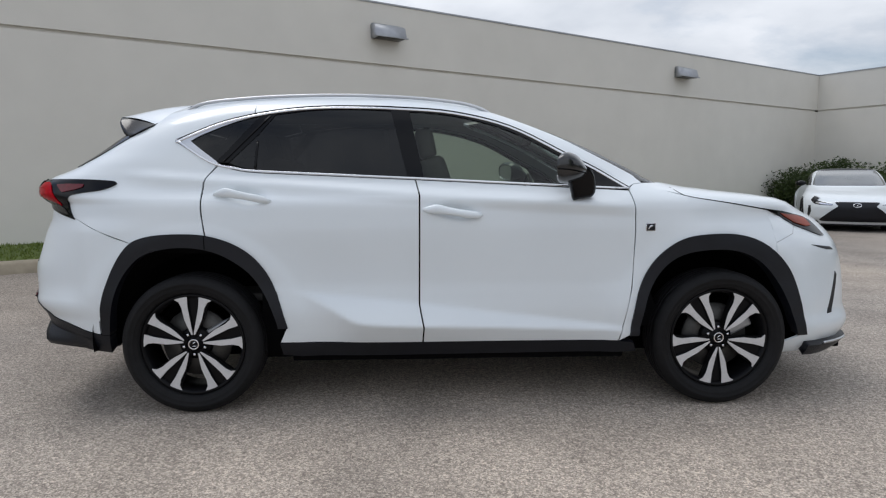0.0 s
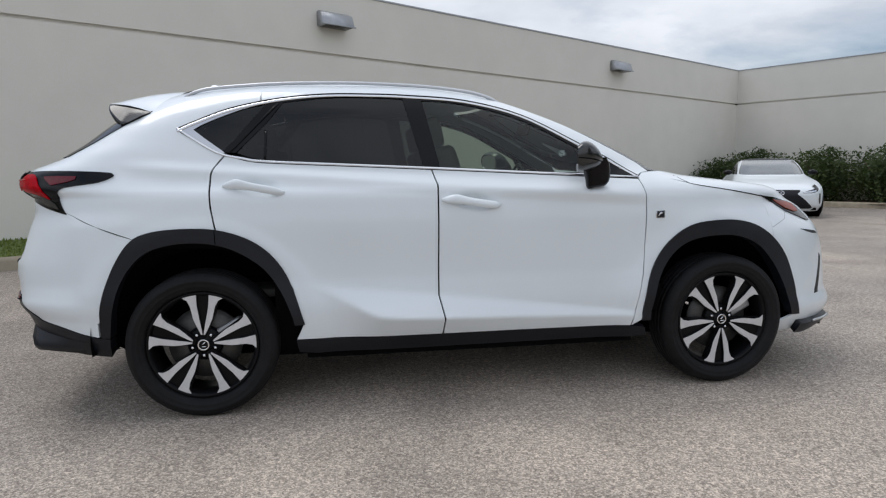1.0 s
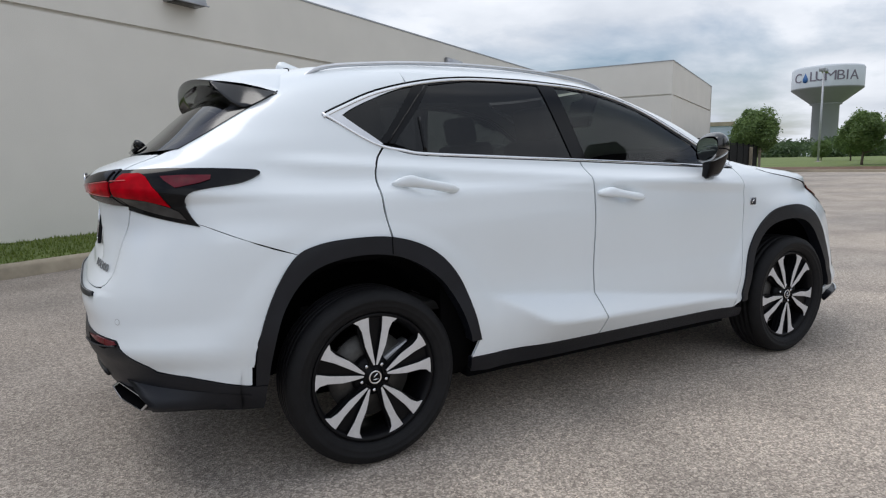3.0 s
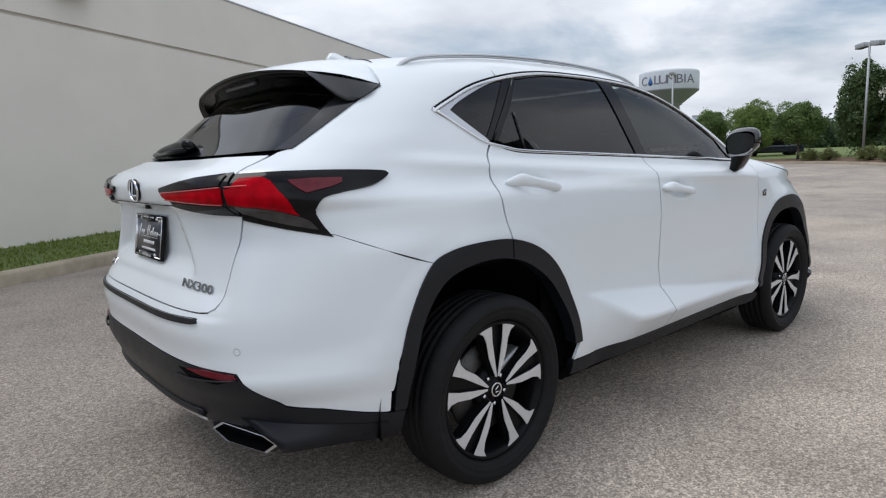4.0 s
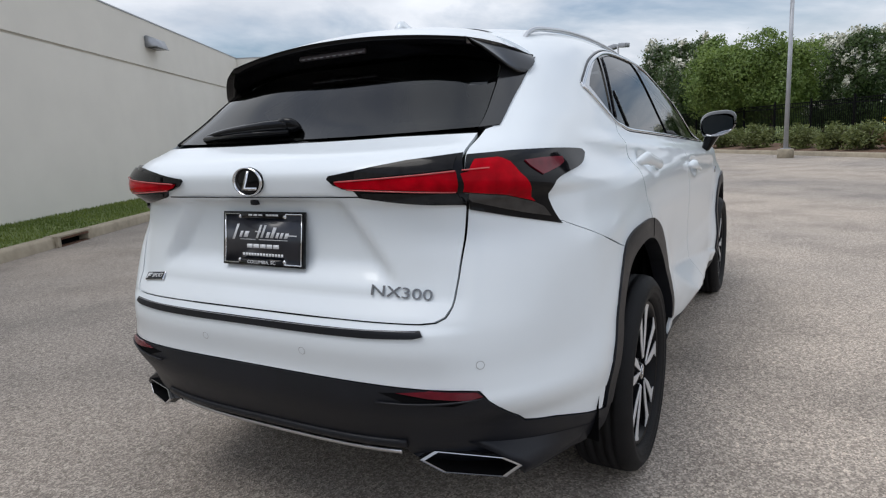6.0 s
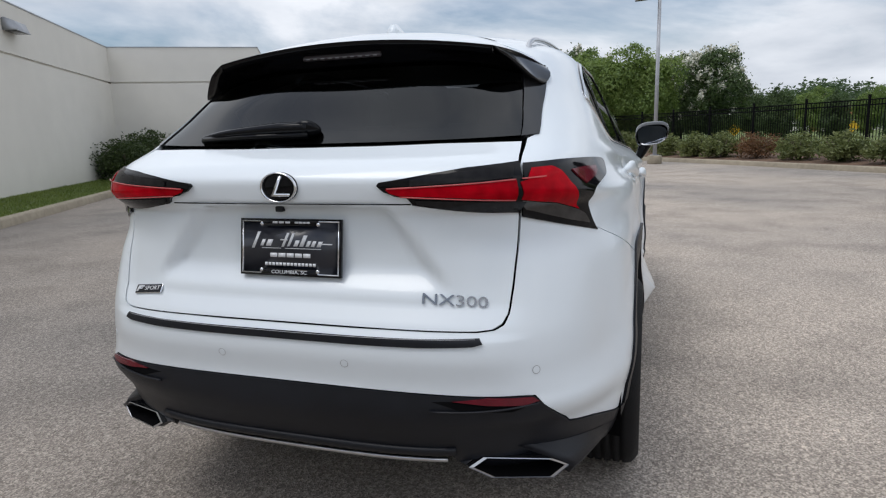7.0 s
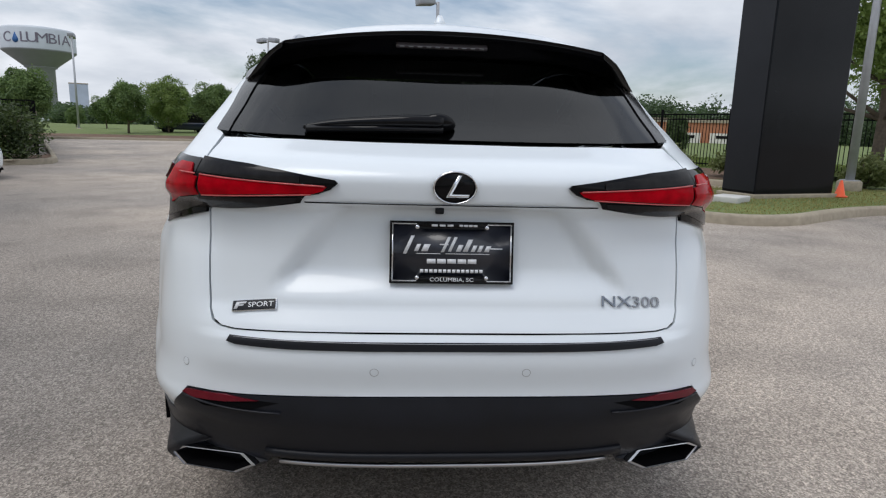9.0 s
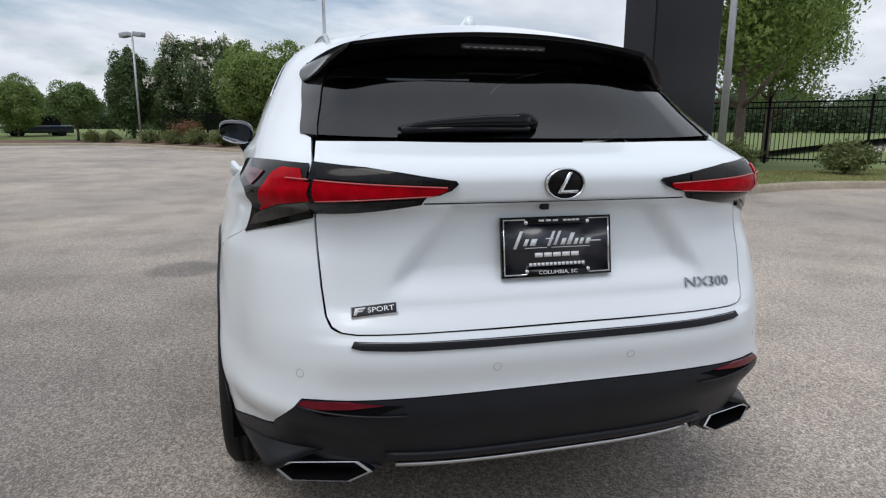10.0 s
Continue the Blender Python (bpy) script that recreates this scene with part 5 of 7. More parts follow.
def side_mirror(parent, sgn):
    m = new("door_mirror")
    m.parent = parent
    f = lambda q, p: math.copysign(abs(q) ** p, q)

    def sag(a):
        # the lower edge drops towards the door
        return .030 * (1 - math.cos(a)) / 2 * max(0.0, -math.sin(a)) ** .7
    over = knots([(.462, 1.268), (.48, 1.281), (.515, 1.289), (.56, 1.278), (.60, 1.252), (.63, 1.218), (.646, 1.194)])
    under = knots([(.462, 1.160), (.49, 1.155), (.53, 1.160), (.57, 1.166), (.61, 1.173), (.646, 1.190)])
    wide = knots([(.462, .092), (.475, .099), (.52, .101), (.57, .092), (.61, .071), (.635, .038), (.646, .010)])
    bm, rings = bmesh.new(), []
    for i in range(15):
        x = .462 + .184 * math.sin(math.pi / 2 * i / 14)
        mid, sz, sy = (over(x) + under(x)) / 2, (over(x) - under(x)) / 2, wide(x)
        rings.append([bm.verts.new((.478 + (x - .462) * .74 - .40 * sy * f(math.cos(a), .75), sgn * (.952 + sy * f(math.cos(a), .75)), mid + sz * f(math.sin(a), .7) + .008 * math.cos(a) - sag(a) * sz / .06)) for a in [2 * math.pi * k / 32 for k in range(32)]])
    for r0, r1 in zip(rings, rings[1:]):
        for k in range(32):
            bm.faces.new((r0[k], r0[(k + 1) % 32], r1[(k + 1) % 32], r1[k]))
    bm.faces.new(rings[-1])
    bmesh.ops.recalc_face_normals(bm, faces=bm.faces)
    part("mirror_cap", bm, MIRRORCAP, m)
    # broad leg from the cap down to the door
    bm, rings = bmesh.new(), []
    for x0, x1, y, sy, z in ((.515, .630, .925, .052, 1.200), (.522, .648, .920, .048, 1.170), (.535, .661, .910, .040, 1.135), (.546, .668, .897, .034, 1.105), (.553, .668, .886, .030, 1.082), (.560, .660, .878, .028, 1.066)):
        rings.append([bm.verts.new(((x0 + x1) / 2 + (x1 - x0) / 2 * f(math.cos(a), .55), sgn * (y + sy * f(math.sin(a), .7)), z + .012 * math.cos(a))) for a in [2 * math.pi * k / 24 for k in range(24)]])
    for r0, r1 in zip(rings, rings[1:]):
        for k in range(24):
            bm.faces.new((r0[k], r0[(k + 1) % 24], r1[(k + 1) % 24], r1[k]))
    bm.faces.new(rings[-1])
    bmesh.ops.recalc_face_normals(bm, faces=bm.faces)
    part("mirror_arm", bm, GLOSS, m)
    bm, gap = bmesh.new(), []
    for i in range(13):
        x = .468 + .172 * i / 12
        gap.append((.478 + (x - .462) * .74 - .40 * wide(x), sgn * (.953 + wide(x) * .99), 1.2085 - .02 * (i / 12) ** 2))
    tube(bm, gap, .0028, 6)
    part("mirror_seam", bm, SHELL, m)
    bm = bmesh.new()
    bm.faces.new([bm.verts.new((.4815 - .40 * .086 * f(math.cos(a), .75) - .003 * f(math.sin(a), .8), sgn * (.952 + .086 * f(math.cos(a), .75)), 1.213 + .048 * f(math.sin(a), .7) - sag(a))) for a in [2 * math.pi * i / 32 for i in range(32)]])
    if bm.faces[:] and (bm.normal_update() or bm.faces[:][0].normal.x > 0):
        bmesh.ops.reverse_faces(bm, faces=bm.faces[:])
    bmesh.ops.solidify(bm, geom=bm.faces[:], thickness=.003)
    part("mirror_pane", bm, MIRRORGLASS, m, smooth=False)
    bm = bmesh.new()
    edge = [2 * math.pi * k / 32 for k in range(20, 30)]
    tube(bm, [(.477 - .40 * .088 * f(math.cos(a), .75), sgn * (.952 + .088 * f(math.cos(a), .75)), 1.211 + .049 * f(math.sin(a), .7) - sag(a)) for a in edge], .004, 6)
    part("mirror_edge", bm, SATIN, m)


def door_handle(parent, sgn, x0, z0, x1, z1):
    over = knots([(0, .006), (.10, .020), (.25, .031), (.40, .024), (.6, .017), (.9, .012), (1, .004)])
    under = knots([(0, -.008), (.12, -.017), (.5, -.019), (.78, -.025), (.93, -.022), (1, -.003)])
    lift = knots([(0, .002), (.10, .018), (.30, .029), (.70, .029), (.90, .022), (1, .004)])
    bm, rings, n = bmesh.new(), [], 22
    ends = [SUV.spot("side", x0 - .01, z0, sgn), SUV.spot("side", x1 + .01, z1, sgn)]
    q = (ends[0][1] + ends[1][1]).normalized()
    for i in range(n + 1):
        t = i / n
        c = ends[0][0].lerp(ends[1][0], t) + q * (lift(t) - .008)
        hi, lo = over(t), under(t)
        rings.append([bm.verts.new(c + q * (.016 * math.cos(a) - .006 * math.sin(a)) + Vector((0, 0, (hi + lo) / 2 + (hi - lo) / 2 * math.copysign(abs(math.sin(a)) ** .7, math.sin(a))))) for a in [2 * math.pi * k / 14 for k in range(14)]])
    for r0, r1 in zip(rings, rings[1:]):
        for k in range(14):
            bm.faces.new((r0[k], r0[(k + 1) % 14], r1[(k + 1) % 14], r1[k]))
    bm.faces.new(rings[0]), bm.faces.new(rings[-1][::-1])
    bmesh.ops.recalc_face_normals(bm, faces=bm.faces)
    part("door_handle", bm, PAINT, parent)


def build_suv():
    car = thing("suv", "white compact crossover with black wheel-arch cladding parked on the lot", "car")
    gate = new("tailgate")
    gate.parent = car
    for sgn in (-1, 1):
        # doors
        rd = new("rear_door")
        rd.parent = car
        lowr = curve([(-1.126, 1.208), (-1.028, 1.194), (-.718, 1.179), (-.226, 1.156)], 4)
        o = [(-1.204, 1.232)] + lowr + [(-.207, 1.084), (-.209, .8), (-.211, .542), (-.189, .434), (-.195, .352), (-.896, .357), (-.862, .431)] + curve([(-.906, .607), (-1.036, .799), (-1.228, .880)], 6) + \
            curve([(-1.240, .886), (-1.261, .993), (-1.264, 1.143), (-1.215, 1.222)], 6)
        SUV.patch("door_skin", o, "side", PAINT, rd, sgn, step=(.025, .012))
        door_handle(rd, sgn, -1.205, 1.088, -.94, 1.056)
        fd = new("front_door")
        fd.parent = car
        o = curve([(-.219, 1.156), (.248, 1.132), (.858, 1.101)], 5) + curve([(.873, 1.011), (.874, .87), (.858, .615), (.800, .345)], 6) + [(-.187, .352), (-.181, .434), (-.203, .542), (-.201, .8), (-.199, 1.084)]
        SUV.patch("door_skin", o, "side", PAINT, fd, sgn, step=(.025, .012))
        door_handle(fd, sgn, -.178, 1.013, .098, .986)
        side_mirror(car, sgn)
        # front wing up to the bonnet line
        o = [(.864, 1.108), (.90, 1.132), (.955, 1.138)] + curve([(1.02, 1.112), (1.158, 1.071), (1.40, 1.034), (1.62, .996)], 4) + [(1.62, .755)] + \
            [p for p in reversed(curve(ARCH_F[:10], 4)) if p[0] < 1.61] + [(.806, .345)] + curve([(.864, .615), (.880, .87), (.879, 1.011)], 5)
        SUV.patch("front_wing", o, "side", PAINT, car, sgn)
        SUV.ribbon("bonnet_shut_line", dense([(1.108, 1.116), (1.120, 1.094), (1.145, 1.0755), (1.20, 1.064), (1.40, 1.0335), (1.60, 1.000)]), "side", .006, .001, SHELL, car, sgn)
        # arches, sill
        o = curve(ARCH_R, 4) + curve(ARCH_R_IN[::-1], 4)
        SUV.patch("rear_arch_trim", o, "side", CLAD, car, sgn, off=.007, depth=.055, step=(.03, .02))
        o = curve(ARCH_F, 4) + curve(ARCH_F_IN[::-1], 4)
        SUV.patch("front_arch_trim", o, "side", CLAD, car, sgn, off=.010, depth=.055, step=(.02, .02))
        SUV.ribbon("arch_seam", [(-1.250, .893), (-1.249, .86), (-1.248, .826)], "side", .004, .001, SHELL, car, sgn, off=.0075)
        o = [(-.90, .354)] + curve([(-.895, .352), (-.5, .352), (.3, .349), (.80, .341), (.885, .325)], 4) + [(.90, .282), (.8, .276), (-.8, .276), (-.89, .288)]
        SUV.patch("sill_trim", o, "side", CLAD, car, sgn, off=.002, depth=.03)
        # quarter panel with the rear pillar
        o = [(-1.212, 1.234)] + curve([(-1.26, 1.247), (-1.437, 1.354)], 3) + curve([(-1.435, 1.360), (-1.358, 1.396), (-1.192, 1.463), (-1.05, 1.50)], 4) + [(-1.05, ROOF_Z), (-1.505, ROOF_Z)] + \
            curve([(-1.54, 1.50), (-1.575, 1.446), (-1.690, 1.384), (-1.862, 1.282), (-1.935, 1.237)], 3)
        o2 = [(-1.907, .9722), (-1.772, .9140), (-1.60, .8518)] + curve([(-1.578, .835), (-1.41, .890), (-1.30, .893), (-1.249, .888)], 3) + curve([(-1.270, .993), (-1.273, 1.143), (-1.225, 1.222)], 4)
        o = [S(*p) for p in dense(o)] + [R(.618, 1.222), R(.626, 1.165), R(.626, 1.022)] + [S(*p) for p in dense(o2)]
        SUV.patch("quarter_panel", o, "wrap", PAINT, car, sgn, step=(1.5, .012))
        # side frame above the windows and windscreen pillar
        up = [p for p in curve(WINDOW_TOP, 6) if p[0] >= -1.05]
        o = [(-1.05, ROOF_Z)] + [(x, z + .004) for x, z in up] + [(.90, 1.135), (.955, 1.141)] + curve([(.915, 1.182), (.72, 1.285), (.53, 1.385), (.32, 1.473), (.17, 1.525)], 4) + [(.12, ROOF_Z)]
        SUV.patch("roof_side_frame", o, "side", PAINT, car, sgn, depth=.02)
        # glass
        o = curve([(-1.358, 1.353), (-1.27, 1.401), (-1.132, 1.456), (-1.01, 1.486)], 4) + [(-1.03, 1.44), (-1.19, 1.272), (-1.224, 1.258)]
        SUV.patch("quarter_window", o, "side", TINT, car, sgn, off=-.004, depth=.006)
        o = curve([(-.950, 1.490), (-.735, 1.519), (-.53, 1.523), (-.345, 1.517)], 4) + [(-.252, 1.177)] + curve([(-.719, 1.197), (-1.028, 1.212), (-1.155, 1.245)], 4)
        SUV.patch("rear_door_window", o, "side", TINT, rd, sgn, off=-.004, depth=.006)
        o = curve([(-.262, 1.508), (-.029, 1.492), (.265, 1.414), (.552, 1.266), (.835, 1.114)], 4) + curve([(.493, 1.131), (-.188, 1.164)], 3)
        SUV.patch("front_door_window", o, "side", TINTF, fd, sgn, off=-.004, depth=.006)
        # black pillars between the panes
        SUV.patch("door_pillar_trim", [(-.35, 1.522), (-.253, 1.513), (-.180, 1.166), (-.262, 1.170)], "side", GLOSS, car, sgn, off=.001)
        SUV.patch("quarter_pillar_trim", [(-1.02, 1.486), (-.935, 1.502), (-1.02, 1.39), (-1.16, 1.245), (-1.225, 1.248), (-1.175, 1.30)], "side", GLOSS, car, sgn, off=.0)
        SUV.patch("mirror_sail_trim", [(.60, 1.256), (.72, 1.196), (.862, 1.112), (.70, 1.119), (.66, 1.17)], "side", GLOSS, car, sgn, off=.001)
        SUV.ribbon("window_top_trim", [(x, z - .008) for x, z in curve(WINDOW_TOP, 5)], "side", .015, .006, CHROME, car, sgn)
        SUV.ribbon("window_low_trim", [(x, z + .005) for x, z in curve(WINDOW_LOW, 5)], "side", .012, .006, CHROME, car, sgn)
        inner = curve([(-1.012, 1.489), (-1.132, 1.457), (-1.27, 1.402), (-1.346, 1.362), (-1.343, 1.344), (-1.224, 1.256)], 5)
        outer = curve([(-1.209, 1.243), (-1.252, 1.252), (-1.425, 1.356), (-1.358, 1.388), (-1.192, 1.455), (-1.012, 1.498)], 5)
        SUV.patch("quarter_chrome", dense(inner) + dense(outer), "side", SATIN, car, sgn, off=.002)
        SUV.patch("window_frame", dense(curve([(-.938, 1.494), (-.735, 1.520), (-.53, 1.524), (-.30, 1.514)], 5)) + dense(curve([(-.30, 1.528), (-.5, 1.534), (-.737, 1.531), (-.938, 1.509)], 5)), "side", GLOSS, rd, sgn, off=.0)
        SUV.patch("window_frame", dense(curve([(-.30, 1.512), (-.029, 1.492), (.265, 1.414), (.552, 1.266), (.72, 1.181)], 5)) + dense(curve([(.73, 1.196), (.556, 1.286), (.269, 1.432), (-.027, 1.505), (-.30, 1.527)], 5)), "side", GLOSS, fd, sgn, off=.0)
        SUV.ribbon("window_seal", [(x, z + .0035) for x, z in curve(WINDOW_TOP, 5)], "side", .007, .004, GLOSS, car, sgn)
        for x0, z0, x1, z1 in ((-.965, 1.487, -1.185, 1.249),):
            SUV.ribbon("pillar_line", [(x0 + (x1 - x0) * i / 8, z0 + (z1 - z0) * i / 8) for i in range(9)], "side", .008, .004, GLOSS, car, sgn, off=.002)
        SUV.ribbon("pane_divider", [(-1.026 + .004 * i / 6, 1.215 + .14 * i / 6) for i in range(7)], "side", .012, .004, GLOSS, car, sgn, off=-.002)
        # tail lamp: outer half on the body, inner half on the tailgate
        fine = (1.2, .010)
        lamp = new("tail_lamp")
        lamp.parent = car

        def proud(base):
            def f(a, z):
                p = SUV.wrap(a, z)
                edge = ease(.61, .71, abs(p.y))
                return base + (LAMP_OUT(z) - .0145) * edge * (1 - ease(-1.96, -1.80, p.x))
            return f
        o = curve([(-2.018, 1.167), (-1.871, 1.165), (-1.73, 1.158), (-1.703, 1.151), (-1.706, 1.140), (-1.765, 1.116), (-1.870, 1.100), (-1.935, 1.082), (-1.950, 1.048), (-1.935, 1.002), (-1.912, .966)], 4)
        o = [R(.626, 1.163)] + [S(*p) for p in dense(o)] + [R(.720, .997), R(.626, 1.025)]
        SUV.patch("lamp_housing", o, "wrap", GLOSS, lamp, sgn, off=proud(.010), depth=.055, step=fine)
        o = [R(.628, 1.119), R(.643, 1.123), R(.645, 1.151), R(.685, 1.153)] + [S(*p) for p in dense([(-2.066, 1.150), (-2.056, 1.140), (-2.046, 1.110), (-2.020, 1.070), (-1.988, 1.034)])] + [R(.70, 1.058), R(.628, 1.073)]
        SUV.patch("red_lens", o, "wrap", REDLENS, lamp, sgn, off=proud(.0150), depth=.006, step=fine)
        o = [R(.630, 1.070), R(.70, 1.055)] + [S(*p) for p in dense([(-1.988, 1.031), (-1.966, 1.018), (-1.948, .990)])] + [R(.735, 1.006), R(.692, 1.022), R(.630, 1.044)]
        SUV.patch("smoked_lens", o, "wrap", SMOKEGREY, lamp, sgn, off=proud(.0145), depth=.006, step=fine)
        SUV.ribbon("light_guide", [R(.630 + .05 * i / 8, 1.1215 + .001 * i / 8) for i in range(9)], "wrap", .0035, .0018, PINKLENS, lamp, sgn, off=.0162)
        SUV.patch("red_fin_lens", [S(*p) for p in dense([(-2.015, 1.141), (-1.95, 1.144), (-1.862, 1.142), (-1.866, 1.128), (-1.90, 1.117), (-1.978, 1.102)])], "wrap", DARKRED, lamp, sgn, off=proud(.0145), depth=.005, step=fine)
        gate_lamp = new("tailgate_lamp")
        gate_lamp.parent = car
        o = [R(.621, 1.161), R(.50, 1.149), R(.42, 1.138), R(.289, 1.122), R(.282, 1.115), R(.300, 1.100), R(.328, 1.090), R(.359, 1.086), R(.372, 1.069), R(.475, 1.055), R(.621, 1.035)]
        SUV.patch("lamp_housing", o, "wrap", GLOSS, gate_lamp, sgn, off=.010, depth=.02, step=fine)
        o = [R(.619, 1.120), R(.50, 1.114), R(.36, 1.108), R(.308, 1.107), R(.318, 1.098), R(.34, 1.092), R(.43, 1.090), R(.55, 1.086), R(.619, 1.082)]
        SUV.patch("red_lens", o, "wrap", REDLENS, gate_lamp, sgn, off=.0150, depth=.006, step=fine)
        SUV.ribbon("light_guide", [R(.312 + .305 * i / 14, 1.1085 + .0125 * (i / 14)) for i in range(15)], "wrap", .0035, .0018, PINKLENS, gate_lamp, sgn, off=.0160)
        SUV.ribbon("light_guide", [R(.345 + .272 * i / 14, 1.090 - .008 * (i / 14)) for i in range(15)], "wrap", .0030, .0018, PINKLENS, gate_lamp, sgn, off=.0158)
        SUV.patch("smoked_lens", [R(.372, 1.126), R(.49, 1.139), R(.612, 1.151), R(.612, 1.125), R(.49, 1.120), R(.372, 1.115)], "wrap", SMOKE, gate_lamp, sgn, off=.0145, depth=.006, step=fine)
        SUV.patch("dark_lens", [R(.380, 1.081), R(.618, 1.077), R(.618, 1.042), R(.48, 1.060), R(.385, 1.072)], "wrap", SMOKE, gate_lamp, sgn, off=.0125, depth=.004, step=fine)
        # headlamp
        N = SUV.nx
        o = [N(*p) for p in dense([(1.580, 1.007), (1.70, .990), (1.80, .973), (1.895, .951), (1.938, .929), (1.972, .896), (2.002, .848), (1.964, .852), (1.897, .873), (1.775, .914), (1.687, .966)])]
        hl = new("headlamp")
        hl.parent = car
        SUV.patch("lamp_housing", o, "nose", GLOSS, hl, sgn, off=.006)
        SUV.patch("amber_lens", [N(*p) for p in dense([(1.700, .979), (1.80, .962), (1.895, .940), (1.912, .902), (1.86, .902), (1.781, .924)])], "nose", AMBER, hl, sgn, off=.010, depth=.004)
        SUV.ribbon("bumper_shut_line", [N(*p) for p in dense([(1.624, .835), (1.69, .856), (1.748, .874), (1.772, .908)])], "nose", .0028, .0006, GREYMETAL, car, sgn)
        SUV.patch("bumper_slot", [N(*p) for p in dense([(1.860, .813), (1.937, .803), (2.03, .790), (2.06, .772), (1.986, .780), (1.92, .795)])], "nose", CLAD, car, sgn, off=.002, depth=.004, step=(1.0, .006))
        SUV.patch("bumper_vent", [N(*p) for p in dense([(2.050, .660), (2.068, .640), (1.995, .449), (1.955, .447), (2.021, .587)])], "nose", CLAD, car, sgn, off=.002)
        # black strip beside the rear window
        o = [S(*p) for p in curve([(-1.574, 1.441), (-1.690, 1.381), (-1.862, 1.279), (-1.945, 1.232)], 3)] + [R(.601, 1.226), R(.591, 1.28), R(.574, 1.35), R(.558, 1.40), R(.546, 1.425)]
        SUV.patch("rear_pillar_trim", o, "wrap", PILLARBLACK, car, sgn, off=.004)
        # wheels and wells
        for hx, turn in ((-HUB, 2), (HUB, 37)):
            w = make_wheel(turn)
            w.parent = car
            w.matrix_local = pose(hx, sgn * .820, .348, 0, 0, 0 if sgn < 0 else 180)
            bm = bmesh.new()
            wide, lip = (.465, -.060) if hx > 0 else (.50, -.074)
            lathe(bm, [(wide, lip), (wide - .01, -.02), (.42, .05), (.42, .30), (.0, .30)], 56, pose(hx, sgn * .80, HUBZ + .01, 0, 0, 0 if sgn < 0 else 180))
            for f in [f for f in bm.faces if f.calc_center_median().z < .31]:
                bm.faces.remove(f)
            part("wheel_well", bm, SHELL, car)
        # roof rail on three feet
        line = curve([(-1.45, 1.505), (-1.40, 1.540), (-1.33, 1.562), (-1.20, 1.578), (-.95, 1.596), (-.6, 1.603), (-.25, 1.592), (-.02, 1.570), (.08, 1.551), (.15, 1.527), (.19, 1.500)], 5)
        bm, sp = bmesh.new(), [Vector((x, sgn * (.520 - .02 * ease(.7, 1.5, abs(x + .6))), z + .006)) for x, z in line]
        tube(bm, sp, .009, 8)
        part("roof_rail", bm, SATIN, car)
        # badge on the wing
        p, q = SUV.spot("side", .953, .92, sgn, .002)
        bm = bmesh.new()
        box(bm, (.048, .006, .040), p, bevel=.006)
        part("wing_badge", bm, CHROME, car)
        bm = bmesh.new()
        box(bm, (.041, .004, .033), p + Vector((0, sgn * .002, 0)), bevel=.003)
        part("badge_field", bm, CLAD, car)
        bm = bmesh.new()
        prism(bm, [(.012, .010), (-.004, .010), (-.016, -.010), (-.008, -.010), (-.002, .0), (.006, .0)], -.001, .001, Matrix.Translation(p + Vector((0, sgn * .0045, 0))))
        part("badge_mark", bm, CHROME, car)
    # panels across both sides
    def mirrored(half):
        return [(-a, z) for a, z in reversed(half)] + half
    edge = dense([(.30, .753), (.535, .752), (.572, .756), (.594, .768), (.605, .790), (.612, .86), (.617, .95), (.619, 1.03), (.620, 1.165), (.607, 1.214)], .02)
    seam = [R(.02, .753)] + [R(*p) for p in edge]
    bump_edge = [R(y + .0055, z - .004 * (z < .79)) for y, z in dense([(.619, 1.0255), (.617, .95), (.612, .86), (.605, .790), (.594, .768), (.572, .756), (.535, .752), (.30, .753)], .02)]
    half = seam[1:] + [R(.40, 1.214), R(.2, 1.211)]
    SUV.patch("tailgate_skin", [(-a, z) for a, z in reversed(half)] + half, "wrap", PAINT, gate, step=(1.3, .009))
    half = [R(.2, .589), R(.42, .588), R(.55, .585), R(.64, .583), R(.675, .580), R(.695, .555), R(.722, .525), R(.742, .49), R(.748, .470), R(.765, .462), S(-1.985, .449), S(-1.80, .402), S(-1.789, .402), S(-1.789, .47)] + [S(*p) for p in curve([(-1.783, .468), (-1.735, .637), (-1.60, .815), (-1.585, .838)], 4)] + \
        [S(-1.60, .8505), S(-1.772, .9125), S(-1.907, .9705), R(.72, .9975)] + bump_edge + [R(.2, .748)]
    SUV.patch("rear_bumper", [(-a, z) for a, z in reversed(half)] + half, "wrap", PAINT, car, step=(2, .009))
    half = [R(.2, .410), R(.42, .410), R(.455, .400), R(.475, .365), R(.49, .345), R(.52, .325), R(.72, .318), S(-2.0, .315), S(-1.86, .308), S(-1.748, .302), S(-1.742, .34), S(-1.736, .394), S(-1.789, .397), S(-1.80, .399), S(-1.985, .446), R(.765, .459), R(.746, .466), R(.739, .49), R(.719, .525), R(.692, .555), R(.673, .577), R(.64, .580), R(.55, .582), R(.42, .585), R(.2, .586)]
    SUV.patch("rear_valance", [(-a, z) for a, z in reversed(half)] + half, "wrap", CLAD, car, off=.004, depth=.05)
    half = [R(.2, .368), R(.40, .374), R(.46, .382), R(.47, .412), R(.2, .412)]
    SUV.patch("diffuser", [(-a, z) for a, z in reversed(half)] + half, "wrap", SHELL, car, off=-.014, depth=.05)
    SUV.ribbon("diffuser_chrome", [R(.44 * i / 12, .364 + .010 * (i / 12) ** 2) for i in range(-12, 13)], "wrap", .015, .008, SATIN, car, off=-.002)
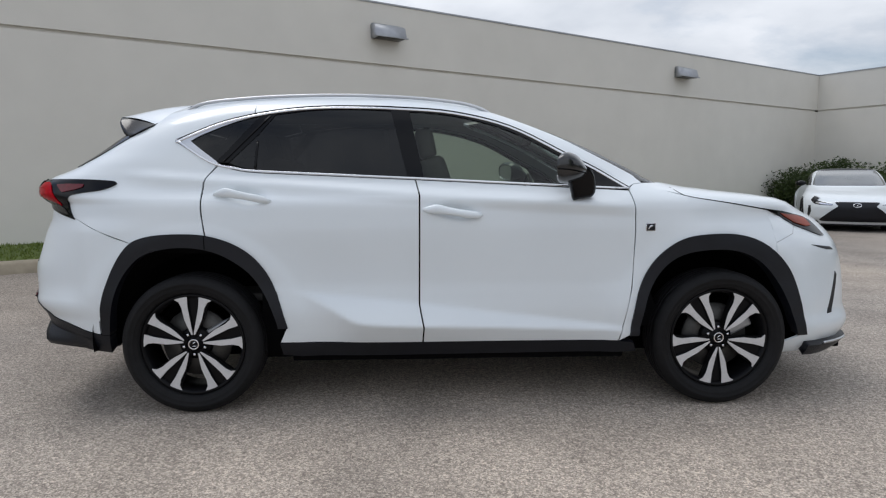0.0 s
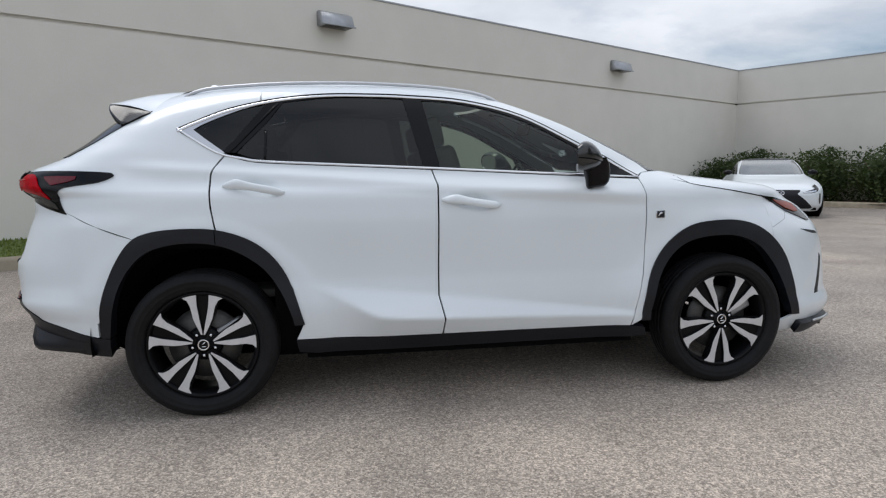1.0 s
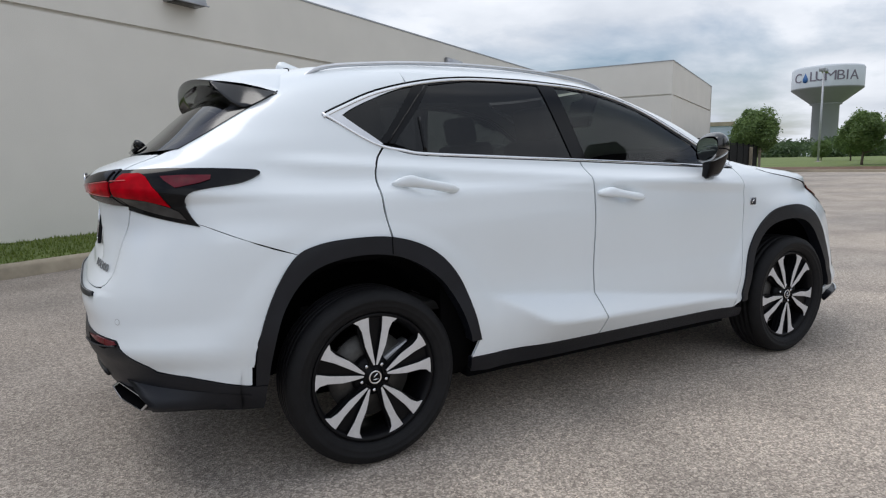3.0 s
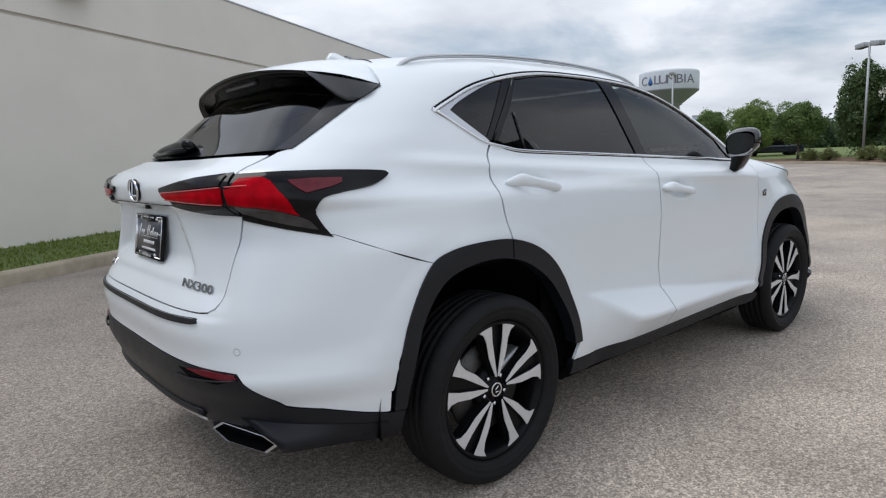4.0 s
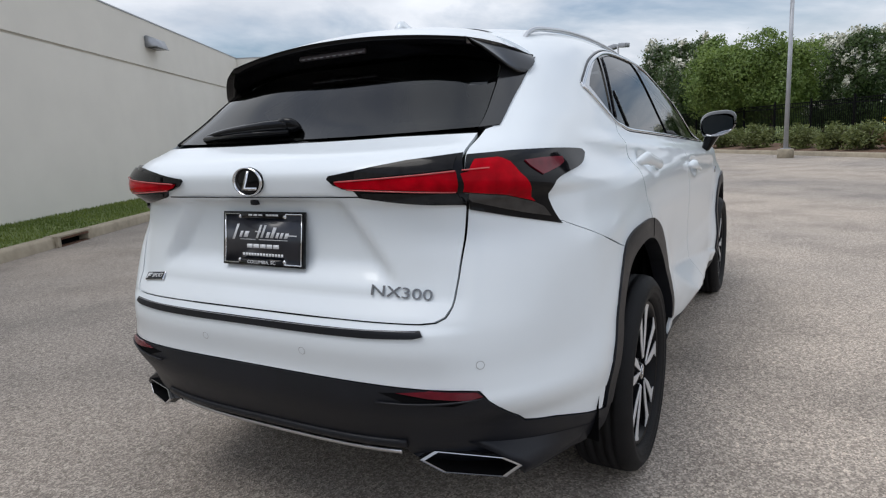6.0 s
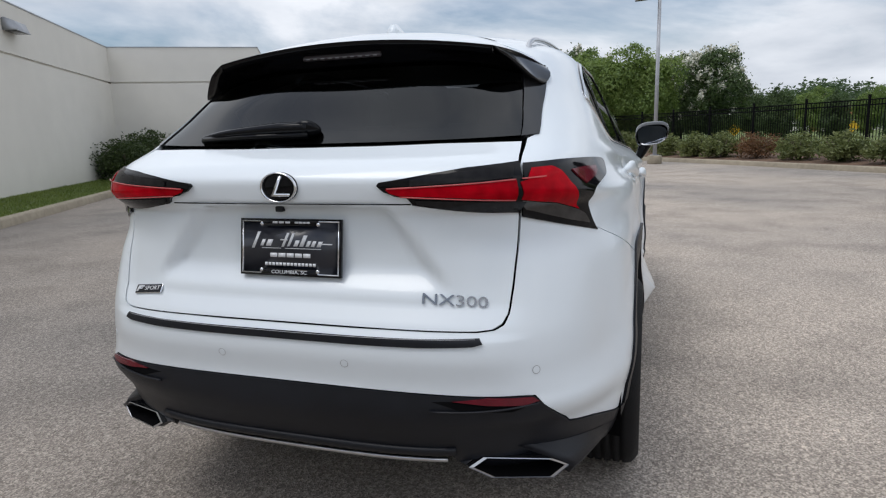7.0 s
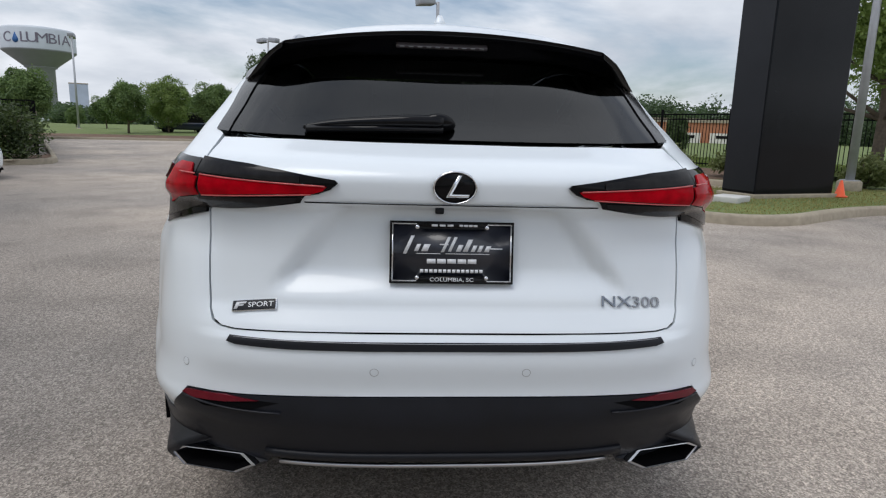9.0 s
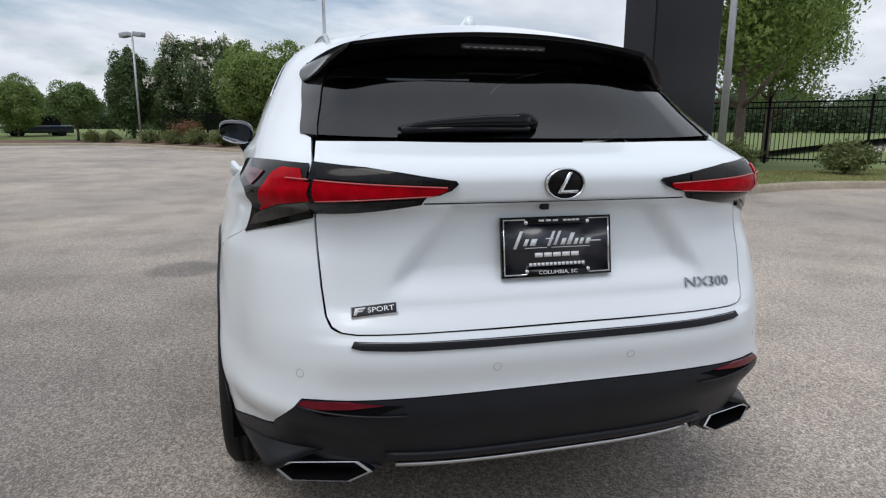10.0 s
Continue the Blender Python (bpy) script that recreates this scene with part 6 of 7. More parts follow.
    SUV.ribbon("diffuser_lip", [R(.47 * i / 16, .409 + .006 * (i / 16) ** 4) for i in range(-16, 17)], "wrap", .026, .012, CLAD, car, off=.002)
    for y in (-.33, -.165, 0, .165, .33):
        bm = bmesh.new()
        lathe(bm, [(0, -.004), (.005, -.004), (.006, -.001), (.006, .004)], 10, rear_at(y, .387, -.011) @ pose(0, 0, 0, -90, 0, 0))
        part("diffuser_bolt", bm, CHROME, car)
    SUV.ribbon("handle_gap", [R(.365 * i / 20, 1.066) for i in range(-20, 21)], "wrap", .0035, .001, SHELL, gate)
    half = [R(.2, .711), R(.40, .713), R(.53, .718), R(.553, .724), R(.545, .735), R(.40, .732), R(.2, .731)]
    SUV.patch("bumper_step_pad", [(-a, z) for a, z in reversed(half)] + half, "wrap", CLAD, car, off=.006, depth=.012, step=(2, .004))
    SUV.ribbon("pad_rib", [R(.535 * i / 20, .7285 + .004 * (i / 20) ** 2) for i in range(-20, 21)], "wrap", .0016, .0012, GREYMETAL, car, off=.0062)
    half = [R(.2, 1.222), R(.40, 1.224), R(.598, 1.230), R(.588, 1.28), R(.571, 1.35), R(.550, 1.41), R(.49, 1.47), R(.44, 1.50), R(.2, 1.505)]
    SUV.patch("rear_window", [(-a, z) for a, z in reversed(half)] + half, "wrap", TINTB, gate, off=.0, depth=.008)
    part("roof", roof_grid(), PAINT, car)
    # bonnet and nose
    N, Y = SUV.nx, SUV.ny
    half = [N(1.625, .25), N(1.625, .30)] + [N(*p) for p in dense([(1.776, .357), (1.760, .42), (1.738, .50), (1.713, .58), (1.682, .655), (1.645, .715), (1.625, .745)], .03)] + [N(*p) for p in dense([(1.6208, .774), (1.6208, .993)], .012)] + [N(1.40, 1.031), N(1.162, 1.068), N(1.02, 1.109), N(.957, 1.139)]
    SUV.patch("bonnet_and_nose", [(-a, z) for a, z in reversed(half)] + half, "nose", PAINT, car, step=(2, .022))
    half = [Y(.25, .35), Y(.45, .33), Y(.40, .55), Y(.22, .72), Y(.30, .86), Y(.2, .88)]
    SUV.patch("grille", [(-a, z) for a, z in reversed(half)] + half, "nose", CLAD, car, off=.006)
    half = [Y(.3, .235), Y(.7, .235)] + [N(*p) for p in dense([(2.05, .240), (1.80, .262), (1.80, .315), (2.05, .312)])] + [Y(.7, .312), Y(.3, .312)]
    SUV.patch("front_lip", [(-a, z) for a, z in reversed(half)] + half, "nose", CLAD, car, off=.035, depth=.06)
    SUV.ribbon("lip_chrome", [SUV.nx(1.90 + .2 * i / 10, .318) for i in range(11)], "nose", .012, .008, SATIN, car, -1, off=.03)
    SUV.ribbon("lip_chrome", [SUV.nx(1.90 + .2 * i / 10, .318) for i in range(11)], "nose", .012, .008, SATIN, car, 1, off=.03)
    half = [Y(.3, 1.142), Y(.62, 1.142), Y(.70, 1.155), Y(.665, 1.3), Y(.61, 1.42), Y(.545, 1.50), Y(.49, 1.543), Y(.2, 1.545)]
    SUV.patch("windscreen", [(-a, z) for a, z in reversed(half)] + half, "nose", TINTF, car, off=-.010, depth=.006)
    build_spoiler(car)
    build_rear_details(car, gate)
    # inner structure: dark shell, floor, cabin
    bm = bmesh.new()
    inner = Hull([(.24, -1.85), (.40, -2.02), (.60, -2.10), (.80, -2.08), (1.1, -2.0)], [(.24, 1.95), (.4, 2.14), (.7, 2.16), (.9, 1.95), (1.0, 1.6), (1.1, 1.2)], [(.24, .76), (.34, .83), (.9, .83), (1.0, .81), (1.1, .76)],
                 [(.2, 3.5), (1.1, 3.5)], [(.2, 3.0), (1.1, 3.4)], [(.2, -1.2), (1.1, -1.2)], [(.2, 1.0), (1.1, .6)], lambda x, z: 0.0)
    rings = []
    for z in (.24, .3, .4, .5, .6, .7, .8, .9, 1.0, 1.06):
        pts = [inner.nose(a, z) for a in range(-88, 90, 8)] + [inner.side(x, z) for x in (.6, .2, -.2, -.6, -1.0)] + [inner.wrap(a, z) for a in range(88, -90, -8)]
        pts += [Vector((p.x, -p.y, p.z)) for p in [inner.side(x, z) for x in (-1.0, -.6, -.2, .2, .6)]]
        rings.append([bm.verts.new(p) for p in pts])
    n = len(rings[0])
    for r0, r1 in zip(rings, rings[1:]):
        for k in range(n):
            q = (r0[k].co + r0[(k + 1) % n].co + r1[(k + 1) % n].co + r1[k].co) / 4
            if min(math.hypot(q.x - h, q.z - HUBZ) for h in (-HUB, HUB)) > .50 or abs(q.y) < .55:
                bm.faces.new((r0[k], r0[(k + 1) % n], r1[(k + 1) % n], r1[k]))
    part("inner_shell", bm, SHELL, car)
    bm = bmesh.new()
    box(bm, (3.0, 1.20, .08), (0, 0, .25), bevel=.01)
    box(bm, (1.72, 1.62, .05), (0, 0, .255), bevel=.01)
    box(bm, (.34, 1.20, .04), (-1.90, 0, .385), (0, 8, 0), .01)
    box(bm, (.45, 1.30, .06), (1.92, 0, .25), bevel=.01)
    box(bm, (.18, 1.0, .16), (-1.33, 0, .26), bevel=.03)
    part("underbody", bm, SHELL, car)
    bm = bmesh.new()
    box(bm, (2.0, 1.44, .04), (-.5, 0, .55), bevel=.01)
    box(bm, (.5, 1.44, .30), (.85, 0, .95), (0, 10, 0), .06)
    box(bm, (.9, 1.30, .05), (-1.55, 0, .98), bevel=.01)
    part("dashboard", bm, CABIN, car)
    for x, y in ((.25, -.38), (.25, .38), (-.72, -.38), (-.72, .38), (-.72, 0.0)):
        seat(car, x, y)
    bm = bmesh.new()
    lathe(bm, [(.185, -.012), (.198, 0), (.185, .012), (.172, 0), (.185, -.012)], 32, pose(.56, .38, 1.0, 0, 0, 0) @ pose(0, 0, 0, 0, -25, 90))
    part("steering_wheel", bm, CABIN, car)
    bm = bmesh.new()
    box(bm, (.03, .22, .07), (.48, 0, 1.40), (0, 15, 0), .012)
    part("inner_mirror", bm, CABIN, car)
    # shark-fin aerial
    bm = bmesh.new()
    prism(bm, [(-.040, -.01), (.17, -.01), (.10, .014), (.03, .040), (.0, .052), (-.022, .050), (-.034, .030)], -.034, .034, Matrix.Translation((-1.375, 0, 1.604)))
    for v in bm.verts:
        v.co.y *= (1 - .78 * ease(1.600, 1.656, v.co.z)) * (1 - .6 * ease(-1.33, -1.20, v.co.x))
    part("aerial_fin", bm, PAINT, car)
    return car


def build_spoiler(car):
    """Roof spoiler: white top that carries on the roof, glossy black underside and end fins."""
    sp = new("roof_spoiler")
    sp.parent = car
    top, under = [], []
    n = 32
    for i in range(-n, n + 1):
        y = .480 * i / n
        k = abs(i) / n
        a = Vector((-1.437 - .138 * k ** 5, y * (1 + .254 * k ** 2), 0))
        zr = 1.6449
        lo, hi = 1.40, 1.6449
        for _ in range(24):
            mid = (lo + hi) / 2
            if SUV.wrap(SUV.sx(a.x, mid)[0], mid).y > abs(a.y) and a.x > SUV.rx(mid):
                lo = mid
            else:
                hi = mid
        a.z = lo + .004 + (1.449 - lo - .004) * k ** 10
        te = Vector((-1.835 + .035 * k ** 2, y, 1.534 - .038 * k ** 2))
        top.append([a] + [a.lerp(te, t) + Vector((0, 0, .020 * math.sin(math.pi * t) * (1 - .5 * k))) for t in (.25, .5, .75)] + [te])
        body = SUV.wrap(R(y * .95, 1.462)[0], 1.462).lerp(Vector((-1.738, math.copysign(.562, y), 1.412)), k ** 6)
        lip = te + Vector((.004, 0, -.022))
        under.append([te, lip, lip.lerp(body, .35) + Vector((0, 0, .012)), lip.lerp(body, .7) + Vector((0, 0, .006)), body + Vector((.03, 0, -.004))])
    for name, rows, m in (("spoiler_top", top, PAINT), ("spoiler_underside", under, GLOSS)):
        bm = bmesh.new()
        vs = [[bm.verts.new(p) for p in r] for r in rows]
        for r0, r1 in zip(vs, vs[1:]):
            for k in range(len(r0) - 1):
                bm.faces.new((r0[k], r0[k + 1], r1[k + 1], r1[k]))
        bmesh.ops.recalc_face_normals(bm, faces=bm.faces)
        if (bm.faces[len(bm.faces) // 2].normal.z > 0) != (name == "spoiler_top"):
            bmesh.ops.reverse_faces(bm, faces=bm.faces[:])
        part(name, bm, m, sp)
    for s in (-1, 1):
        i = 2 * n if s > 0 else 0
        te = top[i][-1]
        start = top[i][0]
        upper = [te.lerp(start, k / 12) for k in range(13)]
        rim = [tuple(te), (-1.790, s * .530, 1.464), (-1.762, s * .572, 1.424), (-1.722, s * .612, 1.386), (-1.672, s * .628, 1.398), (-1.622, s * .626, 1.424), tuple(start)]
        lower = [Vector(p) for p in curve(rim, 2)]
        bm = bmesh.new()
        rows = [[bm.verts.new(a.lerp(b, q)) for q in (0, .2, .4, .6, .8, 1)] for a, b in zip(upper[1:-1], lower[1:-1])]
        rows = [[bm.verts.new(te)]] + rows + [[bm.verts.new(start)]]
        for r0, r1 in zip(rows, rows[1:]):
            for k in range(5):
                bm.faces.new([r0[k], r0[k + 1], r1[k + 1], r1[k]] if len(r0) == len(r1) else [r0[0], r1[k], r1[k + 1]] if len(r0) == 1 else [r0[k], r0[k + 1], r1[0]])
        # the rear edge turns in under the wing
        turned = [r[-1] for r in rows[:8]]
        inward = [bm.verts.new(v.co.lerp(Vector((-1.60, s * .44, 1.45)), .3)) for v in turned]
        for k in range(7):
            bm.faces.new((turned[k], turned[k + 1], inward[k + 1], inward[k]))
        bmesh.ops.recalc_face_normals(bm, faces=bm.faces)
        part("spoiler_fin", bm, PILLARBLACK, sp)
    bm = bmesh.new()
    tube(bm, [r[0] + Vector((.001, 0, .001)) for r in top], .0022, 6)
    part("spoiler_seam", bm, SHELL, sp)
    bm = bmesh.new()
    box(bm, (.012, .275, .024), (-1.803, 0.015, 1.497), (0, 38, 0), .004)
    part("brake_light", bm, BRAKELENS, sp, "unlit high-mounted brake light")
    bm = bmesh.new()
    for k in range(10):
        box(bm, (.006, .016, .012), (-1.8085, -.105 + .0265 * k, 1.4935), (0, 38, 0), .002)
    part("brake_light_cells", bm, GREYMETAL, sp)


def rear_at(y, z, off=0.0):
    """Frame on the rear surface: x along the car's width to the viewer's right, y up, z out."""
    p, q = SUV.spot("wrap", *R(y, z), 1, off)
    right = Vector((0, -1, 0))
    right = (right - q * right.dot(q)).normalized()
    up = q.cross(right)
    return Matrix.Translation(p) @ Matrix((right, up, q)).transposed().to_4x4()


def build_rear_details(car, gate):
    # emblem: dark oval with a raised chrome ring and a slanting stroke
    m = rear_at(.0, 1.112, .004) @ pose(0, 0, 0, -90, 0, 0)
    bm = bmesh.new()
    lathe(bm, [(0, -.004), (.044, -.004), (.05, 0), (.05, .006)], 40, m @ Matrix.Diagonal((1.08, 1, .80, 1)))
    part("emblem_field", bm, GLOSS, gate)
    bm = bmesh.new()
    lathe(bm, [(.0455, -.005), (.047, -.0095), (.0495, -.0095), (.0515, -.004)], 48, m @ Matrix.Diagonal((1.08, 1, .80, 1)))
    prism(bm, [(.006, .030), (.015, .030), (-.008, -.016), (.035, -.016), (.033, -.0235), (-.022, -.0235)], -.0095, -.004, m)
    part("emblem_chrome", bm, CHROME, gate)
    bm = bmesh.new()
    box(bm, (.03, .022, .016), SUV.spot("wrap", *R(.033, 1.048), 1, .0)[0], bevel=.004)
    part("rear_camera", bm, CLAD, gate)
    # dealer plate in its frame
    mp = rear_at(0.0, .9415, 0)
    p0, p1 = SUV.spot("wrap", *R(0, .866))[0], SUV.spot("wrap", *R(0, 1.017))[0]
    up = (p1 - p0).normalized()
    q = Vector((0, -1, 0)).cross(up)
    if q.x > 0:
        q = -q
    mp = Matrix.Translation((p0 + p1) / 2 + q * .012) @ Matrix((Vector((0, -1, 0)), up, q)).transposed().to_4x4()
    plate = new("number_plate")
    plate.parent = car
    f = mp @ pose(0, 0, 0, -90, 0, 0)
    bm = bmesh.new()
    prism(bm, [(-.150, -.074), (.150, -.074), (.150, .074), (-.150, .074)], -.002, .008, f)
    part("plate_sheet", bm, PLATE, plate, "navy dealer plate with silver lettering")
    for name, w, h, t, y0, ma in (("plate_frame", .314, .1575, .0075, -.006, GLOSS), ("frame_chrome", .303, .1465, .0030, -.0072, CHROME)):
        bm = bmesh.new()
        for a, b, c, d in ((-w / 2, w / 2, h / 2 - t, h / 2), (-w / 2, w / 2, -h / 2, -h / 2 + t), (-w / 2, -w / 2 + t, -h / 2 + t, h / 2 - t), (w / 2 - t, w / 2, -h / 2 + t, h / 2 - t)):
            prism(bm, [(a, c), (b, c), (b, d), (a, d)], y0, .006, f)
        part(name, bm, ma, plate)
    for z in (.068, -.068):
        bm = bmesh.new()
        hgt = .0085 if z > 0 else .010
        prism(bm, [(-.093, z - hgt), (.093, z - hgt), (.080, z + hgt), (-.080, z + hgt)] if z < 0 else [(-.080, z - hgt), (.080, z - hgt), (.093, z + hgt), (-.093, z + hgt)], -.0078, .0, f)
        part("frame_banner", bm, GLOSS, plate)
    for x in (-.088, .088):
        for z in (.064, -.064):
            bm = bmesh.new()
            lathe(bm, [(0, -.0085), (.0045, -.0085), (.006, -.0065), (.006, 0)], 10, f @ Matrix.Translation((x, 0, z)))
            part("plate_screw", bm, CHROME, plate)
    words("COLUMBIA, SC", .0135, mp @ Matrix.Translation((0, -.0685, .0082)), INK, parent=plate, wide=1.25, depth=.0003)
    bm = bmesh.new()

    def bars(rows, y0=-.0028):
        for x, z, w, h in rows:
            prism(bm, [(x - w / 2, z - h / 2), (x + w / 2, z - h / 2), (x + w / 2, z + h / 2), (x - w / 2, z + h / 2)], y0, 0, f)
    # private writing: slanting bars of its size
    def slants(rows):
        for x, z0, z1, w in rows:
            k = .45 * (z1 - z0)
            prism(bm, [(x, z0), (x + w, z0), (x + w + k, z1), (x + k, z1)], -.0028, 0, f)
    slants([(-.124, -.004, .042, .009), (-.096, .003, .021, .010), (-.078, .003, .021, .016), (-.028, .001, .040, .008), (-.010, .003, .040, .008), (.010, .003, .020, .012), (.028, .003, .034, .012), (.048, .003, .019, .010), (.064, .003, .019, .010), (.082, .003, .018, .012)])
    bars([(-.020, .0205, .022, .003), (-.060, -.003, .062, .0014), (.040, -.003, .112, .0014), (.112, .011, .034, .003)])
    part("plate_script", bm, INK, plate)
    bm = bmesh.new()
    bars([(-.052 + .026 * i, -.022, .022, .0115) for i in range(5)])
    part("brand_bars", bm, INK, plate)
    bm = bmesh.new()
    bars([(-.0755 + .0116 * i, -.047, .0085, .0085) for i in range(14)])
    part("address_bars", bm, INK, plate)
    for x, w in [(-.045 + .02 * i, .015) for i in range(3)] + [(.022 + .012 * i, .010) for i in range(4)]:
        bm = bmesh.new()
        bars([(x, .0685, w, .005)], -.0086)
        part("banner_bar", bm, INK, plate)
    # badges
    words("NX", .040, rear_at(-.430, .822, .003) @ pose(0, 0, 0), DARKCHROME, "model_lettering", gate, .0015, 1.5)
    words("300", .040, rear_at(-.515, .817, .003) @ pose(0, 0, 0), DARKCHROME, "model_lettering", gate, .0015, 1.45)
    m = rear_at(.491, .803, .003)
    bm = bmesh.new()
    box(bm, (.116, .030, .006), bevel=.003)
    bm.transform(m)
    part("trim_badge", bm, CHROME, gate)
    bm = bmesh.new()
    box(bm, (.111, .026, .0055), (0, 0, .0012), bevel=.002)
    bm.transform(m)
    part("badge_field", bm, CLAD, gate)
    words("SPORT", .0185, m @ Matrix.Translation((.017, 0, .0042)) @ Matrix.Shear("XY", 4, (.25, 0)), INK, "badge_lettering", gate, .0004, 1.2)
    bm = bmesh.new()
    prism(bm, [(-.052, -.009), (-.046, .009), (-.020, .009), (-.023, .004), (-.038, .004), (-.0385, .002), (-.026, .002), (-.029, -.002), (-.040, -.002), (-.044, -.009)], -.0046, 0, m @ pose(0, 0, 0, -90, 0, 0))
    part("badge_shape", bm, INK, gate)
    # parking sensors
    for y, z in ((.19, .656), (-.19, .656), (.676, .645), (-.676, .645)):
        bm = bmesh.new()
        lathe(bm, [(0, -.0010), (.0094, -.0010), (.0098, -.0004), (.0098, .003)], 20, rear_at(y, z, .0) @ pose(0, 0, 0, -90, 0, 0))
        part("parking_sensor", bm, PAINT, car, smooth=False)
        bm = bmesh.new()
        lathe(bm, [(.0098, -.0006), (.0112, -.0006)], 20, rear_at(y, z, .0) @ pose(0, 0, 0, -90, 0, 0))
        part("sensor_gap", bm, GREYMETAL, car)
    for s in (-1, 1):
        # reflector in its recess
        SUV.patch("reflector_recess", [R(.425, .568), R(.50, .548), R(.62, .545), R(.684, .564), R(.672, .574), R(.55, .578)], "wrap", SHELL, car, s, off=.0055, depth=.006)
        SUV.patch("reflector", [R(.475, .572), R(.56, .563), R(.65, .559), R(.682, .566), R(.668, .577), R(.56, .582)], "wrap", DARKRED, car, s, off=.009, depth=.008)
        SUV.ribbon("reflector_line", [R(.42 + .26 * i / 10, .545 + .016 * (i / 10) ** 2) for i in range(11)], "wrap", .005, .005, CLAD, car, s, off=.007)
        # exhaust finisher: a slanting chrome hexagon round a dark mouth
        ring = [Vector((x, y * s, z)) for x, y, z in ((-2.105, .757, .360), (-2.128, .712, .384), (-2.190, .528, .394), (-2.212, .490, .369), (-2.188, .552, .333), (-2.126, .714, .325))]
        mid = sum(ring, Vector()) / 6
        ring = [mid + (p - mid) * .95 for p in ring]
        outward = Vector((-.92, .36 * s, -.12)).normalized()
        ex = new("exhaust_finisher")
        ex.parent = car
        for name, k0, k1, d0, d1, ma in (("chrome_ring", 1.0, .90, .010, .012, SATIN), ("outlet_throat", .90, .80, .012, -.16, SHELL), ("ring_side", 1.0, 1.02, .012, -.05, DARKCHROME)):
            bm = bmesh.new()
            v0 = [bm.verts.new(mid + (p - mid) * k0 + outward * d0) for p in ring]
            v1 = [bm.verts.new(mid + (p - mid) * k1 + outward * d1) for p in ring]
            for k in range(6):
                bm.faces.new((v0[k], v0[(k + 1) % 6], v1[(k + 1) % 6], v1[k]))
            if name == "outlet_throat":
                bm.faces.new(v1)
            bmesh.ops.recalc_face_normals(bm, faces=bm.faces)
            part(name, bm, ma, ex, smooth=False)
        # surround that carries the finisher and runs out as a ledge towards the wheel
        bm = bmesh.new()
        rows = []
        for k in range(6):
            p = ring[k]
            w = p.lerp(mid, -.15) + outward * -.014
            deep = p.lerp(mid, .1) + Vector((.12, -.05 * s, .035))
            rows.append([bm.verts.new(p.lerp(mid, -.03) - outward * .002), bm.verts.new(w), bm.verts.new(deep.lerp(w, -.1))])
        for k in range(6):
            a, b = rows[k], rows[(k + 1) % 6]
            for q in range(2):
                bm.faces.new((a[q], a[q + 1], b[q + 1], b[q]))
        bmesh.ops.recalc_face_normals(bm, faces=bm.faces)
        part("exhaust_surround", bm, CLAD, car, smooth=False)
        bm = bmesh.new()
        rows = []
        for k in range(13):
            t = k / 12
            up = SUV.spot("wrap", *S(-2.168 + .375 * t, .424 - .056 * t), s, .005)[0]
            edge = Vector((-2.118 + .318 * t, s * (.764 + .088 * t ** .85), .354 - .014 * t))
            fold = up.lerp(edge, .62) + Vector((-.006, s * .004, .006)) * (1 - t)
            low = edge + Vector((.012, -s * .012, -.026 - .004 * t))
            back = Vector((low.x + .05, low.y * .9, low.z + .005))
            rows.append([bm.verts.new(p) for p in (up, fold, edge, low, back)])
        for a, b in zip(rows, rows[1:]):
            for q in range(4):
                bm.faces.new((a[q], a[q + 1], b[q + 1], b[q]))
        bm.faces.new(rows[0]), bm.faces.new(rows[-1][::-1])
        bmesh.ops.recalc_face_normals(bm, faces=bm.faces)
        part("valance_ledge", bm, CLAD, car)
    # rear wiper
    wp = new("rear_wiper")
    wp.parent = car
    bm = bmesh.new()
    pts = [rear_at(y, z, o).translation for y, z, o in ((.392, 1.236, .012), (.30, 1.243, .018), (.15, 1.248, .022), (.02, 1.250, .022))]
    spots = [(p, Vector((-.75, 0, .66))) for p in pts]
    bm.free()
    bm = bmesh.new()
    tube(bm, curve([tuple(p) for p in pts], 5), [.006 + .014 * min(1, i / 11) for i in range(16)], 10)
    part("wiper_arm", bm, GLOSS, wp)
    pts = [rear_at(y, z, .006).translation for y, z in ((.385, 1.232), (.2, 1.238), (.02, 1.240))]
    strip("wiper_blade", [(p, Vector((-.75, 0, .66))) for p in pts], .020, .014, GLOSS, wp)
    bm = bmesh.new()
    bmesh.ops.create_uvsphere(bm, u_segments=20, v_segments=12, radius=1)
    for v in bm.verts:
        v.co = Vector((v.co.x * .050, v.co.y * .021, max(v.co.z, -.2) * .036))
    bm.transform(rear_at(.035, 1.252, .01))
    part("wiper_cover", bm, GLOSS, wp)


build_suv()


# ---- the white coupe by the corner ----
CHUB, CHUBZ = 1.435, .345


def no_swell(x, z):
    out = 0.0
    for hx in (-CHUB, CHUB):
        out += .03 * (1 - ease(.42, .62, math.hypot(x - hx, z - CHUBZ)))
    return out


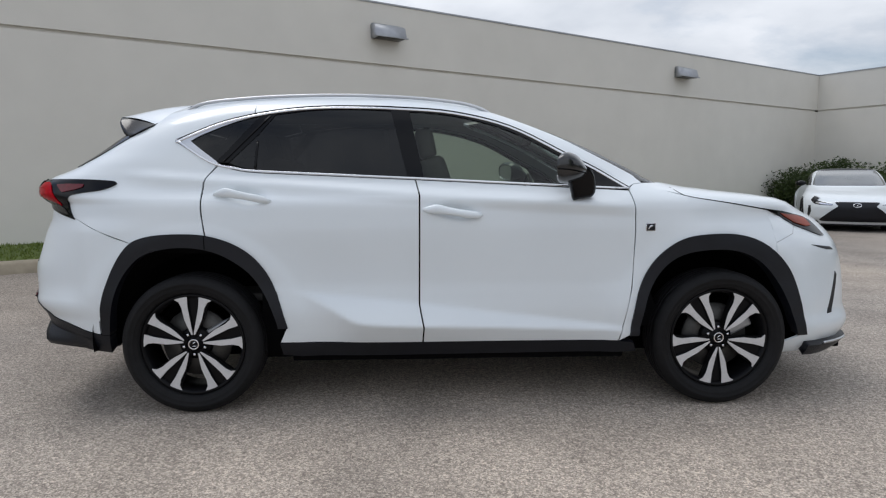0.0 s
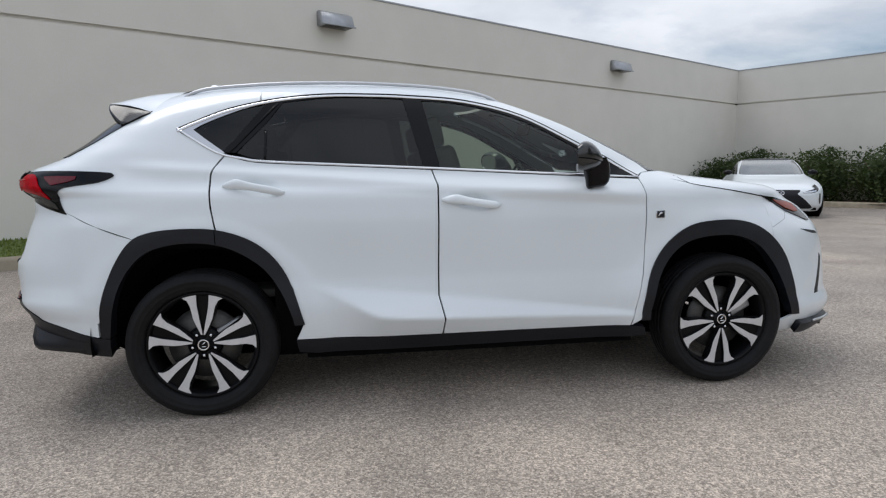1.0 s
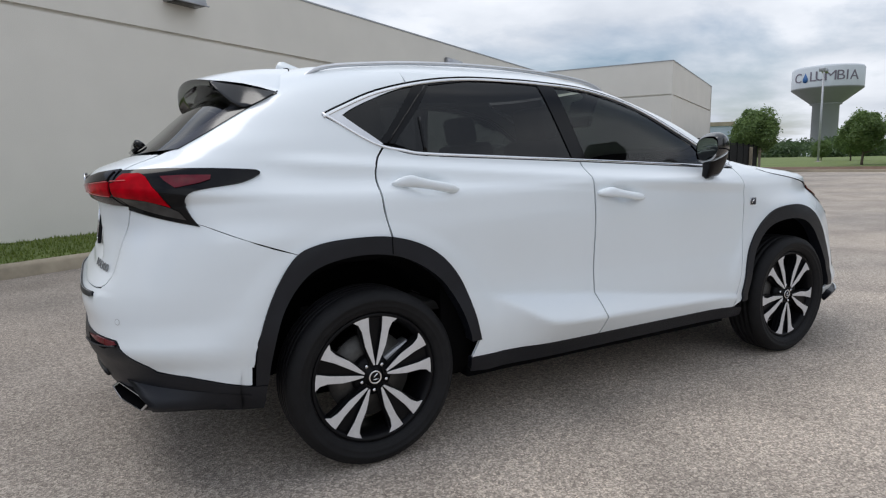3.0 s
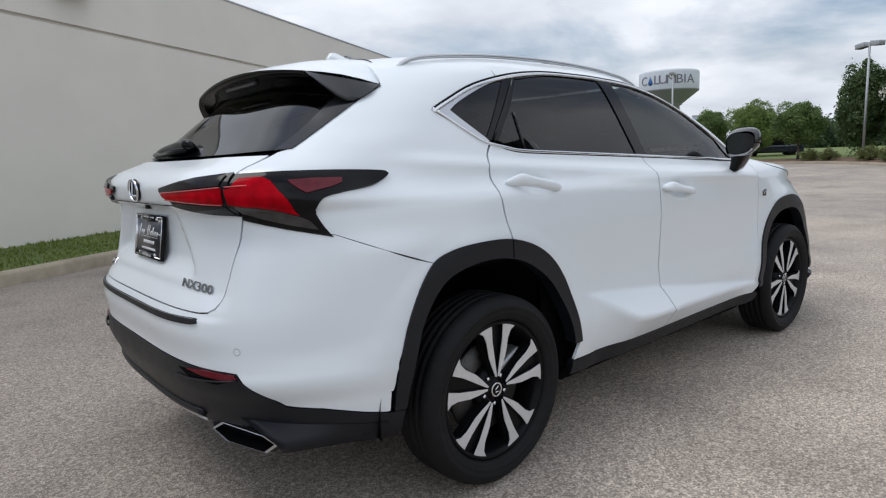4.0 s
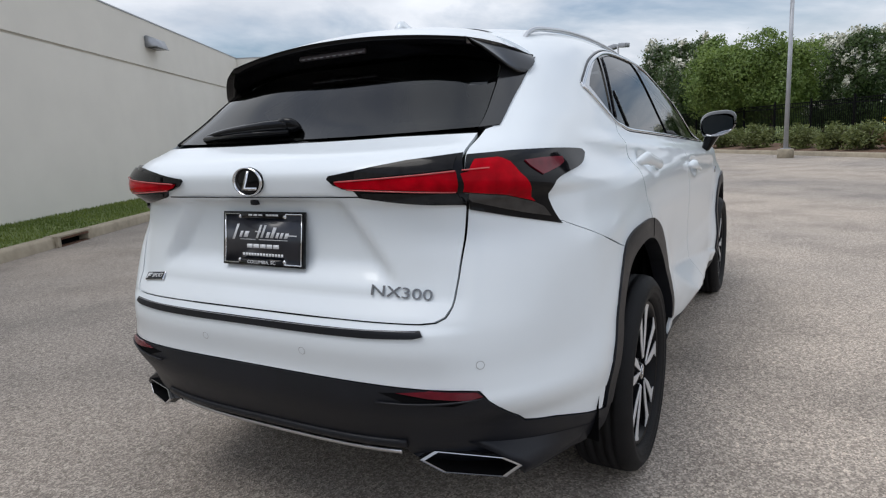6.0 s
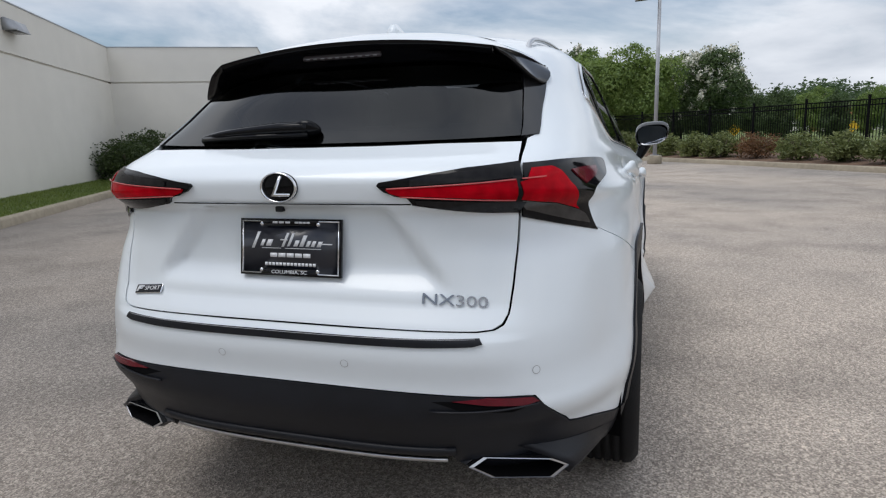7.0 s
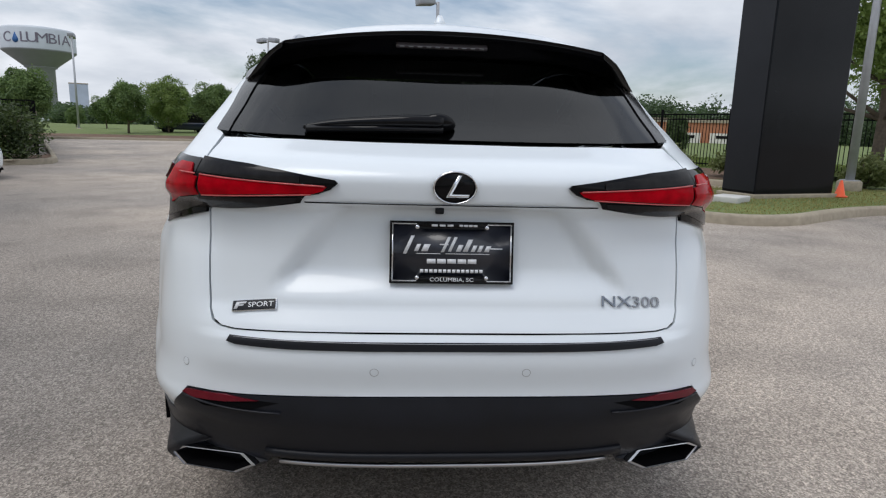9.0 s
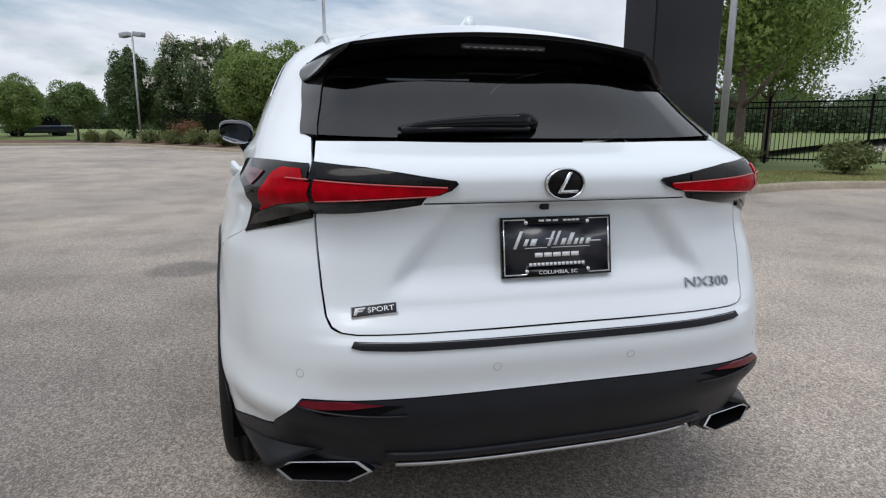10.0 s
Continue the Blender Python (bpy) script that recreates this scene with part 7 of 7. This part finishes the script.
COUPE = Hull(
    [(.15, -2.1), (.35, -2.3), (.6, -2.38), (.8, -2.36), (.90, -2.28), (.95, -2.1), (1.0, -1.75), (1.1, -1.38), (1.2, -1.02), (1.28, -.65), (1.33, -.32), (1.345, -.16)],
    [(.15, 2.25), (.3, 2.37), (.5, 2.39), (.60, 2.35), (.68, 2.22), (.76, 1.95), (.84, 1.5), (.89, 1.15), (.93, .97), (1.0, .82), (1.1, .6), (1.2, .36), (1.28, .12), (1.33, .0), (1.345, -.04)],
    [(.15, .86), (.3, .92), (.5, .93), (.65, .925), (.8, .885), (.88, .84), (.93, .79), (1.0, .765), (1.1, .735), (1.2, .685), (1.28, .615), (1.32, .53), (1.338, .37), (1.345, .10)],
    [(.15, 3), (.9, 3), (1.345, 2.4)], [(.15, 3.4), (.7, 3.4), (.9, 4.5), (1.2, 4), (1.345, 2.4)],
    [(.15, -1.2), (.9, -1.0), (1.1, -.5), (1.345, -.12)], [(.15, 1.2), (.7, 1.0), (.85, .6), (.95, .1), (1.1, 0), (1.345, -.07)], no_swell)


def build_coupe():
    car = thing("coupe", "low white sports coupe with a dark roof parked by the hedge", "car")
    for name, z0, z1, off, ma in (("body", .152, 1.3449, 0, PAINT), ("roof_panel", 1.298, 1.3449, .004, GLOSS)):
        bm, rings = bmesh.new(), []
        n, m = 64, 56
        for i in range(n + 1):
            z = z0 + (z1 - z0) * (1 - (1 - i / n) ** 1.6)
            along = [COUPE.fc(z) + (COUPE.rc(z) - COUPE.fc(z)) * k / m for k in range(1, m)]
            pts = [COUPE.spot("nose", a, z, 1, off)[0] for a in range(-90, 91, 3)] + [COUPE.spot("side", x, z, 1, off)[0] for x in along] + \
                  [COUPE.spot("wrap", a, z, 1, off)[0] for a in range(90, -91, -3)] + [COUPE.spot("side", x, z, -1, off)[0] for x in reversed(along)]
            rings.append([bm.verts.new(p) for p in pts])
        m = len(rings[0])
        for r0, r1 in zip(rings, rings[1:]):
            for k in range(m):
                q = (r0[k].co + r0[(k + 1) % m].co + r1[(k + 1) % m].co + r1[k].co) / 4
                if min(math.hypot(q.x - h, q.z - CHUBZ) for h in (-CHUB, CHUB)) > .375:
                    bm.faces.new((r0[k], r0[(k + 1) % m], r1[(k + 1) % m], r1[k]))
        bm.faces.new(rings[-1])
        bmesh.ops.recalc_face_normals(bm, faces=bm.faces)
        part(name, bm, ma, car)
    N, Y = COUPE.nx, COUPE.ny
    for s in (-1, 1):
        o = curve([(-1.15, 1.03), (-.8, 1.15), (-.3, 1.235), (.1, 1.20), (.45, 1.07), (.66, .955)], 4) + [(.2, .945), (-.6, .96), (-1.1, .985)]
        COUPE.patch("side_window", o, "side", SMOKE, car, s, off=.004)
        lamp = new("headlamp")
        lamp.parent = car
        o = [N(1.86, .735), N(1.98, .715), N(2.08, .690), Y(.72, .655), Y(.58, .615), Y(.43, .572), Y(.45, .556), Y(.62, .556), Y(.74, .575), N(2.06, .610), N(1.96, .655)]
        COUPE.patch("lens", o, "nose", SMOKE, lamp, s, off=.004, step=(1.5, .012))
        COUPE.patch("chrome_blade", [Y(.72, .617), Y(.58, .598), Y(.435, .571), Y(.45, .558), Y(.62, .566), Y(.73, .590)], "nose", CHROME, lamp, s, off=.010, depth=.004, step=(1.5, .01))
        COUPE.ribbon("lamp_upper_rim", [N(1.90, .728), N(2.0, .708), N(2.08, .688), Y(.70, .648)], "nose", .014, .006, SATIN, lamp, s, off=.006)
        COUPE.patch("corner_vent", [Y(.815, .545), Y(.845, .535), Y(.86, .34), Y(.83, .30), Y(.80, .42)], "nose", CLAD, car, s, off=.004, step=(1.5, .02))
        COUPE.patch("door_gap", [(.80, .86), (.808, .86), (.758, .30), (.75, .30)], "side", SHELL, car, s, off=.001, depth=.002)
        COUPE.patch("side_scoop", [(-.85, .40), (-.80, .40), (-1.0, .62), (-1.03, .62)], "side", CLAD, car, s, off=.002)
        COUPE.patch("sill_trim", [(-1.02, .27), (1.0, .27), (1.0, .205), (-1.02, .205)], "side", CLAD, car, s, off=.006)
        bm = bmesh.new()
        bmesh.ops.create_uvsphere(bm, u_segments=20, v_segments=12, radius=1)
        for v in bm.verts:
            v.co = Vector((.50 + v.co.x * .09, s * (.94 + v.co.y * .11), 1.0 + v.co.z * .065))
        part("door_mirror", bm, GLOSS, car)
        for hx in (-CHUB, CHUB):
            w = make_wheel(18, .345, .262, 10, alloy=ALLOY)
            w.parent = car
            w.matrix_local = pose(hx, s * .858, CHUBZ, 0, 0, 0 if s < 0 else 180)
            bm = bmesh.new()
            lathe(bm, [(.385, -.075), (.385, .25), (0, .25)], 36, pose(hx, s * .85, CHUBZ, 0, 0, 0 if s < 0 else 180))
            part("wheel_well", bm, SHELL, car)
            arc = [radians(-14 + 208 * k / 30) for k in range(31)]
            o = [(hx + .43 * math.cos(a), CHUBZ + .43 * math.sin(a)) for a in arc] + [(hx + .368 * math.cos(a), CHUBZ + .368 * math.sin(a)) for a in reversed(arc)]
            COUPE.patch("wheel_arch", o, "side", PAINT, car, s, off=.005, depth=.05)
    half = [Y(.2, .948), Y(.64, .948), Y(.705, .965), Y(.675, 1.08), Y(.63, 1.18), Y(.57, 1.285), Y(.2, 1.297)]
    COUPE.patch("windscreen", [(-a, z) for a, z in reversed(half)] + half, "nose", SCREEN, car, off=.005)
    half = [Y(.2, .215), Y(.60, .215), Y(.655, .235), Y(.56, .34), Y(.44, .455), Y(.345, .525), Y(.335, .545), Y(.385, .595), Y(.37, .615), Y(.2, .622)]
    COUPE.patch("grille", [(-a, z) for a, z in reversed(half)] + half, "nose", CLAD, car, off=.004)
    COUPE.ribbon("grille_surround", [Y(.385, .600)] + [Y(.38 - .76 * i / 12, .622) for i in range(13)] + [Y(-.385, .600)], "nose", .012, .008, CHROME, car, off=.004)
    ring = [COUPE.spot("nose", *Y(.070 * math.cos(a), .555 + .040 * math.sin(a)), 1, .012) for a in [2 * math.pi * k / 20 for k in range(20)]]
    strip("grille_emblem", ring, .013, .006, CHROME, car, closed=True)
    COUPE.ribbon("emblem_bar", [Y(.035, .583), Y(-.015, .540), Y(.045, .532)], "nose", .012, .006, CHROME, car, off=.012)
    half = [Y(.2, .158), Y(.60, .158), Y(.60, .13), Y(.2, .13)]
    COUPE.patch("chin", [(-a, z) for a, z in reversed(half)] + half, "nose", CLAD, car, off=.004)
    bm = bmesh.new()
    box(bm, (4.3, 1.5, .05), (0, 0, .20))
    part("underbody", bm, SHELL, car)
    return car


coupe = build_coupe()
coupe.matrix_basis = pose(10.05, 10.55, 0, 0, 0, 240.8)
